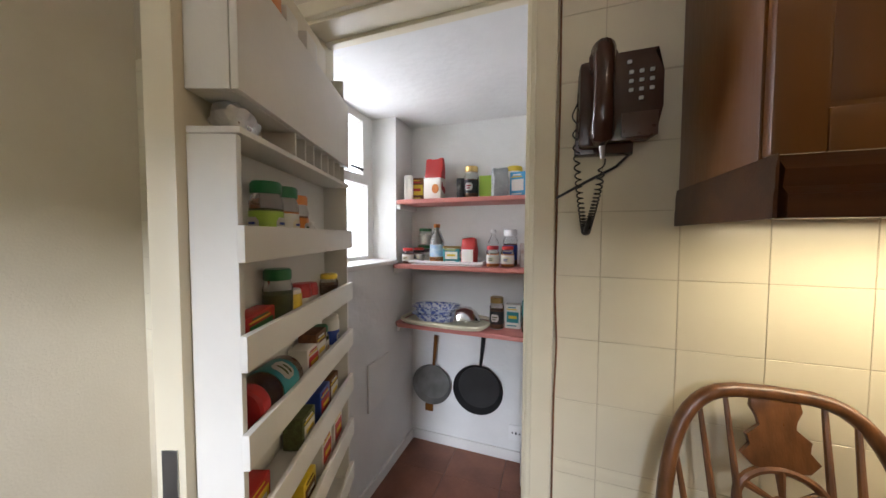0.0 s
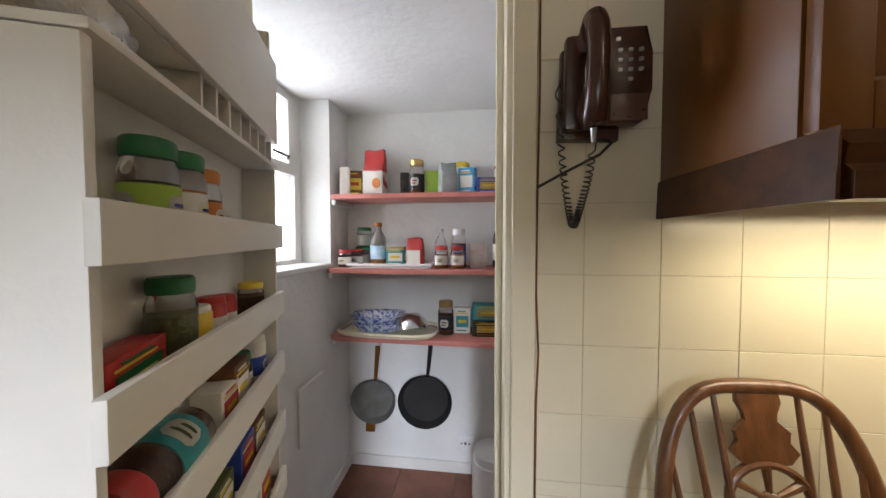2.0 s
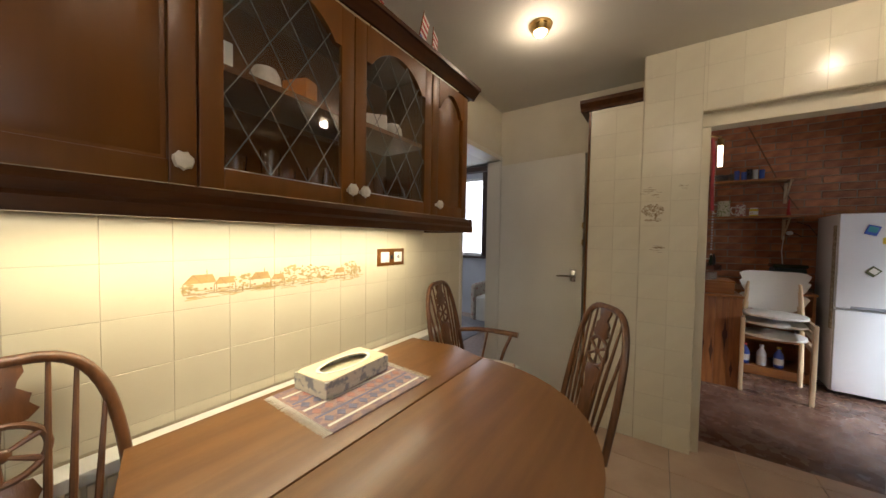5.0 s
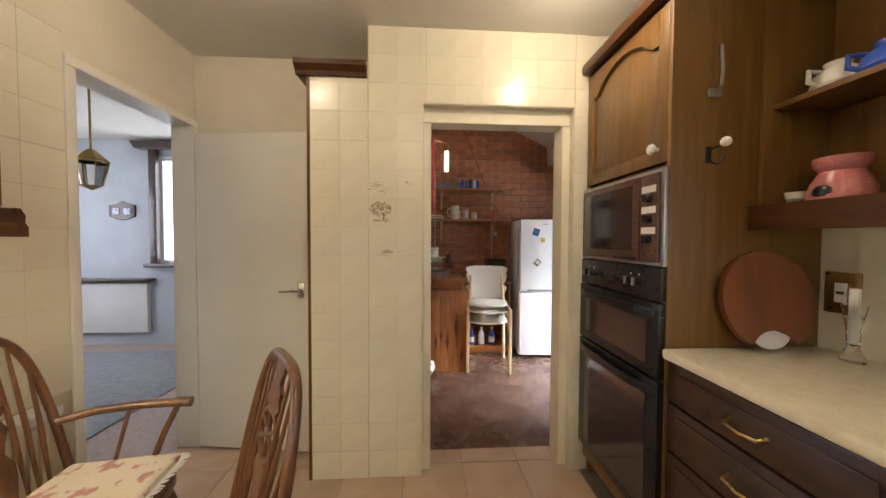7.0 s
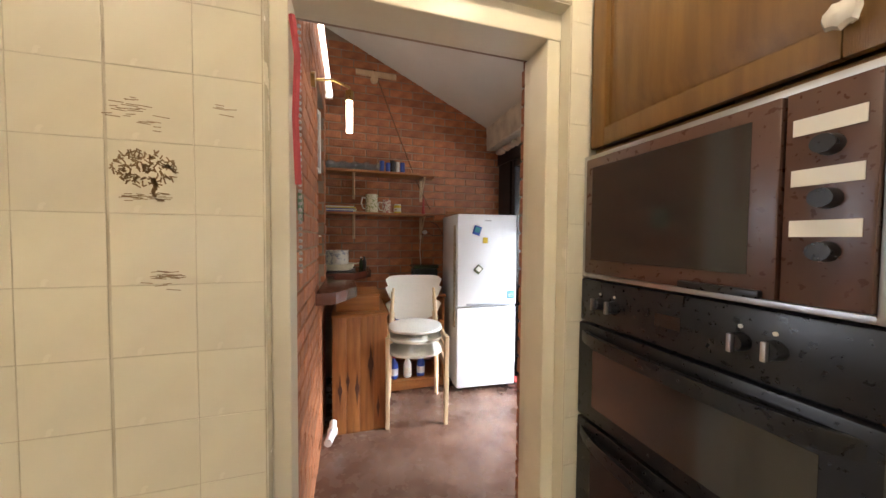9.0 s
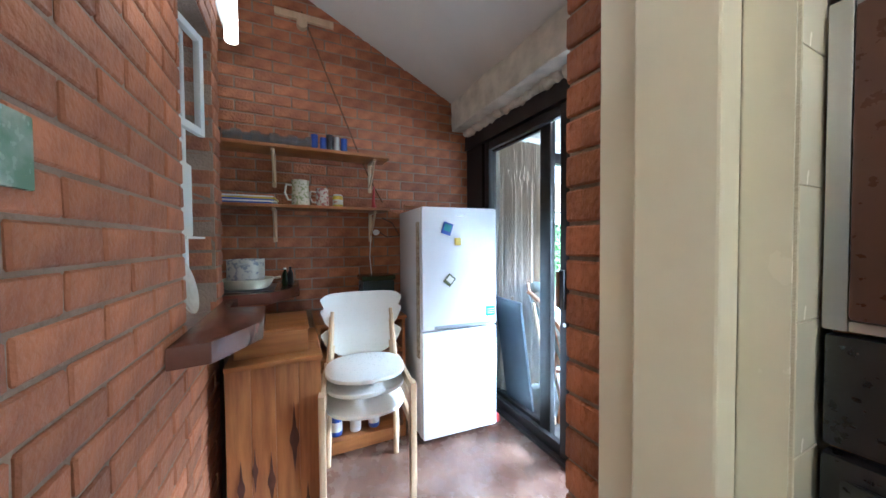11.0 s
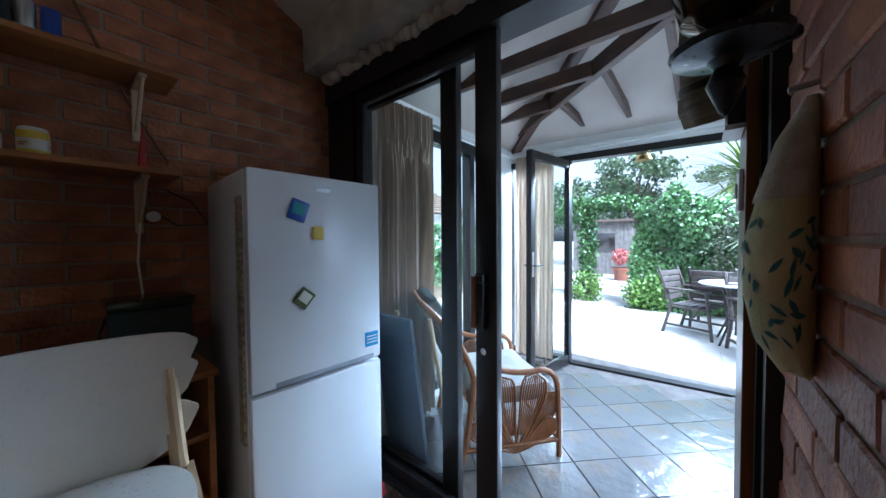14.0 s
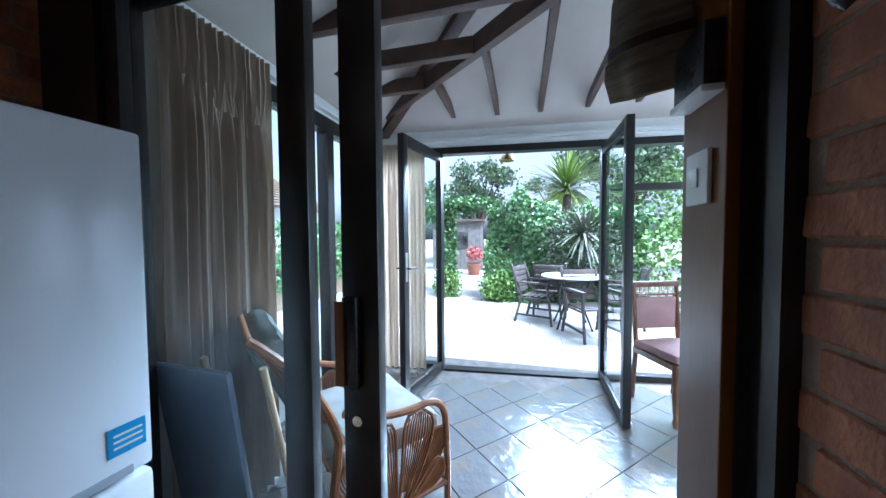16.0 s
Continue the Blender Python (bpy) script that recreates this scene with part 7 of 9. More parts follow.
bm = bmn(); tube(bm, [(UX1 - 0.008, -0.47, 2.93), (UX1 - 0.008, -0.62, 2.55), (UX1 - 0.01, -0.86, 1.96), (UX1 - 0.012, -0.93, 1.80), (UX1 - 0.012, -1.03, 1.62)], 0.006, 6); solo("wall_cable", bm, "spice", "brown cable running diagonally down the brick wall", "cable")
t = thing("wall_batten", "pale wooden batten with a junction box on the brick gable", "batten")
bm = bmn(); box(bm, (UX1 - 0.03, -0.68, 2.86), (UX1 - 0.003, -0.30, 2.905), 0.003); part("batten", bm, "birch", t)
bm = bmn(); rod(bm, (UX1 - 0.05, -0.47, 2.83), (UX1 - 0.004, -0.47, 2.83), 0.035, seg=16); part("junction_box", bm, "birch", t)
t = thing("cable_and_plug", "white plug with a black cable hanging on the brick", "plug")
bm = bmn(); tube(bm, [(5.23, -1.02, 1.50), (5.22, -1.10, 1.46), (5.22, -1.16, 1.36), (5.21, -1.05, 1.35), (5.22, -0.98, 1.40)], 0.004); part("cable", bm, "black", t)
bm = bmn(); rod(bm, (5.20, -0.97, 1.385), (5.235, -0.97, 1.385), 0.022, seg=14); part("plug", bm, "white_plastic", t)
bm = bmn(); tube(bm, [(5.22, -0.93, 1.36), (5.22, -0.92, 1.2), (5.22, -0.935, 1.02)], 0.004); part("cord", bm, "paper", t)
# fluorescent batten and wall lamp
t = thing("strip_light", "white fluorescent batten light high on the brick wall, on", "ceiling light")
bm = bmn(); box(bm, (3.65, -0.069, 2.60), (5.12, -0.03, 2.65), 0.006); box(bm, (3.65, -0.10, 2.55), (3.68, -0.04, 2.62), 0.004); box(bm, (5.09, -0.10, 2.55), (5.12, -0.04, 2.62), 0.004); part("batten", bm, "white_plastic", t)
bm = bmn(); rod(bm, (3.68, -0.085, 2.575), (5.09, -0.085, 2.575), 0.016, seg=12); part("tube", bm, mat("lit_tube", (1.0, 0.90, 0.72), (1.0, 0.9, 0.72), 0.5, emit=1.3), t)
t = thing("wall_lamp", "brass wall lamp with a bare tubular bulb, switched on", "lamp")
bm = bmn(); rod(bm, (3.78, -0.069, 2.09), (3.78, -0.09, 2.09), 0.035, seg=18); tube(bm, [(3.78, -0.09, 2.09), (3.80, -0.17, 2.11), (3.838, -0.247, 2.10), (3.838, -0.247, 2.07)], 0.007); rod(bm, (3.838, -0.247, 2.03), (3.838, -0.247, 2.08), 0.022, seg=16); part("arm", bm, "brass", t)
bm = bmn(); rod(bm, (3.838, -0.247, 1.87), (3.838, -0.247, 2.03), 0.016, seg=14); part("bulb", bm, M["bulb"], t)

# things hanging by the sliding door
t = thing("hanging_lantern", "dark brass lantern with a glass globe on the brick wall", "lantern", pose(3.415, -1.515, 1.638))
bm = bmn(); lathe(bm, [(0.0, -0.13), (0.010, -0.12), (0.03, -0.07), (0.018, -0.04), (0.028, -0.025), (0.085, -0.012), (0.09, 0.0), (0.05, 0.012), (0.03, 0.03)], seg=20); part("base", bm, "black", t)
bm = bmn(); lathe(bm, [(0.03, 0.03), (0.07, 0.06), (0.085, 0.12), (0.06, 0.19), (0.035, 0.23), (0.0, 0.235)], seg=22); part("globe", bm, mat("smoky_brass_glass", (0.10, 0.07, 0.035), (0.05, 0.035, 0.02), 0.12, 8, metal=0.6), t)
bm = bmn(); tube(bm, [(-0.094, -0.02, 0.0), (-0.07, -0.01, -0.01), (-0.03, 0, -0.01)], 0.012); part("arm", bm, "black", t)
M["glovecloth"] = mat("pale_yellow_cloth", (0.56, 0.50, 0.27), (0.48, 0.42, 0.20), 0.9, 14, 0.4, 220)
M["leafblue"] = mat("blue_green_leaf_print", (0.035, 0.13, 0.16), (0.05, 0.17, 0.15), 0.9, 30)
t = thing("oven_glove", "padded yellow oven glove with blue leaf print, on a hook", "oven glove", pose(3.307, -1.462, 1.485))
bm = bmn()
prof = [(-0.012, 0.0, 0.010), (-0.035, -0.05, 0.022), (-0.058, -0.14, 0.034), (-0.066, -0.22, 0.042), (-0.064, -0.30, 0.042), (-0.048, -0.37, 0.034), (-0.022, -0.42, 0.018)]
rings = []
for w, z, d in prof:
    rings.append([bm.verts.new((d + d * math.cos(a), -w * math.sin(a) * 1.0, z + 0.008 * math.sin(3 * a + z * 20))) for a in [2 * math.pi * i / 18 for i in range(18)]])
for a, b in zip(rings, rings[1:]):
    for i in range(18):
        bm.faces.new((a[i], a[(i + 1) % 18], b[(i + 1) % 18], b[i]))
bm.faces.new(rings[0]); bm.faces.new(rings[-1][::-1])
mitt = part("mitt", bm, "glovecloth", t)
def on_mitt(a, z):
    """A place on the mitt's skin, at the angle a and the height z."""
    for (w0, z0, d0), (w1, z1, d1) in zip(prof, prof[1:]):
        if z1 <= z <= z0:
            k = (z - z0) / (z1 - z0)
            w, d = w0 + (w1 - w0) * k, d0 + (d1 - d0) * k
            return Vector((d + d * 1.03 * math.cos(a), -w * 1.03 * math.sin(a), z + 0.008 * math.sin(3 * a + z * 20)))
random.seed(8)
for i in range(70):
    a0, z0, tilt = random.uniform(-2.7, 2.7), random.uniform(-0.385, -0.165), random.uniform(-0.9, 0.9) + (1.57 if i % 4 == 0 else 0)
    L = random.uniform(0.010, 0.016)
    bm = bmn()
    rows = []
    for u in (-1, -0.5, 0, 0.5, 1):
        row = []
        for v in (-1, 0, 1):
            dy, dz = L * 0.30 * v * (1 - u * u) + 0.0004 * v, L * u
            y_, z_ = dy * math.cos(tilt) - dz * math.sin(tilt), dy * math.sin(tilt) + dz * math.cos(tilt)
            row.append(bm.verts.new(on_mitt(a0 + y_ / 0.06, max(-0.415, min(-0.01, z0 + z_)))))
        rows.append(row)
    for p, q in zip(rows, rows[1:]):
        for k in (0, 1):
            bm.faces.new((p[k], p[k + 1], q[k + 1], q[k]))
    part("leaf_print", bm, "leafblue", mitt)
bm = bmn()
rings = []
for w, z, d in [(0.008, 0.015, 0.008), (0.036, -0.05, 0.0235), (0.060, -0.14, 0.0355), (0.062, -0.147, 0.036)]:
    rings.append([bm.verts.new((d * 1.02 + d * 1.03 * math.cos(a), w * math.sin(a) * 1.04, z)) for a in [2 * math.pi * i / 18 for i in range(18)]])
for a, b in zip(rings, rings[1:]):
    for i in range(18):
        bm.faces.new((a[i], a[(i + 1) % 18], b[(i + 1) % 18], b[i]))
part("cuff", bm, mat("cream_cuff_cloth", (0.50, 0.44, 0.33), (0.36, 0.31, 0.22), 0.95, 25, 0.4, 200), t, "cream cloth cuff with a pink edge")
bm = bmn(); rod(bm, (-0.001, 0, 0.035), (0.035, 0, 0.03), 0.005); part("hook", bm, "steel", t)
t = thing("cloth_hat", "brown striped cloth hat hanging by the jamb", "hat", pose(3.435, -1.985, 1.79, -12, 14, 20))
hatm = mat("striped_brown_cloth", (0.32, 0.26, 0.18), (0.17, 0.135, 0.095), 0.95, 9, 0.5, 200, stretch=(1, 1, 9))
def hat_shell(prof, folds, amp):
    bm = bmn(); rings = []
    for r, z in prof:
        rings.append([bm.verts.new(((r + amp * math.sin(folds * a + z * 9)) * 0.75 * math.cos(a), (r + amp * math.sin(folds * a + z * 9)) * math.sin(a), z)) for a in [2 * math.pi * i / 36 for i in range(36)]])
    for a, b in zip(rings, rings[1:]):
        for i in range(36):
            bm.faces.new((a[i], a[(i + 1) % 36], b[(i + 1) % 36], b[i]))
    bmesh.ops.solidify(bm, geom=bm.faces[:], thickness=0.004)
    return bm
part("crown", hat_shell([(0.015, 0.17), (0.06, 0.15), (0.085, 0.08), (0.095, 0.0), (0.10, -0.05)], 4, 0.006), hatm, t)
part("band", hat_shell([(0.1045, -0.045), (0.104, -0.025)], 4, 0.006), "darkwood", t, "dark cloth hat band")
part("brim", hat_shell([(0.101, -0.052), (0.108, -0.09), (0.095, -0.15)], 5, 0.012), hatm, t)
t = thing("door_chime", "dark and white chime box on the jamb board", "chime", pose(3.363, -1.87, 1.60))
bm = bmn(); box(bm, (0, -0.06, -0.03), (0.035, 0.06, 0.09), 0.004); part("case", bm, "black", t)
bm = bmn(); box(bm, (0.001, -0.065, -0.045), (0.04, 0.065, -0.031), 0.003); part("base", bm, "white_plastic", t)
t = thing("light_switch", "white light switch plate on the dark jamb board", "switch", pose(3.363, -1.885, 1.405))
bm = bmn(); box(bm, (0, -0.042, -0.055), (0.009, 0.042, 0.055), 0.003); part("plate", bm, "white_plastic", t)
bm = bmn(); box(bm, (0.0095, -0.012, -0.02), (0.014, 0.012, 0.02), 0.002); part("rocker", bm, "steel", t)
for z in (1.10, 0.72):
    bm = bmn(); rod(bm, (3.322, -1.82, z), (3.335, -1.815, z), 0.010, seg=12); solo("jamb_bolt", bm, "steel", "steel bolt head on the sliding door jamb", "bolt", group="jamb bolts")
# stand-ins and a wedge by the glazing
# panel colour imitates the chair's back and the bluish reflections in the glass
bm = bmn(); box(bm, (-0.17, -0.012, 0), (0.17, 0.012, 0.86), 0.012); solo("folded_panel", bm, mat("blue_grey_reflection_tone", (0.085, 0.10, 0.135), (0.06, 0.072, 0.10), 0.4, 5), "blue-grey panel standing in for the chair back and reflections in the glazing", "board", pose(4.81, -2.035, 0.0, -8, 0, -2))
# pale rods imitate the armchair's bright rear leg
bm = bmn(); rod(bm, (-0.2, 0, 0), (-0.14, 0, 0.88), 0.012); rod(bm, (0.2, 0.0, 0), (0.14, 0, 0.88), 0.012); solo("folding_frame", bm, "birch", "pale rods standing in for the armchair's rear leg behind the glazing", "frame", pose(4.66, -2.085, 0.0, -9, 0, -6))
t = thing("red_wedge", "red plastic wedge on the floor by the fridge", "wedge", pose(4.66, -1.72, 0.0, 0, 0, 12))
bm = bmn(); prism(bm, [(0, 0), (0.10, 0), (0.10, 0.03), (0.02, 0.05)], -0.02, 0.02, XZ, bev=0.004); part("block", bm, "red", t)

# ---- garden room things ----
def curtain(label, p, q, z0, z1, waves, depth):
    """Gathered cloth: tight pinch pleats in the heading that open into loose folds below."""
    p, q = Vector(p), Vector(q)
    d = q - p
    nrm = Vector((-d.y, d.x)).normalized()
    nx = waves * 16
    def cloth(levels, seed, out):
        bm = bmn()
        grid = []
        for z in levels:
            w = (z - z0) / (z1 - z0)
            tight = max(0.0, min(1.0, (w - 0.80) / 0.13))
            row = []
            for i in range(nx + 1):
                u = i / nx
                a = u * waves * 2 * math.pi
                sway = 2.2 * noise.noise((u * 4.1, w * 0.7, seed)) + 1.1 * noise.noise((u * 11, w * 1.4, seed + 3))
                loose = depth * (0.75 + 0.7 * noise.noise((u * 6, w * 0.8, seed + 5))) * (math.sin(a + sway) + 0.35 * math.sin(2.3 * a + 2 * sway))
                pinch = depth * 0.5 * math.sin(2 * a + 0.6 * sway) + 0.004 * math.sin(9 * a)
                off = loose * (1 - tight) + pinch * tight + out * nrm.length
                pos = p + d * (u + 0.012 * noise.noise((u * 9, w * 3, seed + 7))) + nrm * off
                row.append(bm.verts.new((pos.x, pos.y, z + (0.012 * noise.noise((u * 30, 1, seed)) if z > z1 - 0.005 else 0))))
            grid.append(row)
        for a, b in zip(grid, grid[1:]):
            for i in range(nx):
                bm.faces.new((a[i], a[i + 1], b[i + 1], b[i]))
        bmesh.ops.solidify(bm, geom=bm.faces[:], thickness=0.003)
        return bm
    t = thing("curtain", label, "curtain", group="garden room curtains")
    part("drape", cloth([z0 + (z1 - 0.075 - z0) * k / 26 for k in range(27)], waves, 0.0), "curtain", t)
    part("heading", cloth([z1 - 0.075, z1 - 0.06, z1 - 0.03, z1, z1 + 0.025], waves, 0.004), "curtain", t, "gathered pinch-pleat heading")
    return t
curtain("long beige pleated curtain drawn beside the tall window", (4.99, -1.98), (4.99, -2.48), 0.03, 2.15, 9, 0.042)
curtain("long beige pleated curtain in the corner by the garden door", (5.02, -3.90), (4.62, -3.94), 0.03, 2.14, 7, 0.022)

def garden_leaf(label, x, y, ang, sgn, w=0.72):
    t = thing("garden_door", label, "door", pose(x, y, 0.02, 0, 0, ang))
    for a, b in ((0, 0.065), (w - 0.065, w)):
        bm = bmn(); box(bm, (a, -0.025, 0), (b, 0.025, 2.04), 0.004); part("stile", bm, "blackframe", t)
    for a, b in ((0, 0.09), (1.965, 2.04)):
        bm = bmn(); box(bm, (0.065, -0.023, a), (w - 0.065, 0.023, b), 0.004); part("rail", bm, "blackframe", t)
    bm = bmn(); box(bm, (0.065, -0.008, 0.09), (w - 0.065, 0.008, 1.965)); g = part("pane", bm, "pane", t); g.visible_shadow = False
    bm = bmn(); box(bm, (0.01, sgn * 0.026 - 0.004, 0.0), (w - 0.01, sgn * 0.026 + 0.012 * sgn, 0.03), 0.002); part("weather_bar", bm, "white_plastic", t, "white weather bar")
    for s in (-1, 1):
        bm = bmn(); box(bm, (w - 0.045, s * 0.026 - 0.003, 0.93), (w - 0.018, s * 0.026 + 0.003, 1.15), 0.002); h = part("handle", bm, "black" if s == sgn else "steel", t)
        bm = bmn(); tube(bm, [(w - 0.03, s * 0.028, 1.03), (w - 0.03, s * 0.06, 1.03), (w - 0.13, s * 0.06, 1.03)], 0.007); part("lever", bm, "black", h)
    return t
garden_leaf("dark framed glazed garden door standing open inwards", 4.474, -4.02, 79.5, -1)
garden_leaf("dark framed glazed garden door leaf standing open", 3.04, -4.14, 88.5, 1, 0.78)
for x0, x1 in ((-2.89, -1.50), (0.06, 0.62)):
    bm = bmn(); box(bm, (x0, -0.05, 0.05), (x1, -0.043, 2.07)); g = struct("window_garden_pane", bm, "pane", "clear window pane"); g.matrix_basis = GM; g.visible_shadow = False
bm = bmn(); box(bm, (5.14, -3.62, 0.13), (5.147, -2.55, 2.06)); g = struct("window_east_pane", bm, "pane", "clear window pane"); g.visible_shadow = False

# rattan armchair
t = thing("rattan_armchair", "brown rattan armchair with fan sides and grey-green cushions", "armchair", pose(4.533, -2.549, 0, 0, 0, -40))
def arc(p, c, q, n=12):
    p, c, q = Vector(p), Vector(c), Vector(q)
    return [(1 - u) ** 2 * p + 2 * u * (1 - u) * c + u * u * q for u in [i / n for i in range(n + 1)]]
for sx in (-1, 1):
    X = sx * 0.34
    bm = bmn(); tube(bm, arc((X, -0.30, 0.0), (X, -0.30, 0.30), (X, -0.29, 0.40)) + arc((X, -0.29, 0.40), (X, -0.28, 0.53), (X, -0.16, 0.52)) + arc((X, -0.16, 0.52), (X, 0.02, 0.50), (X, 0.20, 0.60)), 0.017, 8); part("arm_loop", bm, "rattan", t)
    bm = bmn(); tube(bm, arc((X, 0.30, 0.0), (X, 0.24, 0.25), (X, 0.22, 0.50)) + arc((X, 0.22, 0.50), (X, 0.28, 0.75), (X * 0.9, 0.51, 0.94)), 0.018, 8); part("back_post", bm, "rattan", t)
    bm = bmn(); rod(bm, (X, -0.30, 0.10), (X, 0.27, 0.10), 0.014); part("side_rail", bm, "rattan", t)
    bm = bmn()
    canes = []
    lobes = ((-0.15, 0.51, 0.105), (0.06, 0.50, 0.105), (-0.268, 0.38, 0.085), (0.20, 0.39, 0.090), (-0.275, 0.22, 0.07), (0.235, 0.24, 0.075))
    node = Vector((X, -0.03, 0.055))
    for k, (ty, tz, W) in enumerate(lobes):
        tip = Vector((X + 0.004 * (k % 3 - 1), ty, tz))
        ax = tip - node
        nr = Vector((0, -ax.z, ax.y)).normalized()
        bend = (-1 if ty < node.y else 1) * 0.18
        def spot(u, h):
            return node + ax * u + nr * (W * h * u ** 0.8 * max(0.0, 1 - u ** 7) ** 0.5) + Vector((0, bend * u * (1 - u) * ax.length, 0))
        us = [i / 14 for i in range(15)]
        tube(bm, [spot(u, -1) for u in us] + [spot(u, 1) for u in us[-2::-1]], 0.0075, 6)
        for h in (-0.8, -0.62, -0.44, -0.26, -0.08, 0.08, 0.26, 0.44, 0.62, 0.8):
            top = 0.97 - 0.10 * h * h
            canes.append([spot(0.22 + (top - 0.22) * i / 8, h) for i in range(9)])
    part("fan_frame", bm, "rattan", t)
    bm = bmn()
    for c in canes:
        tube(bm, c, 0.0042, 5)
    tagged(part("cane_infill", bm, "rattan", t), kind="stuff")
for z, y in ((0.10, -0.30), (0.30, -0.29), (0.10, 0.27), (0.93, 0.505), (0.60, 0.27)):
    bm = bmn(); rod(bm, (-0.34 if z < 0.9 else -0.31, y, z), (0.34 if z < 0.9 else 0.31, y, z), 0.014); part("cross_rail", bm, "rattan", t)
bm = bmn()
for i in range(17):
    x = -0.29 + i * 0.036
    tube(bm, [(x, 0.25, 0.36), (x, 0.32, 0.65), (x * 0.95, 0.50, 0.92)], 0.005, 5)
tagged(part("back_canes", bm, "rattan", t), kind="stuff")
M["velvet"] = mat("grey_green_cushion_cloth", (0.20, 0.22, 0.20), (0.14, 0.155, 0.14), 0.85, 6, 0.3, 200)
def soft(lo, hi, bev, seed):
    bm = bmn(); box(bm, lo, hi, bev)
    bmesh.ops.subdivide_edges(bm, edges=bm.edges[:], cuts=2, use_grid_fill=True)
    for v in bm.verts:
        v.co += noise.noise_vector(v.co * 8 + Vector((seed, 0, 0))) * 0.012
    return bm
solo("seat_cushion", soft((-0.30, -0.28, 0.315), (0.30, 0.24, 0.43), 0.04, 2), mat("pale_seat_cloth", (0.46, 0.45, 0.42), (0.36, 0.35, 0.32), 0.9, 8, 0.3, 200), "pale grey seat cushion on the rattan armchair", "cushion", pose(4.533, -2.549, 0.0, 0, 0, -40))
bm = soft((-0.28, -0.06, 0.0), (0.28, 0.06, 0.60), 0.05, 5)
solo("back_cushion", bm, "velvet", "grey-green back cushion on the rattan armchair", "cushion", pose(4.533, -2.549, 0.0, 0, 0, -40) @ pose(0, 0.20, 0.40, -26))

# upholstered dining chair by the side window
t = thing("upholstered_chair", "carved dark wood chair with pink upholstery and turned legs", "chair", pose(2.62, -3.72, 0, 0, 0, 200))
M["rosecloth"] = mat("dull_pink_upholstery", (0.34, 0.20, 0.18), (0.28, 0.16, 0.145), 0.85, 8, 0.2, 200)
for sx in (-1, 1):
    bm = bmn(); lathe(bm, [(0.012, 0), (0.02, 0.03), (0.014, 0.06), (0.024, 0.2), (0.016, 0.3), (0.026, 0.34), (0.026, 0.42)], (sx * 0.19, -0.19, 0)); part("front_leg", bm, "chair", t)
    bm = bmn(); tube(bm, [(sx * 0.18, 0.24, 0), (sx * 0.18, 0.20, 0.43), (sx * 0.185, 0.24, 0.92)], 0.019, 8); part("back_post", bm, "chair", t)
bm = bmn(); box(bm, (-0.21, -0.21, 0.38), (0.21, 0.20, 0.425), 0.006); part("seat_frame", bm, "chair", t)
part("seat", soft((-0.205, -0.205, 0.426), (0.205, 0.19, 0.485), 0.02, 1), "rosecloth", t)
bm = bmn(); box(bm, (-0.17, 0.215, 0.55), (0.17, 0.245, 0.80), 0.01); part("back_pad", bm, "rosecloth", t)
bm = bmn(); box(bm, (-0.20, 0.22, 0.88), (0.20, 0.255, 0.925), 0.006); part("top_rail", bm, "chair", t)
bm = bmn(); box(bm, (-0.17, 0.222, 0.81), (0.17, 0.248, 0.83), 0.004); part("back_rail", bm, "chair", t)
for i in range(9):
    bm = bmn(); lathe(bm, [(0.010, 0), (0.013, 0.012), (0.007, 0.024), (0.013, 0.038), (0.010, 0.05)], (-0.15 + i * 0.0375, 0.235, 0.83), 10); part("gallery_spindle", bm, "ceramic", t)
bm = bmn(); lathe(bm, [(0.05, 0), (0.06, 0.01), (0.05, 0.05), (0.045, 0.05), (0.05, 0.012), (0, 0.01)]); solo("glass_bowl", bm, "glass", "small glass bowl on the slate floor", "bowl", pose(4.72, -3.82, 0.0))

# ---- garden ----
M["ivy"] = mat("ivy_leaf", (0.085, 0.165, 0.05), (0.048, 0.105, 0.032), 0.34, 3, rand=0.45, island=True)
M["leaf"] = mat("tree_leaf", (0.115, 0.165, 0.08), (0.07, 0.115, 0.055), 0.5, 3, rand=0.4, island=True)
M["lightleaf"] = mat("light_shrub_leaf", (0.13, 0.22, 0.035), (0.08, 0.15, 0.025), 0.5, 3, rand=0.4, island=True)
M["palmleaf"] = mat("palm_sword_leaf", (0.22, 0.30, 0.06), (0.14, 0.21, 0.05), 0.4, 3, rand=0.4, island=True)
M["greyleaf"] = mat("grey_shrub_leaf", (0.12, 0.13, 0.085), (0.08, 0.085, 0.06), 0.6, 3, rand=0.4, island=True)
M["bark"] = mat("tree_bark", (0.12, 0.09, 0.07), (0.06, 0.045, 0.035), 0.9, 12, 0.8, 30)
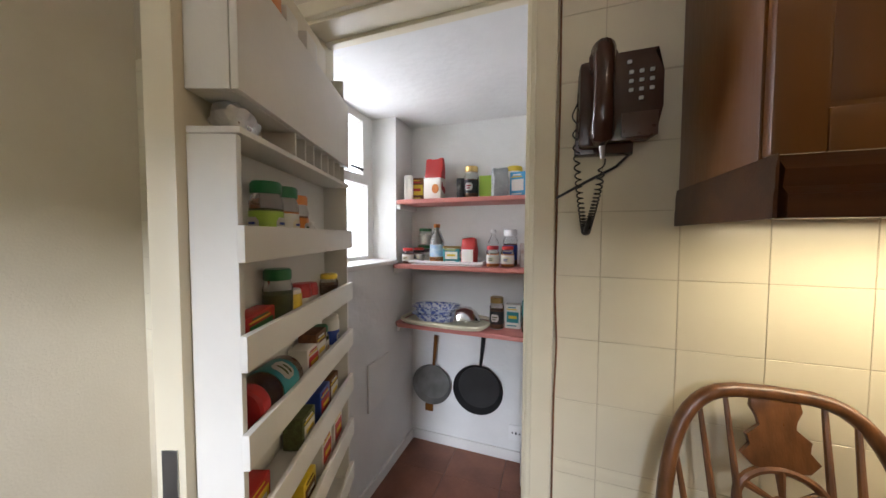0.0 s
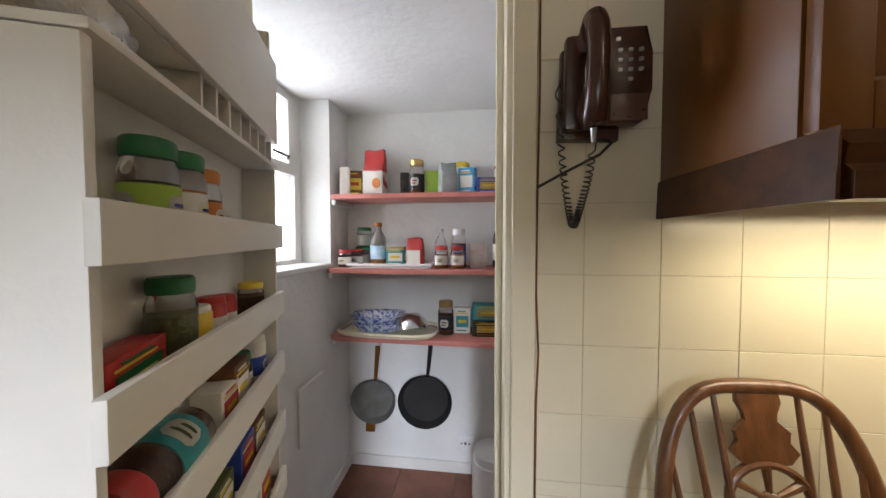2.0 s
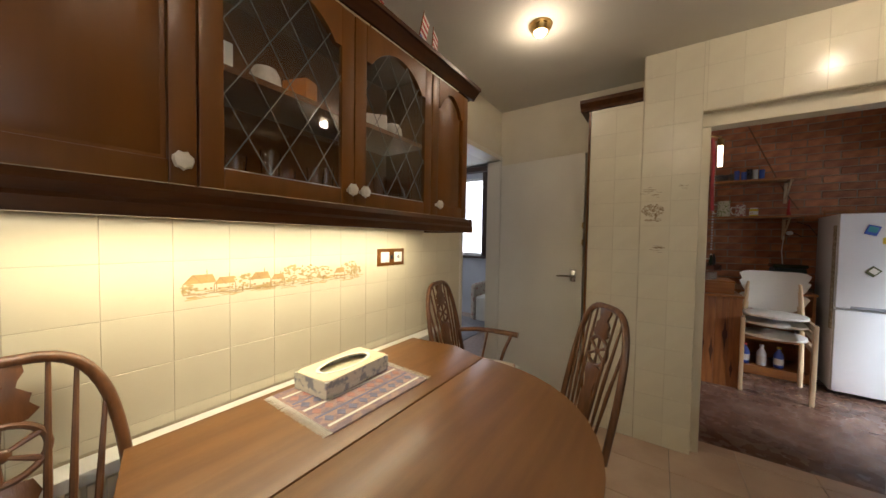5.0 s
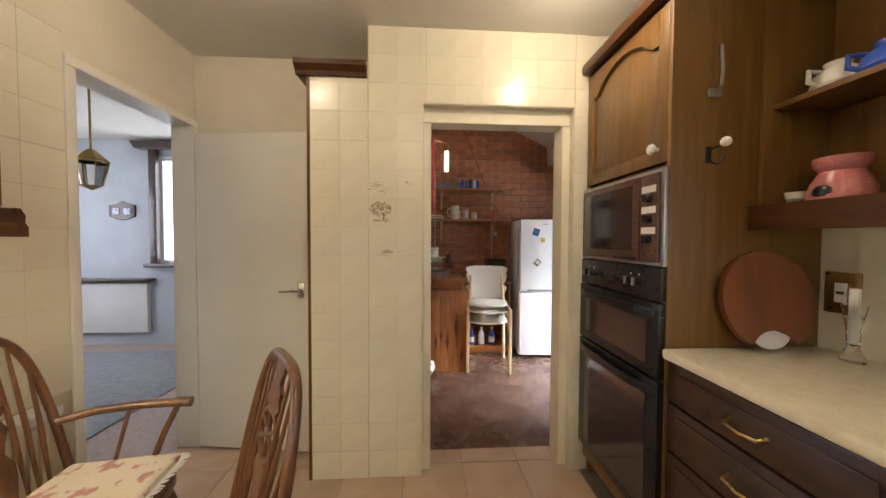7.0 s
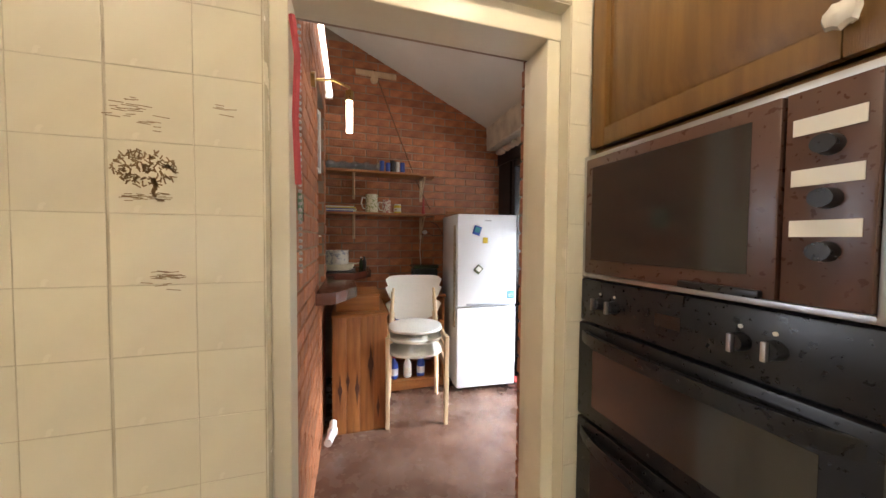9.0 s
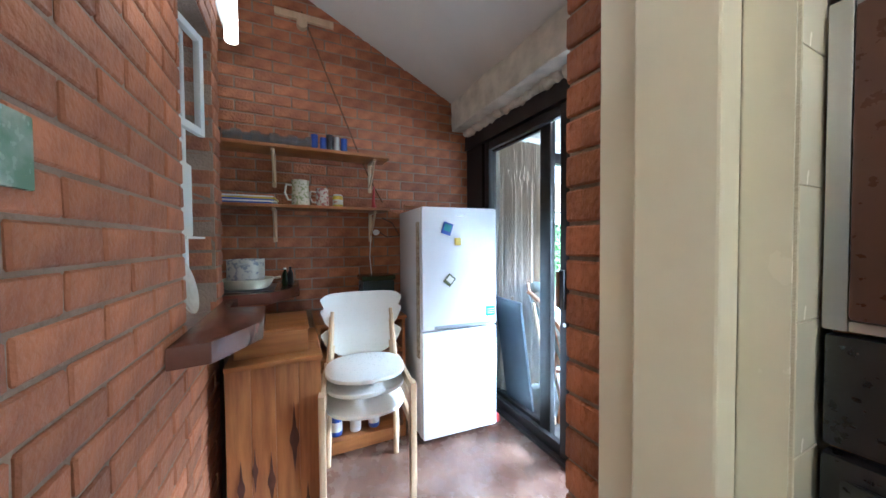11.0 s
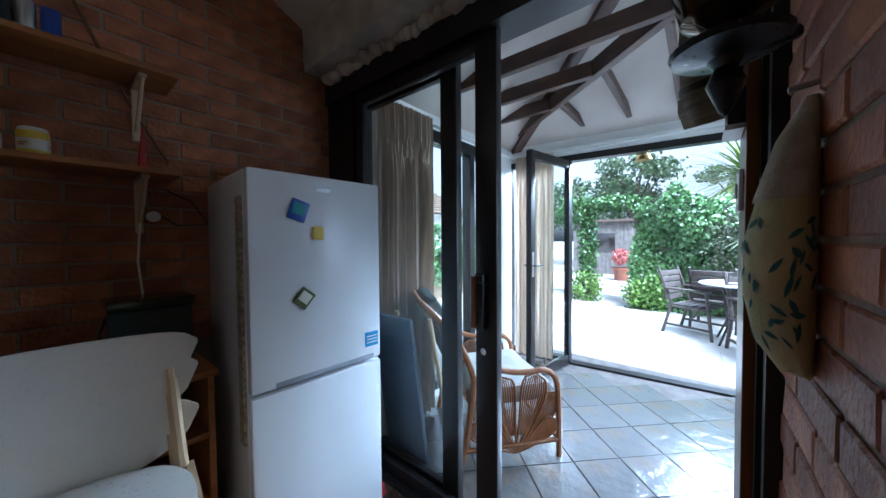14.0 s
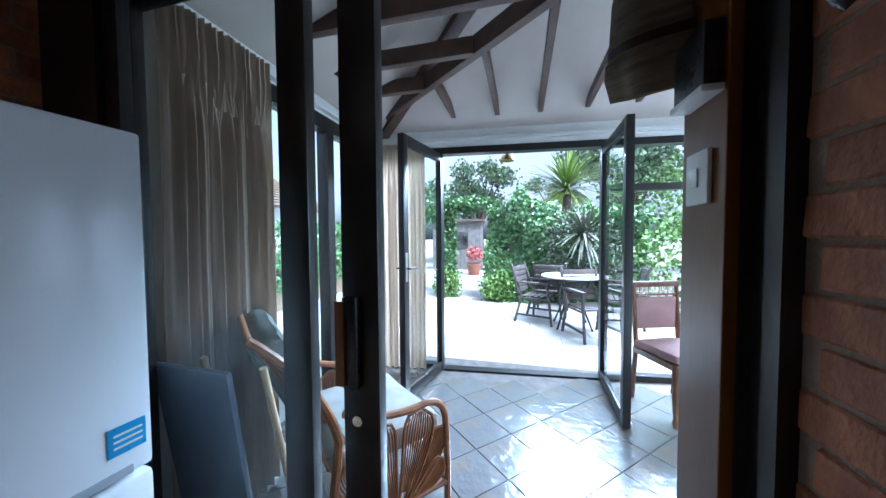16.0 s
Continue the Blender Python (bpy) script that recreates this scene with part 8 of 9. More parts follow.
def leaf_mesh(name, pts, size, material, seed, flat=None):
    """Many folded leaves, one quad pair each, round the given places."""
    rng = np.random.default_rng(seed)
    n = len(pts)
    ax = rng.normal(size=(n, 3))
    ax[:, 2] -= 0.3
    if flat is not None:
        ax = ax * 0.8
        ax -= flat * (ax @ flat)[:, None] * 0.5
    ax /= np.linalg.norm(ax, axis=1)[:, None]
    b = rng.normal(size=(n, 3))
    if flat is not None:
        b = np.cross(ax, flat[None, :] + 0.5 * rng.normal(size=(n, 3)))
    b -= ax * (b * ax).sum(1)[:, None]
    b /= np.linalg.norm(b, axis=1)[:, None] + 1e-6
    s = size * rng.uniform(0.6, 1.3, n)[:, None]
    nn = np.cross(ax, b)
    v = np.stack([pts, pts + ax * s * 0.5 + b * s * 0.40 + nn * s * 0.1, pts + ax * s, pts + ax * s * 0.5 - b * s * 0.42 + nn * s * 0.1], 1).reshape(-1, 3)
    i = np.arange(n)[:, None] * 4
    f = np.concatenate([i + np.array([[0, 1, 2]]), i + np.array([[0, 2, 3]])], 0)
    me = bpy.data.meshes.new(name)
    me.from_pydata(v.tolist(), [], f.tolist())
    me.materials.append(M[material])
    return me
rng = np.random.default_rng(5)
def blob(c, r, n, shell=0.55):
    d = rng.normal(size=(n, 3))
    d /= np.linalg.norm(d, axis=1)[:, None]
    k = (shell + (1 - shell) * rng.random(n))[:, None]
    lump = 1 + 0.25 * np.sin(d[:, :1] * 5 + c[0]) * np.cos(d[:, 1:2] * 4 + c[1])
    return np.array(c) + d * np.array(r) * k * lump
# ivy covered hedge wall
HA, HB = np.array((4.42, -7.95)), np.array((1.6, -7.35))
def hedge_points(a, b, n, top, bottom, thick):
    u = rng.random(n)
    p = a[None, :] + (b - a)[None, :] * u[:, None]
    h = top(u)
    z = bottom + (h - bottom) * rng.random(n) ** 0.9
    nrm = np.array((-(b - a)[1], (b - a)[0]))
    nrm = nrm / np.linalg.norm(nrm)
    if nrm[1] < 0:
        nrm = -nrm
    bulge = 0.12 * np.sin(u * 9 + z * 3) + 0.08 * np.sin(u * 23 - z * 5)
    p = p + nrm[None, :] * (thick * (0.3 + 0.5 * rng.random(n)) + bulge)[:, None]
    return np.column_stack([p, z]), np.array((nrm[0], nrm[1], 0.25))
def hedge_top(u):
    return 1.80 + 0.36 * np.exp(-((u - 0.27) / 0.14) ** 2) + 0.08 * np.sin(u * 31) + 0.05 * np.sin(u * 57)
t = thing("ivy_hedge", "thick glossy ivy covering a garden wall", "hedge")
pts, fl = hedge_points(HA, HB, 15000, hedge_top, 0.0, 0.35)
ob = new("ivy_leaves", leaf_mesh("ivy_leaves", pts, 0.075, "ivy", 11, fl)); ob.parent = t; tagged(ob, kind="stuff")
bm = bmn(); box(bm, (0, -0.25, 0), (float(np.linalg.norm(HB - HA)), 0.05, 1.70), 0.05, m=pose(HB[0], HB[1], -0.04, 0, 0, math.degrees(math.atan2(HA[1] - HB[1], HA[0] - HB[0])))); part("core", bm, "bark", t, "dark stems inside the ivy")
pts = np.concatenate([blob((2.9, -7.2, 1.1), (0.45, 0.25, 0.85), 1800), blob((2.4, -7.05, 0.9), (0.4, 0.3, 0.7), 1200)])
ob = new("grey_shrub", leaf_mesh("grey_shrub", pts, 0.045, "greyleaf", 12)); tagged(ob, "twiggy grey-green shrub against the ivy hedge", "shrub", kind="stuff")
pts = np.concatenate([blob((4.2, -7.55, 0.25), (0.4, 0.25, 0.35), 900), blob((5.35, -7.9, 0.25), (0.35, 0.3, 0.4), 900), blob((1.2, -6.6, 0.9), (0.9, 0.5, 1.0), 2600), blob((0.6, -7.5, 1.9), (1.2, 0.6, 0.9), 2200)])
ob = new("low_shrubs", leaf_mesh("low_shrubs", pts, 0.07, "lightleaf", 13)); tagged(ob, "light green low shrubs at the edge of the patio", "shrub", kind="stuff")
# ivy arch beside the hedge
t = thing("garden_arch", "ivy covered garden arch over the path", "arch")
bm = bmn(); box(bm, (5.30, -8.12, -0.04), (5.40, -8.02, 2.0), 0.01); part("post", bm, "bark", t)
bm = bmn(); box(bm, (4.3, -8.12, 1.92), (5.6, -8.02, 2.02), 0.01); part("crossbar", bm, "bark", t)
pts = np.concatenate([blob((5.35, -8.05, 1.1), (0.2, 0.2, 1.0), 1500), blob((4.9, -8.05, 2.02), (0.75, 0.25, 0.16), 1600), blob((5.6, -8.1, 1.9), (0.5, 0.3, 0.4), 1000)])
ob = new("arch_leaves", leaf_mesh("arch_leaves", pts, 0.07, "ivy", 14)); ob.parent = t; tagged(ob, kind="stuff")
# far shed, flowers and tub
t = thing("garden_shed", "weathered grey timber shed with a teal door beyond the path", "shed", pose(6.3, -13.6, -0.1, 0, 0, 4))
SHED = mat("weathered_grey_boards", (0.16, 0.15, 0.14), (0.10, 0.095, 0.09), 0.8, 6)
for i in range(14):
    bm = bmn(); box(bm, (-1.0 + i * 0.143, -1.0, 0), (-0.862 + i * 0.143, 0.0, 2.0), 0.004); part("board", bm, SHED, t)
bm = bmn(); box(bm, (-1.1, -1.1, 2.0), (1.1, 0.15, 2.1), 0.02); part("roof", bm, "bark", t)
bm = bmn(); box(bm, (0.28, 0.001, 0.05), (0.66, 0.03, 1.85), 0.005); part("door", bm, mat("teal_door_paint", (0.14, 0.32, 0.36), (0.10, 0.24, 0.28), 0.6, 6), t)
bm = bmn(); box(bm, (-0.45, 0.001, 0.9), (0.15, 0.02, 1.6), 0.005); part("window", bm, "oven_glass", t)
ob = new("flower_shrub", leaf_mesh("flower_shrub", blob((5.35, -11.9, 0.72), (0.27, 0.25, 0.24), 700), 0.07, "pinkceramic", 15)); tagged(ob, "round pink flowering shrub in a pot", "shrub", kind="stuff")
vase("terracotta_pot", "terracotta plant pot on the garden path", "plant pot", [(0.18, 0), (0.25, 0.35), (0.27, 0.36), (0.27, 0.42), (0.24, 0.42), (0.22, 0.37), (0, 0.36)], "terracotta", 5.35, -11.9, -0.035)
# cabbage palm behind the hedge
t = thing("cabbage_palm", "cabbage palm with a spiky crown of sword leaves", "palm", pose(2.73, -8.9, -0.1))
bm = bmn(); tube(bm, [(0, 0, 0), (0.05, 0, 1.0), (0.0, 0.05, 2.35)], lambda u: 0.13 - 0.04 * u, 10); part("trunk", bm, "bark", t)
for c, n, L, mtl in (((0, 0, 2.5), 260, 1.45, "palmleaf"), ((-0.074, 1.650, 1.45), 100, 0.8, "greyleaf")):
    bm = bmn()
    for i in range(n):
        a = random.random() * 2 * math.pi
        e = math.radians(random.uniform(-35, 80))
        d = Vector((math.cos(a) * math.cos(e), math.sin(a) * math.cos(e), math.sin(e)))
        s = d.cross(Vector((0, 0, 1))).normalized() * 0.022
        p0, l = Vector(c), L * random.uniform(0.7, 1.1)
        pp = [p0 + d * l * u - Vector((0, 0, 0.30 * u * u * l)) for u in (0, 0.35, 0.7, 1.0)]
        ws = (0.6, 1.0, 0.7, 0.03)
        prev = None
        for p, w in zip(pp, ws):
            cur = (bm.verts.new(p - s * w), bm.verts.new(p + s * w))
            if prev:
                bm.faces.new((prev[0], prev[1], cur[1], cur[0]))
            prev = cur
    tagged(part("sword_leaves", bm, mtl, t), kind="stuff")
# trees behind
def tree(x, y, h, r, n, seed, label):
    t = thing("garden_tree", label, "tree", pose(x, y, -0.15), group="background trees")
    random.seed(seed)
    bm = bmn(); tube(bm, [(0, 0, 0), (0.1, 0.05, h * 0.35), (0.0, 0.1, h * 0.6)], lambda u: 0.16 - 0.08 * u, 8)
    cs = []
    for i in range(9):
        a = i * 2.4
        q = Vector((math.cos(a) * r * random.uniform(0.3, 0.85), math.sin(a) * r * random.uniform(0.3, 0.8), h * random.uniform(0.5, 0.95)))
        tube(bm, [(0.05, 0.05, h * 0.4), q * 0.6 + Vector((0, 0, h * 0.22)), q], lambda u: 0.06 - 0.045 * u, 6)
        cs.append(q)
    part("trunk", bm, "bark", t)
    pts = np.concatenate([blob(tuple(q), (r * 0.42, r * 0.42, r * 0.30), n // 9, 0.35) for q in cs])
    ob = new("crown", leaf_mesh("crown", pts, 0.17, "leaf", seed)); ob.parent = t; tagged(ob, kind="stuff")
tree(5.6, -16.5, 5.0, 1.7, 3000, 21, "tall loose-leaved tree behind the garden")
tree(1.9, -20.0, 4.6, 1.5, 2600, 22, "grey-green tree beyond the palm")
tree(-0.5, -15.0, 5.2, 2.4, 5600, 23, "broad dark tree beyond the hedge")
tree(8.2, -19.0, 4.6, 2.2, 4500, 24, "dense green tree at the end of the garden")
tree(-4.5, -13.0, 5.0, 2.6, 4500, 25, "broad tree at the side of the garden")
# boundary wall with ivy and the neighbour's roof beyond the tall window
t = thing("ivy_boundary_wall", "low brick boundary wall covered with ivy", "wall")
bm = bmn(); box(bm, (8.0, -11.0, -0.1), (8.2, -1.0, 1.0), 0.02); part("wall", bm, "mortar", t)
n = 9000
pp = np.column_stack([7.95 - 0.25 * rng.random(n), -11 + 10 * rng.random(n), 0.35 + 1.25 * rng.random(n) ** 0.9])
ob = new("ivy_leaves", leaf_mesh("ivy_leaves", pp, 0.09, "ivy", 31, np.array((-1.0, 0, 0.2)))); ob.parent = t; tagged(ob, kind="stuff")
t = thing("neighbour_house", "neighbouring house with a grey tiled roof and white wall", "house", pose(11.5, -6.0, -0.1))
bm = bmn(); box(bm, (0, -6, 0), (6, 5, 2.5)); part("wall", bm, "pwall", t)
bm = bmn(); prism(bm, [(-0.4, 2.4), (6.4, 2.4), (3.0, 4.2)], -6.3, 5.3, XZ); part("roof", bm, mat("grey_roof_tile", (0.20, 0.20, 0.21), (0.13, 0.13, 0.14), 0.8, 8, 0.5, 30), t)
bm = bmn()
for i in range(14):
    rod(bm, (-0.4 + i * 0.24, -6.3, 2.44 + i * 0.127), (-0.4 + i * 0.24, 5.3, 2.44 + i * 0.127), 0.035, seg=6)
tagged(part("tile_course", bm, M["mortar"], t), kind="stuff")
for y in (-3.5, 0.5, 3.0):
    bm = bmn(); box(bm, (-0.02, y, 0.9), (0.02, y + 1.1, 2.0), 0.01); part("window", bm, "oven_glass", t)
# patio furniture
M["grey_teak"] = mat("weathered_brown_wood", (0.075, 0.058, 0.052), (0.045, 0.036, 0.033), 0.65, 6, 0.2, 60, stretch=(1, 4, 4))
t = thing("patio_table", "round pale grey patio table on dark legs", "table", pose(3.02, -5.98, -0.034))
bm = bmn(); lathe(bm, [(0.0, 0.735), (0.43, 0.735), (0.44, 0.745), (0.43, 0.757), (0.0, 0.757)], seg=36); part("tabletop", bm, mat("pale_grey_top", (0.36, 0.39, 0.39), (0.3, 0.33, 0.33), 0.4), t)
for i in range(4):
    a = math.pi / 4 + i * math.pi / 2
    bm = bmn(); tube(bm, [(0.30 * math.cos(a), 0.30 * math.sin(a), 0.735), (0.14 * math.cos(a), 0.14 * math.sin(a), 0.4), (0.33 * math.cos(a), 0.33 * math.sin(a), 0.0)], 0.014); part("leg", bm, "black", t)
def patio_chair(m, label):
    t = thing("patio_chair", label, "chair", m, group="chairs round the patio table")
    for i in range(5):
        bm = bmn(); box(bm, (-0.23, -0.22 + i * 0.088, 0.40), (0.23, -0.15 + i * 0.088, 0.42), 0.003); part("seat_slat", bm, "grey_teak", t)
        bm = bmn(); box(bm, (-0.23, -0.012, 0.46 + i * 0.085), (0.23, 0.012, 0.53 + i * 0.085), 0.003, m=Matrix.Translation((0, 0.20, 0)) @ Matrix.Rotation(-0.16, 4, "X")); part("back_slat", bm, "grey_teak", t)
    for sx in (-1, 1):
        bm = bmn(); tube(bm, [(sx * 0.25, -0.27, 0), (sx * 0.25, -0.20, 0.62)], 0.02, 6); part("front_leg", bm, "grey_teak", t)
        bm = bmn(); tube(bm, [(sx * 0.25, 0.30, 0), (sx * 0.25, 0.19, 0.42), (sx * 0.25, 0.36, 0.90)], 0.02, 6); part("back_leg", bm, "grey_teak", t)
        bm = bmn(); box(bm, (sx * 0.25 - 0.03, -0.25, 0.615), (sx * 0.25 + 0.03, 0.28, 0.64), 0.004); part("armrest", bm, "grey_teak", t)
        bm = bmn(); box(bm, (sx * 0.25 - 0.012, -0.25, 0.375), (sx * 0.25 + 0.012, 0.25, 0.40), 0.003); part("rail", bm, "grey_teak", t)
        bm = bmn(); box(bm, (sx * 0.25 - 0.012, -0.26, 0.12), (sx * 0.25 + 0.012, 0.28, 0.15), 0.003); part("foot_rail", bm, "grey_teak", t)
    return t
pc = patio_chair(pose(2.85, -5.50, -0.034, 0, 0, 200), "weathered slatted wooden patio chair at the round table")
copy_thing(pc, pose(3.47, -6.2, -0.034, 0, 0, -112))
copy_thing(pc, pose(3.25, -6.75, -0.034, 0, 0, -10))
copy_thing(pc, pose(2.35, -6.2, -0.034, 0, 0, 80))
# small lamp under the door head
t = thing("outside_lamp", "small dark lamp hanging over the garden doorway", "lamp", GM @ Matrix.Translation((-0.62, -0.16, 2.05)))
bm = bmn(); lathe(bm, [(0.07, -0.03), (0.05, 0.02), (0.0, 0.03)]); part("shade", bm, "brass", t)
bm = bmn(); rod(bm, (0, 0, 0.02), (0, 0.12, 0.06), 0.01); part("arm", bm, "black", t)

# ---- living room glimpses ----
t = thing("pendant_lantern", "brass and glass lantern hanging in the living room", "lantern", pose(3.30, 1.98, 1.72))
bm = bmn(); rod(bm, (0, 0, 0.13), (0, 0, 0.68), 0.006); lathe(bm, [(0.02, 0.13), (0.05, 0.10), (0.085, 0.06), (0.08, 0.05), (0.0, 0.05)], seg=6); part("cap", bm, "brass", t)
bm = bmn(); lathe(bm, [(0.05, -0.09), (0.078, 0.05)], seg=6); part("glass", bm, "pane", t)
for i in range(6):
    a = i * math.pi / 3
    bm = bmn(); rod(bm, (0.05 * math.cos(a), 0.05 * math.sin(a), -0.09), (0.079 * math.cos(a), 0.079 * math.sin(a), 0.05), 0.004); part("bar", bm, "brass", t)
bm = bmn(); lathe(bm, [(0.0, -0.12), (0.02, -0.11), (0.052, -0.09), (0.0, -0.088)], seg=6); part("base", bm, "brass", t)
t = thing("window_surround", "dark carved wooden surround of the living room window", "window surround", pose(5.297, 2.88, 1.0))
for y0, y1 in ((-0.42, -0.325), (0.30, 0.385)):
    bm = bmn(); box(bm, (-0.05, y0, 0.0), (0.0, y1, 1.38), 0.008)
    for k in range(6):
        rod(bm, (-0.052, (y0 + y1) / 2, 0.12 + k * 0.21), (-0.04, (y0 + y1) / 2, 0.12 + k * 0.21), 0.03, seg=10)
    part("side", bm, "darkwood", t)
bm = bmn(); prism(bm, [(-0.50, 1.381), (0.50, 1.381), (0.56, 1.47), (-0.56, 1.47)], -0.10, 0.0, Matrix(((0, 0, 1, 0), (1, 0, 0, 0), (0, 1, 0, 0), (0, 0, 0, 1))), bev=0.008); part("cornice", bm, "darkwood", t)
bm = bmn(); box(bm, (-0.08, -0.44, -0.045), (0.0, 0.44, -0.001), 0.006); part("sill", bm, "darkwood", t)
t = thing("living_radiator", "white panel radiator under a dark shelf", "radiator", pose(5.297, 3.80, 0, 0, 0, -90))
bm = bmn(); box(bm, (-0.85, -0.06, 0.16), (0.50, 0.0, 0.76), 0.008); part("panel", bm, "white", t)
bm = bmn(); box(bm, (-0.76, -0.14, 0.79), (0.56, -0.001, 0.82), 0.004); part("shelf", bm, "darkwood", t)
PL = [(-0.24, 0.12), (-0.12, 0.15), (0, 0.20), (0.12, 0.15), (0.24, 0.12), (0.24, -0.10), (0.12, -0.15), (0, -0.18), (-0.12, -0.15), (-0.24, -0.10)]
bm = bmn(); prism(bm, PL, -0.03, 0, pose(5.298, 3.603, 1.635, 0, 0, -90) @ Matrix.Scale(0.62, 4) @ XZ, bev=0.006)
t = solo("wall_plaque", bm, "darkwood", "shield-shaped dark wooden wall plaque with two small pictures", "plaque")
for dx in (-0.10, 0.11):
    bm = bmn(); box(bm, (5.272, 3.603 + dx * 0.62 - 0.038, 1.595), (5.278, 3.603 + dx * 0.62 + 0.038, 1.672), 0.002); part("picture", bm, "willow", t, "small pale framed picture")
bm = bmn(); box(bm, (3.0, 2.1, 0.001), (5.0, 4.3, 0.014), 0.004); solo("living_rug", bm, mat("grey_blue_rug", (0.30, 0.30, 0.31), (0.24, 0.24, 0.26), 0.95, 20, 0.4, 300), "grey-blue rug on the living room carpet", "rug")
t = thing("floral_armchair", "pale floral armchair on the living room carpet", "armchair", pose(4.86, 1.92, 0.015, 0, 0, -90) @ Matrix.Diagonal((0.41, 0.9, 1.0, 1.0)))
for nm, lo, hi in (("seat", (-0.8, -0.4, 0.1), (0.8, 0.4, 0.45)), ("backrest", (-0.8, 0.25, 0.46), (0.8, 0.45, 0.85)), ("armrest", (-1.0, -0.4, 0.1), (-0.81, 0.45, 0.62)), ("armrest", (0.81, -0.4, 0.1), (1.0, 0.45, 0.62))):
    part(nm, soft(lo, hi, 0.06, 3), M["floral"] if nm != "seat" else "paper", t)
bm = bmn(); box(bm, (3.0, 4.85, 0.5), (5.0, 4.87, 2.6)); box(bm, (5.55, 2.2, 0.7), (5.57, 3.6, 2.6)); struct("backdrop_living_window", bm, "winsky", "bright overcast sky outside the living room window")
bm = bmn()
for lo, hi in (((3.2, 4.62, 0.8), (3.26, 4.68, 2.2)), ((4.74, 4.62, 0.8), (4.8, 4.68, 2.2)), ((3.97, 4.62, 0.86), (4.03, 4.68, 2.14)), ((3.26, 4.62, 0.8), (4.74, 4.68, 0.86)), ((3.26, 4.62, 2.14), (4.74, 4.68, 2.2)), ((5.33, 2.56, 1.0), (5.38, 2.60, 2.3)), ((5.33, 3.16, 1.0), (5.38, 3.20, 2.3)), ((5.33, 2.60, 1.0), (5.38, 3.16, 1.04)), ((5.33, 2.60, 2.26), (5.38, 3.16, 2.3))):
    box(bm, lo, hi, 0.004)
struct("window_living_frame", bm, "white", "white living room window frame")

# ---- pieces: tiles, bricks, flags ----
def piece_mesh(name, sx, sy, sz, bev, material):
    bm = bmn(); box(bm, (-sx / 2, -sy / 2, -sz / 2), (sx / 2, sy / 2, sz / 2), 0)
    if bev:
        bmesh.ops.bevel(bm, geom=[e for e in bm.edges], offset=bev, segments=1, affect="EDGES")
    me = finish(bm, name, material, False)
    return me
def put(name, me, parent, loc, scale=(1, 1, 1), rz=0.0):
    ob = bpy.data.objects.new(name, me)
    scene.collection.objects.link(ob)
    ob.location, ob.scale = loc, scale
    ob.rotation_euler = (0, 0, rz)
    ob.parent = parent
    return ob
TP = 0.1523
G = 0.0013
def tile_wall(parent, axis, at, n, a0, a1, z0, z1, ref_a, ref_z, skip=()):
    """Tiles on a wall; axis 'x' or 'y' runs along it; n is the side that they face."""
    k0, k1 = math.floor((a0 - ref_a) / TP), math.ceil((a1 - ref_a) / TP)
    r0, r1 = math.floor((z0 - ref_z) / TP), math.ceil((z1 - ref_z) / TP)
    for k in range(k0, k1):
        for r in range(r0, r1):
            lo, hi = max(a0, ref_a + k * TP), min(a1, ref_a + (k + 1) * TP)
            lz, hz = max(z0, ref_z + r * TP), min(z1, ref_z + (r + 1) * TP)
            if hi - lo < 0.012 or hz - lz < 0.012:
                continue
            w, h = hi - lo - G, hz - lz - G
            c, cz = (lo + hi) / 2, (lz + hz) / 2
            if any(s[0] <= c <= s[1] and s[2] <= cz <= s[3] for s in skip):
                continue
            off = n * (0.003 + 0.0002 * random.random())
            if axis == "x":
                put("tile", TILE_X, parent, (c, at + off, cz), (w / TP, 1, h / TP))
            else:
                put("tile", TILE_Y, parent, (at + off, c, cz), (1, w / TP, h / TP))
random.seed(4)
TILE_X = piece_mesh("tile", TP, 0.006, TP, 0.0007, "tile")
TILE_Y = piece_mesh("tile", 0.006, TP, TP, 0.0007, "tile")
RX, RZ = 0.287, 1.1905
# grout beds behind the tiles
for nm, lo, hi, par in (("grout_bed", (0.187, NY - 0.0019, 0.0), (2.559, NY + 0.0058, H - 0.001), w_north), ("grout_bed", (WX + 0.001, NY - 0.0019, 0), (-0.662, NY + 0.0058, H - 0.001), w_north),
                        ("grout_bed", (EX - 0.0019, -0.058, 0), (EX + 0.0058, 0.233, H - 0.001), w_east), ("grout_bed", (EX - 0.0019, 0.2335, 0), (EX + 0.0058, 0.534, 2.154), w_east),
                        ("grout_bed", (EX - 0.0019, -0.96, 0), (EX + 0.0058, -0.893, H - 0.001), w_east), ("grout_bed", (EX - 0.0019, -0.892, 2.034), (EX + 0.0058, -0.0585, H - 0.001), w_east)):
    bm = bmn(); box(bm, lo, hi); part(nm, bm, "grout", par, smooth=False)
tile_wall(w_north, "x", NY + 0.003, -1, 0.187, 2.559, 0.70, 1.34 + TP * 2, RX, RZ, skip=((0.87, 2.1, 1.40, 2.06),))
tile_wall(w_north, "x", NY + 0.003, -1, 0.187, 0.45, 1.34 + TP * 2, H, RX, RZ)
tile_wall(w_north, "x", NY + 0.003, -1, 2.13, 2.559, 1.34 + TP * 2, H, RX, RZ)
tile_wall(w_north, "x", NY + 0.003, -1, 0.187, 0.60, 0.2, 0.70, RX, RZ)
tile_wall(w_north, "x", NY + 0.003, -1, WX + 0.002, -0.664, 0.8, 2.0, RX, RZ)
EYR, EZR = 0.229, 1.3725
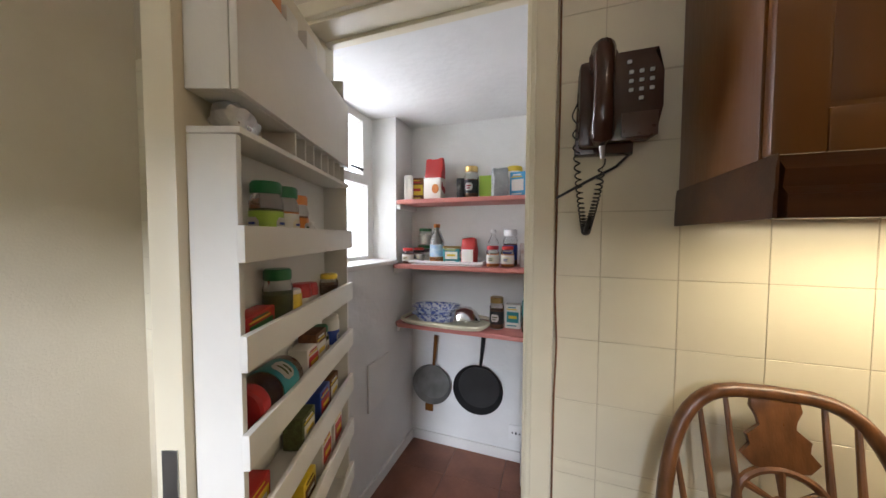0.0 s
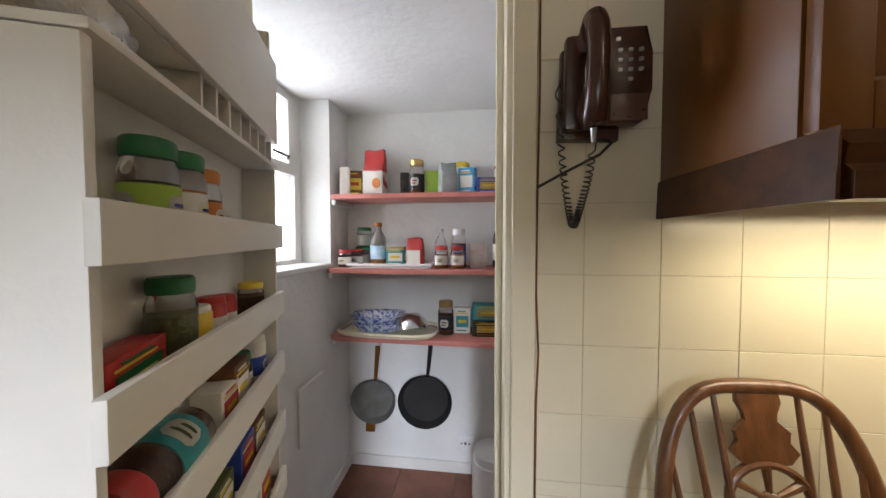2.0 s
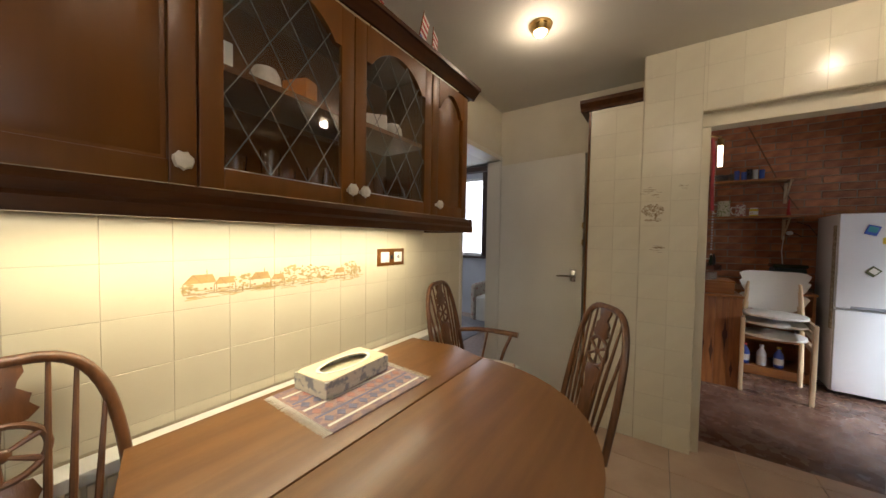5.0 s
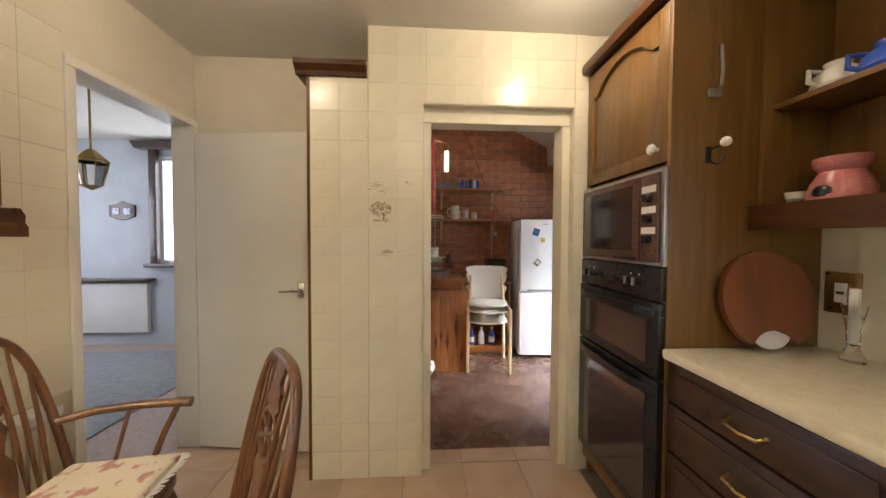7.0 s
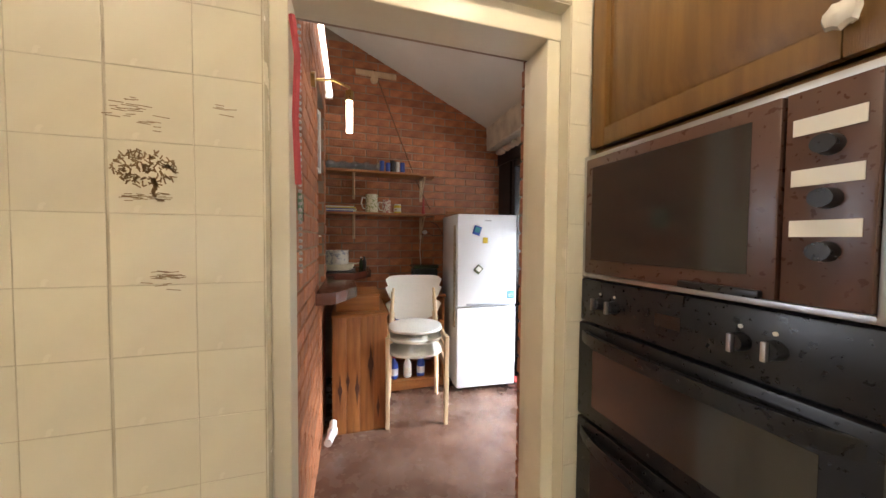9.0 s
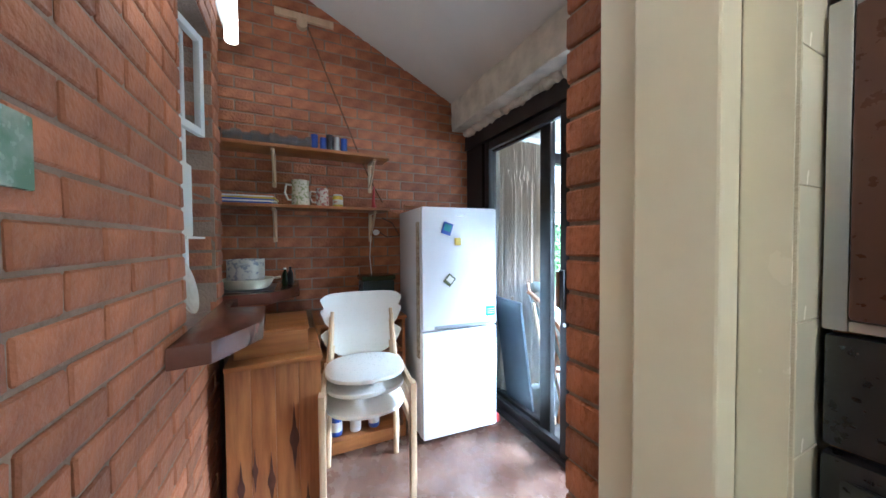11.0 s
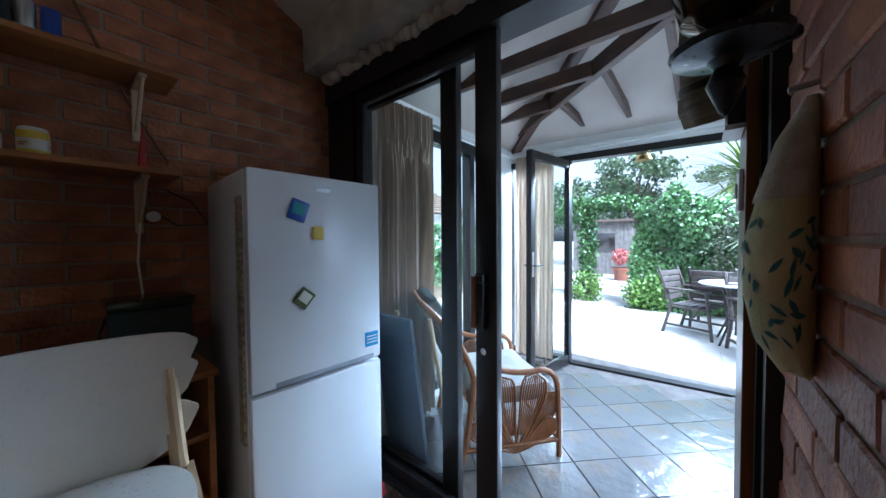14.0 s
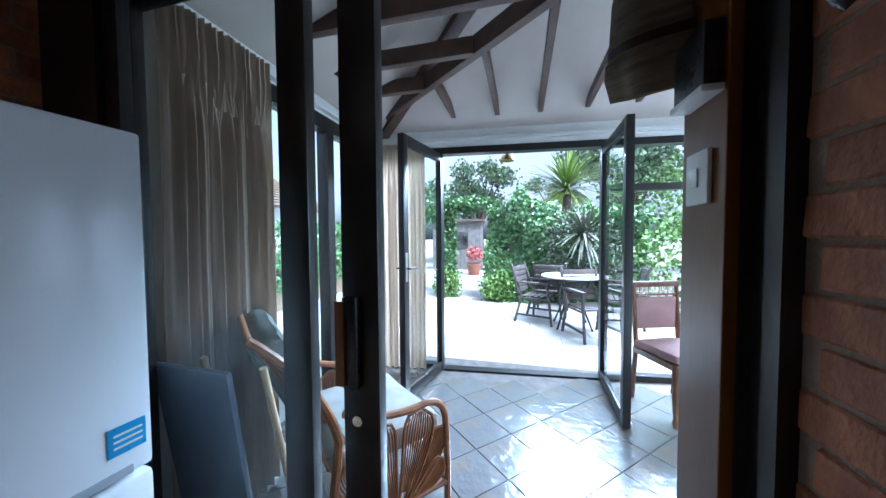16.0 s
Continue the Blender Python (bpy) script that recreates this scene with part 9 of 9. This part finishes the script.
tile_wall(w_east, "y", EX + 0.003, -1, -0.058, 0.2335, 0.0, H, EYR, EZR)
tile_wall(w_east, "y", EX + 0.003, -1, 0.2335, 0.534, 0.0, 2.154, EYR, EZR)
tile_wall(w_east, "y", EX + 0.003, -1, -0.892, -0.058, 2.035, H, EYR, EZR)
tile_wall(w_east, "y", EX + 0.003, -1, -0.96, -0.893, 0.0, H, EYR, EZR)
# reveal of the doorway
bm = bmn(); box(bm, (EX + 0.001, -0.0615, 0), (2.984, -0.0585, 2.03)); box(bm, (EX + 0.001, -0.8935, 0), (2.984, -0.8905, 2.03)); box(bm, (EX + 0.001, -0.89, 2.030), (2.984, -0.0618, 2.0335)); struct("trim_reveal", bm, "tile", "tiled reveal of the utility doorway")

BL, BH, BJ = 0.215, 0.065, 0.010
def brick_mesh(axis, L, i):
    s = (L, 0.03, BH) if axis == "x" else (0.03, L, BH)
    bm = bmn(); box(bm, tuple(-v / 2 for v in s), tuple(v / 2 for v in s))
    bmesh.ops.bevel(bm, geom=bm.edges[:], offset=0.004, segments=1, affect="EDGES")
    for v in bm.verts:
        v.co += noise.noise_vector(v.co * 40 + Vector((i * 7.3, 0, 0))) * 0.0025
    return finish(bm, "brick", "brick", False)
BRX = [brick_mesh("x", BL, i) for i in range(4)]
BRY = [brick_mesh("y", BL, i + 9) for i in range(4)]
def brick_wall(parent, axis, at, n, a0, a1, z0, z1, phase=0.0, clip=None):
    r0, r1 = round(z0 / 0.075), round(z1 / 0.075)
    for r in range(r0, r1):
        st = a0 - BL + phase + (0.1125 if r % 2 else 0)
        a = st
        while a < a1:
            lo, hi = max(a0, a), min(a1, a + BL)
            a += BL + BJ
            if hi - lo < 0.025 or (clip and clip((lo + hi) / 2, r * 0.075)):
                continue
            c = (lo + hi) / 2
            off = -n * 0.015 + n * 0.002 * random.random()
            k = random.randrange(4)
            if axis == "x":
                put("brick", BRX[k], parent, (c, at + off, r * 0.075 + 0.0375), ((hi - lo) / BL, 1, 1), 0)
            else:
                put("brick", BRY[k], parent, (at + off, c, r * 0.075 + 0.0375), (1, (hi - lo) / BL, 1), 0)
brick_wall(uw_e, "y", UX1, -1, -1.80, 0.08, 0.82, 3.15, 0.05, clip=lambda y, z: z > RZ0 + (y + 1.654) * RSL + 0.05)
brick_wall(uw_n, "x", UN, -1, 3.157, 4.08, 0.0, 3.0, 0.10)
brick_wall(uw_n, "x", UN, -1, 4.55, 4.688, 0.9, 3.15, 0.0)
brick_wall(uw_n, "x", UN, -1, 4.08, 4.55, 2.25, 3.1, 0.03)
brick_wall(uw_n, "x", UN, -1, 4.08, 4.55, 0.0, 0.95, 0.03)
for r in range(14, 30):
    put("brick", BRY[r % 4], uw_n, (4.565 - 0.0015 * random.random(), 0.0215, r * 0.075 + 0.0375), (1, 0.151 / BL, 1), 0)
brick_wall(uw_w, "y", UX0, 1, -1.712, -0.945, 0.0, 2.7, 0.02)
for r in range(27):
    put("brick", BRX[(r * 3) % 4], uw_w, (3.2475, -0.938 - 0.015 + 0.002 * random.random(), r * 0.075 + 0.0375), (0.112 / BL, 1, 1), 0)
brick_wall(uw_w, "y", UX0, 1, -0.945, -0.06, 2.07, 3.0, 0.02)
bm = bmn(); box(bm, (3.157, -0.952, 0.0), (3.197, -0.936, 2.045))
bmesh.ops.subdivide_edges(bm, edges=[e for e in bm.edges if e.calc_length() > 1], cuts=60)
for v in bm.verts:
    v.co += Vector((0.010 if v.co.x > 3.18 else 0.0, 0.006, 0)) * noise.noise(v.co * 17)
part("mortar_fillet", bm, "mortar", uw_w, "ragged mortar and filler beside the frame")
# floors
def floor_tiles(parent, name, me, x0, x1, y0, y1, size, jit=0.0015):
    nx, ny = math.ceil((x1 - x0) / size), math.ceil((y1 - y0) / size)
    for i in range(nx):
        for j in range(ny):
            lo, hi = x0 + i * size, min(x1, x0 + (i + 1) * size)
            ly, hy = y0 + j * size, min(y1, y0 + (j + 1) * size)
            if hi - lo < 0.02 or hy - ly < 0.02:
                continue
            put(name, me, parent, ((lo + hi) / 2, (ly + hy) / 2, -0.005 + jit * random.random()), ((hi - lo - 0.003) / size, (hy - ly - 0.003) / size, 1))
fl = bpy.data.objects["floor_kitchen"]
floor_tiles(fl, "floor_tile", piece_mesh("floor_tile", 0.33, 0.33, 0.01, 0.001, "kfloor"), -0.6, 3.15, -0.95, 1.33, 0.33)
fl = bpy.data.objects["floor_pantry"]
floor_tiles(fl, "floor_tile", piece_mesh("pantry_tile", 0.30, 0.30, 0.01, 0.001, "terracotta"), PX0, PX1, 1.47, PY1, 0.30)
fl = bpy.data.objects["floor_utility"]
bm = bmn(); box(bm, (3.152, -1.785, -0.009), (5.248, 0.078, -0.001), 0.001); part("vinyl_sheet", bm, "ufloor", fl, "worn brown vinyl sheet")
fl = bpy.data.objects["floor_garden_room"]
FLAG = piece_mesh("flag", 0.279, 0.279, 0.012, 0.002, "slate")
for i in range(-16, 17):
    for j in range(-16, 17):
        x, y = 3.596 + (i - j) * 0.2, -3.357 + (i + j + 1) * 0.2
        if 1.5 < x < 5.08 and -4.30 < y < -1.96 and y > -4.026 + (x - 4.476) * 0.0857 + 0.17:
            put("flag", FLAG, fl, (x, y, -0.006 + 0.0015 * random.random()), (1, 1, 1), math.pi / 4)
bm = bmn(); box(bm, (1.5, -4.26, -0.012), (5.08, -1.96, -0.0075)); part("edge_flags", bm, "slate", fl, smooth=False)
fl = bpy.data.objects["pavement_patio"]
SLAB = piece_mesh("slab", 0.745, 0.595, 0.02, 0.004, "patio")
for j in range(14):
    for i in range(10):
        x, y = -0.5 + i * 0.75 + (0.375 if j % 2 else 0), -4.55 - j * 0.60
        put("slab", SLAB, fl, (x, y, -0.034 + 0.003 * random.random()), (1, 1, 1), 0.0)
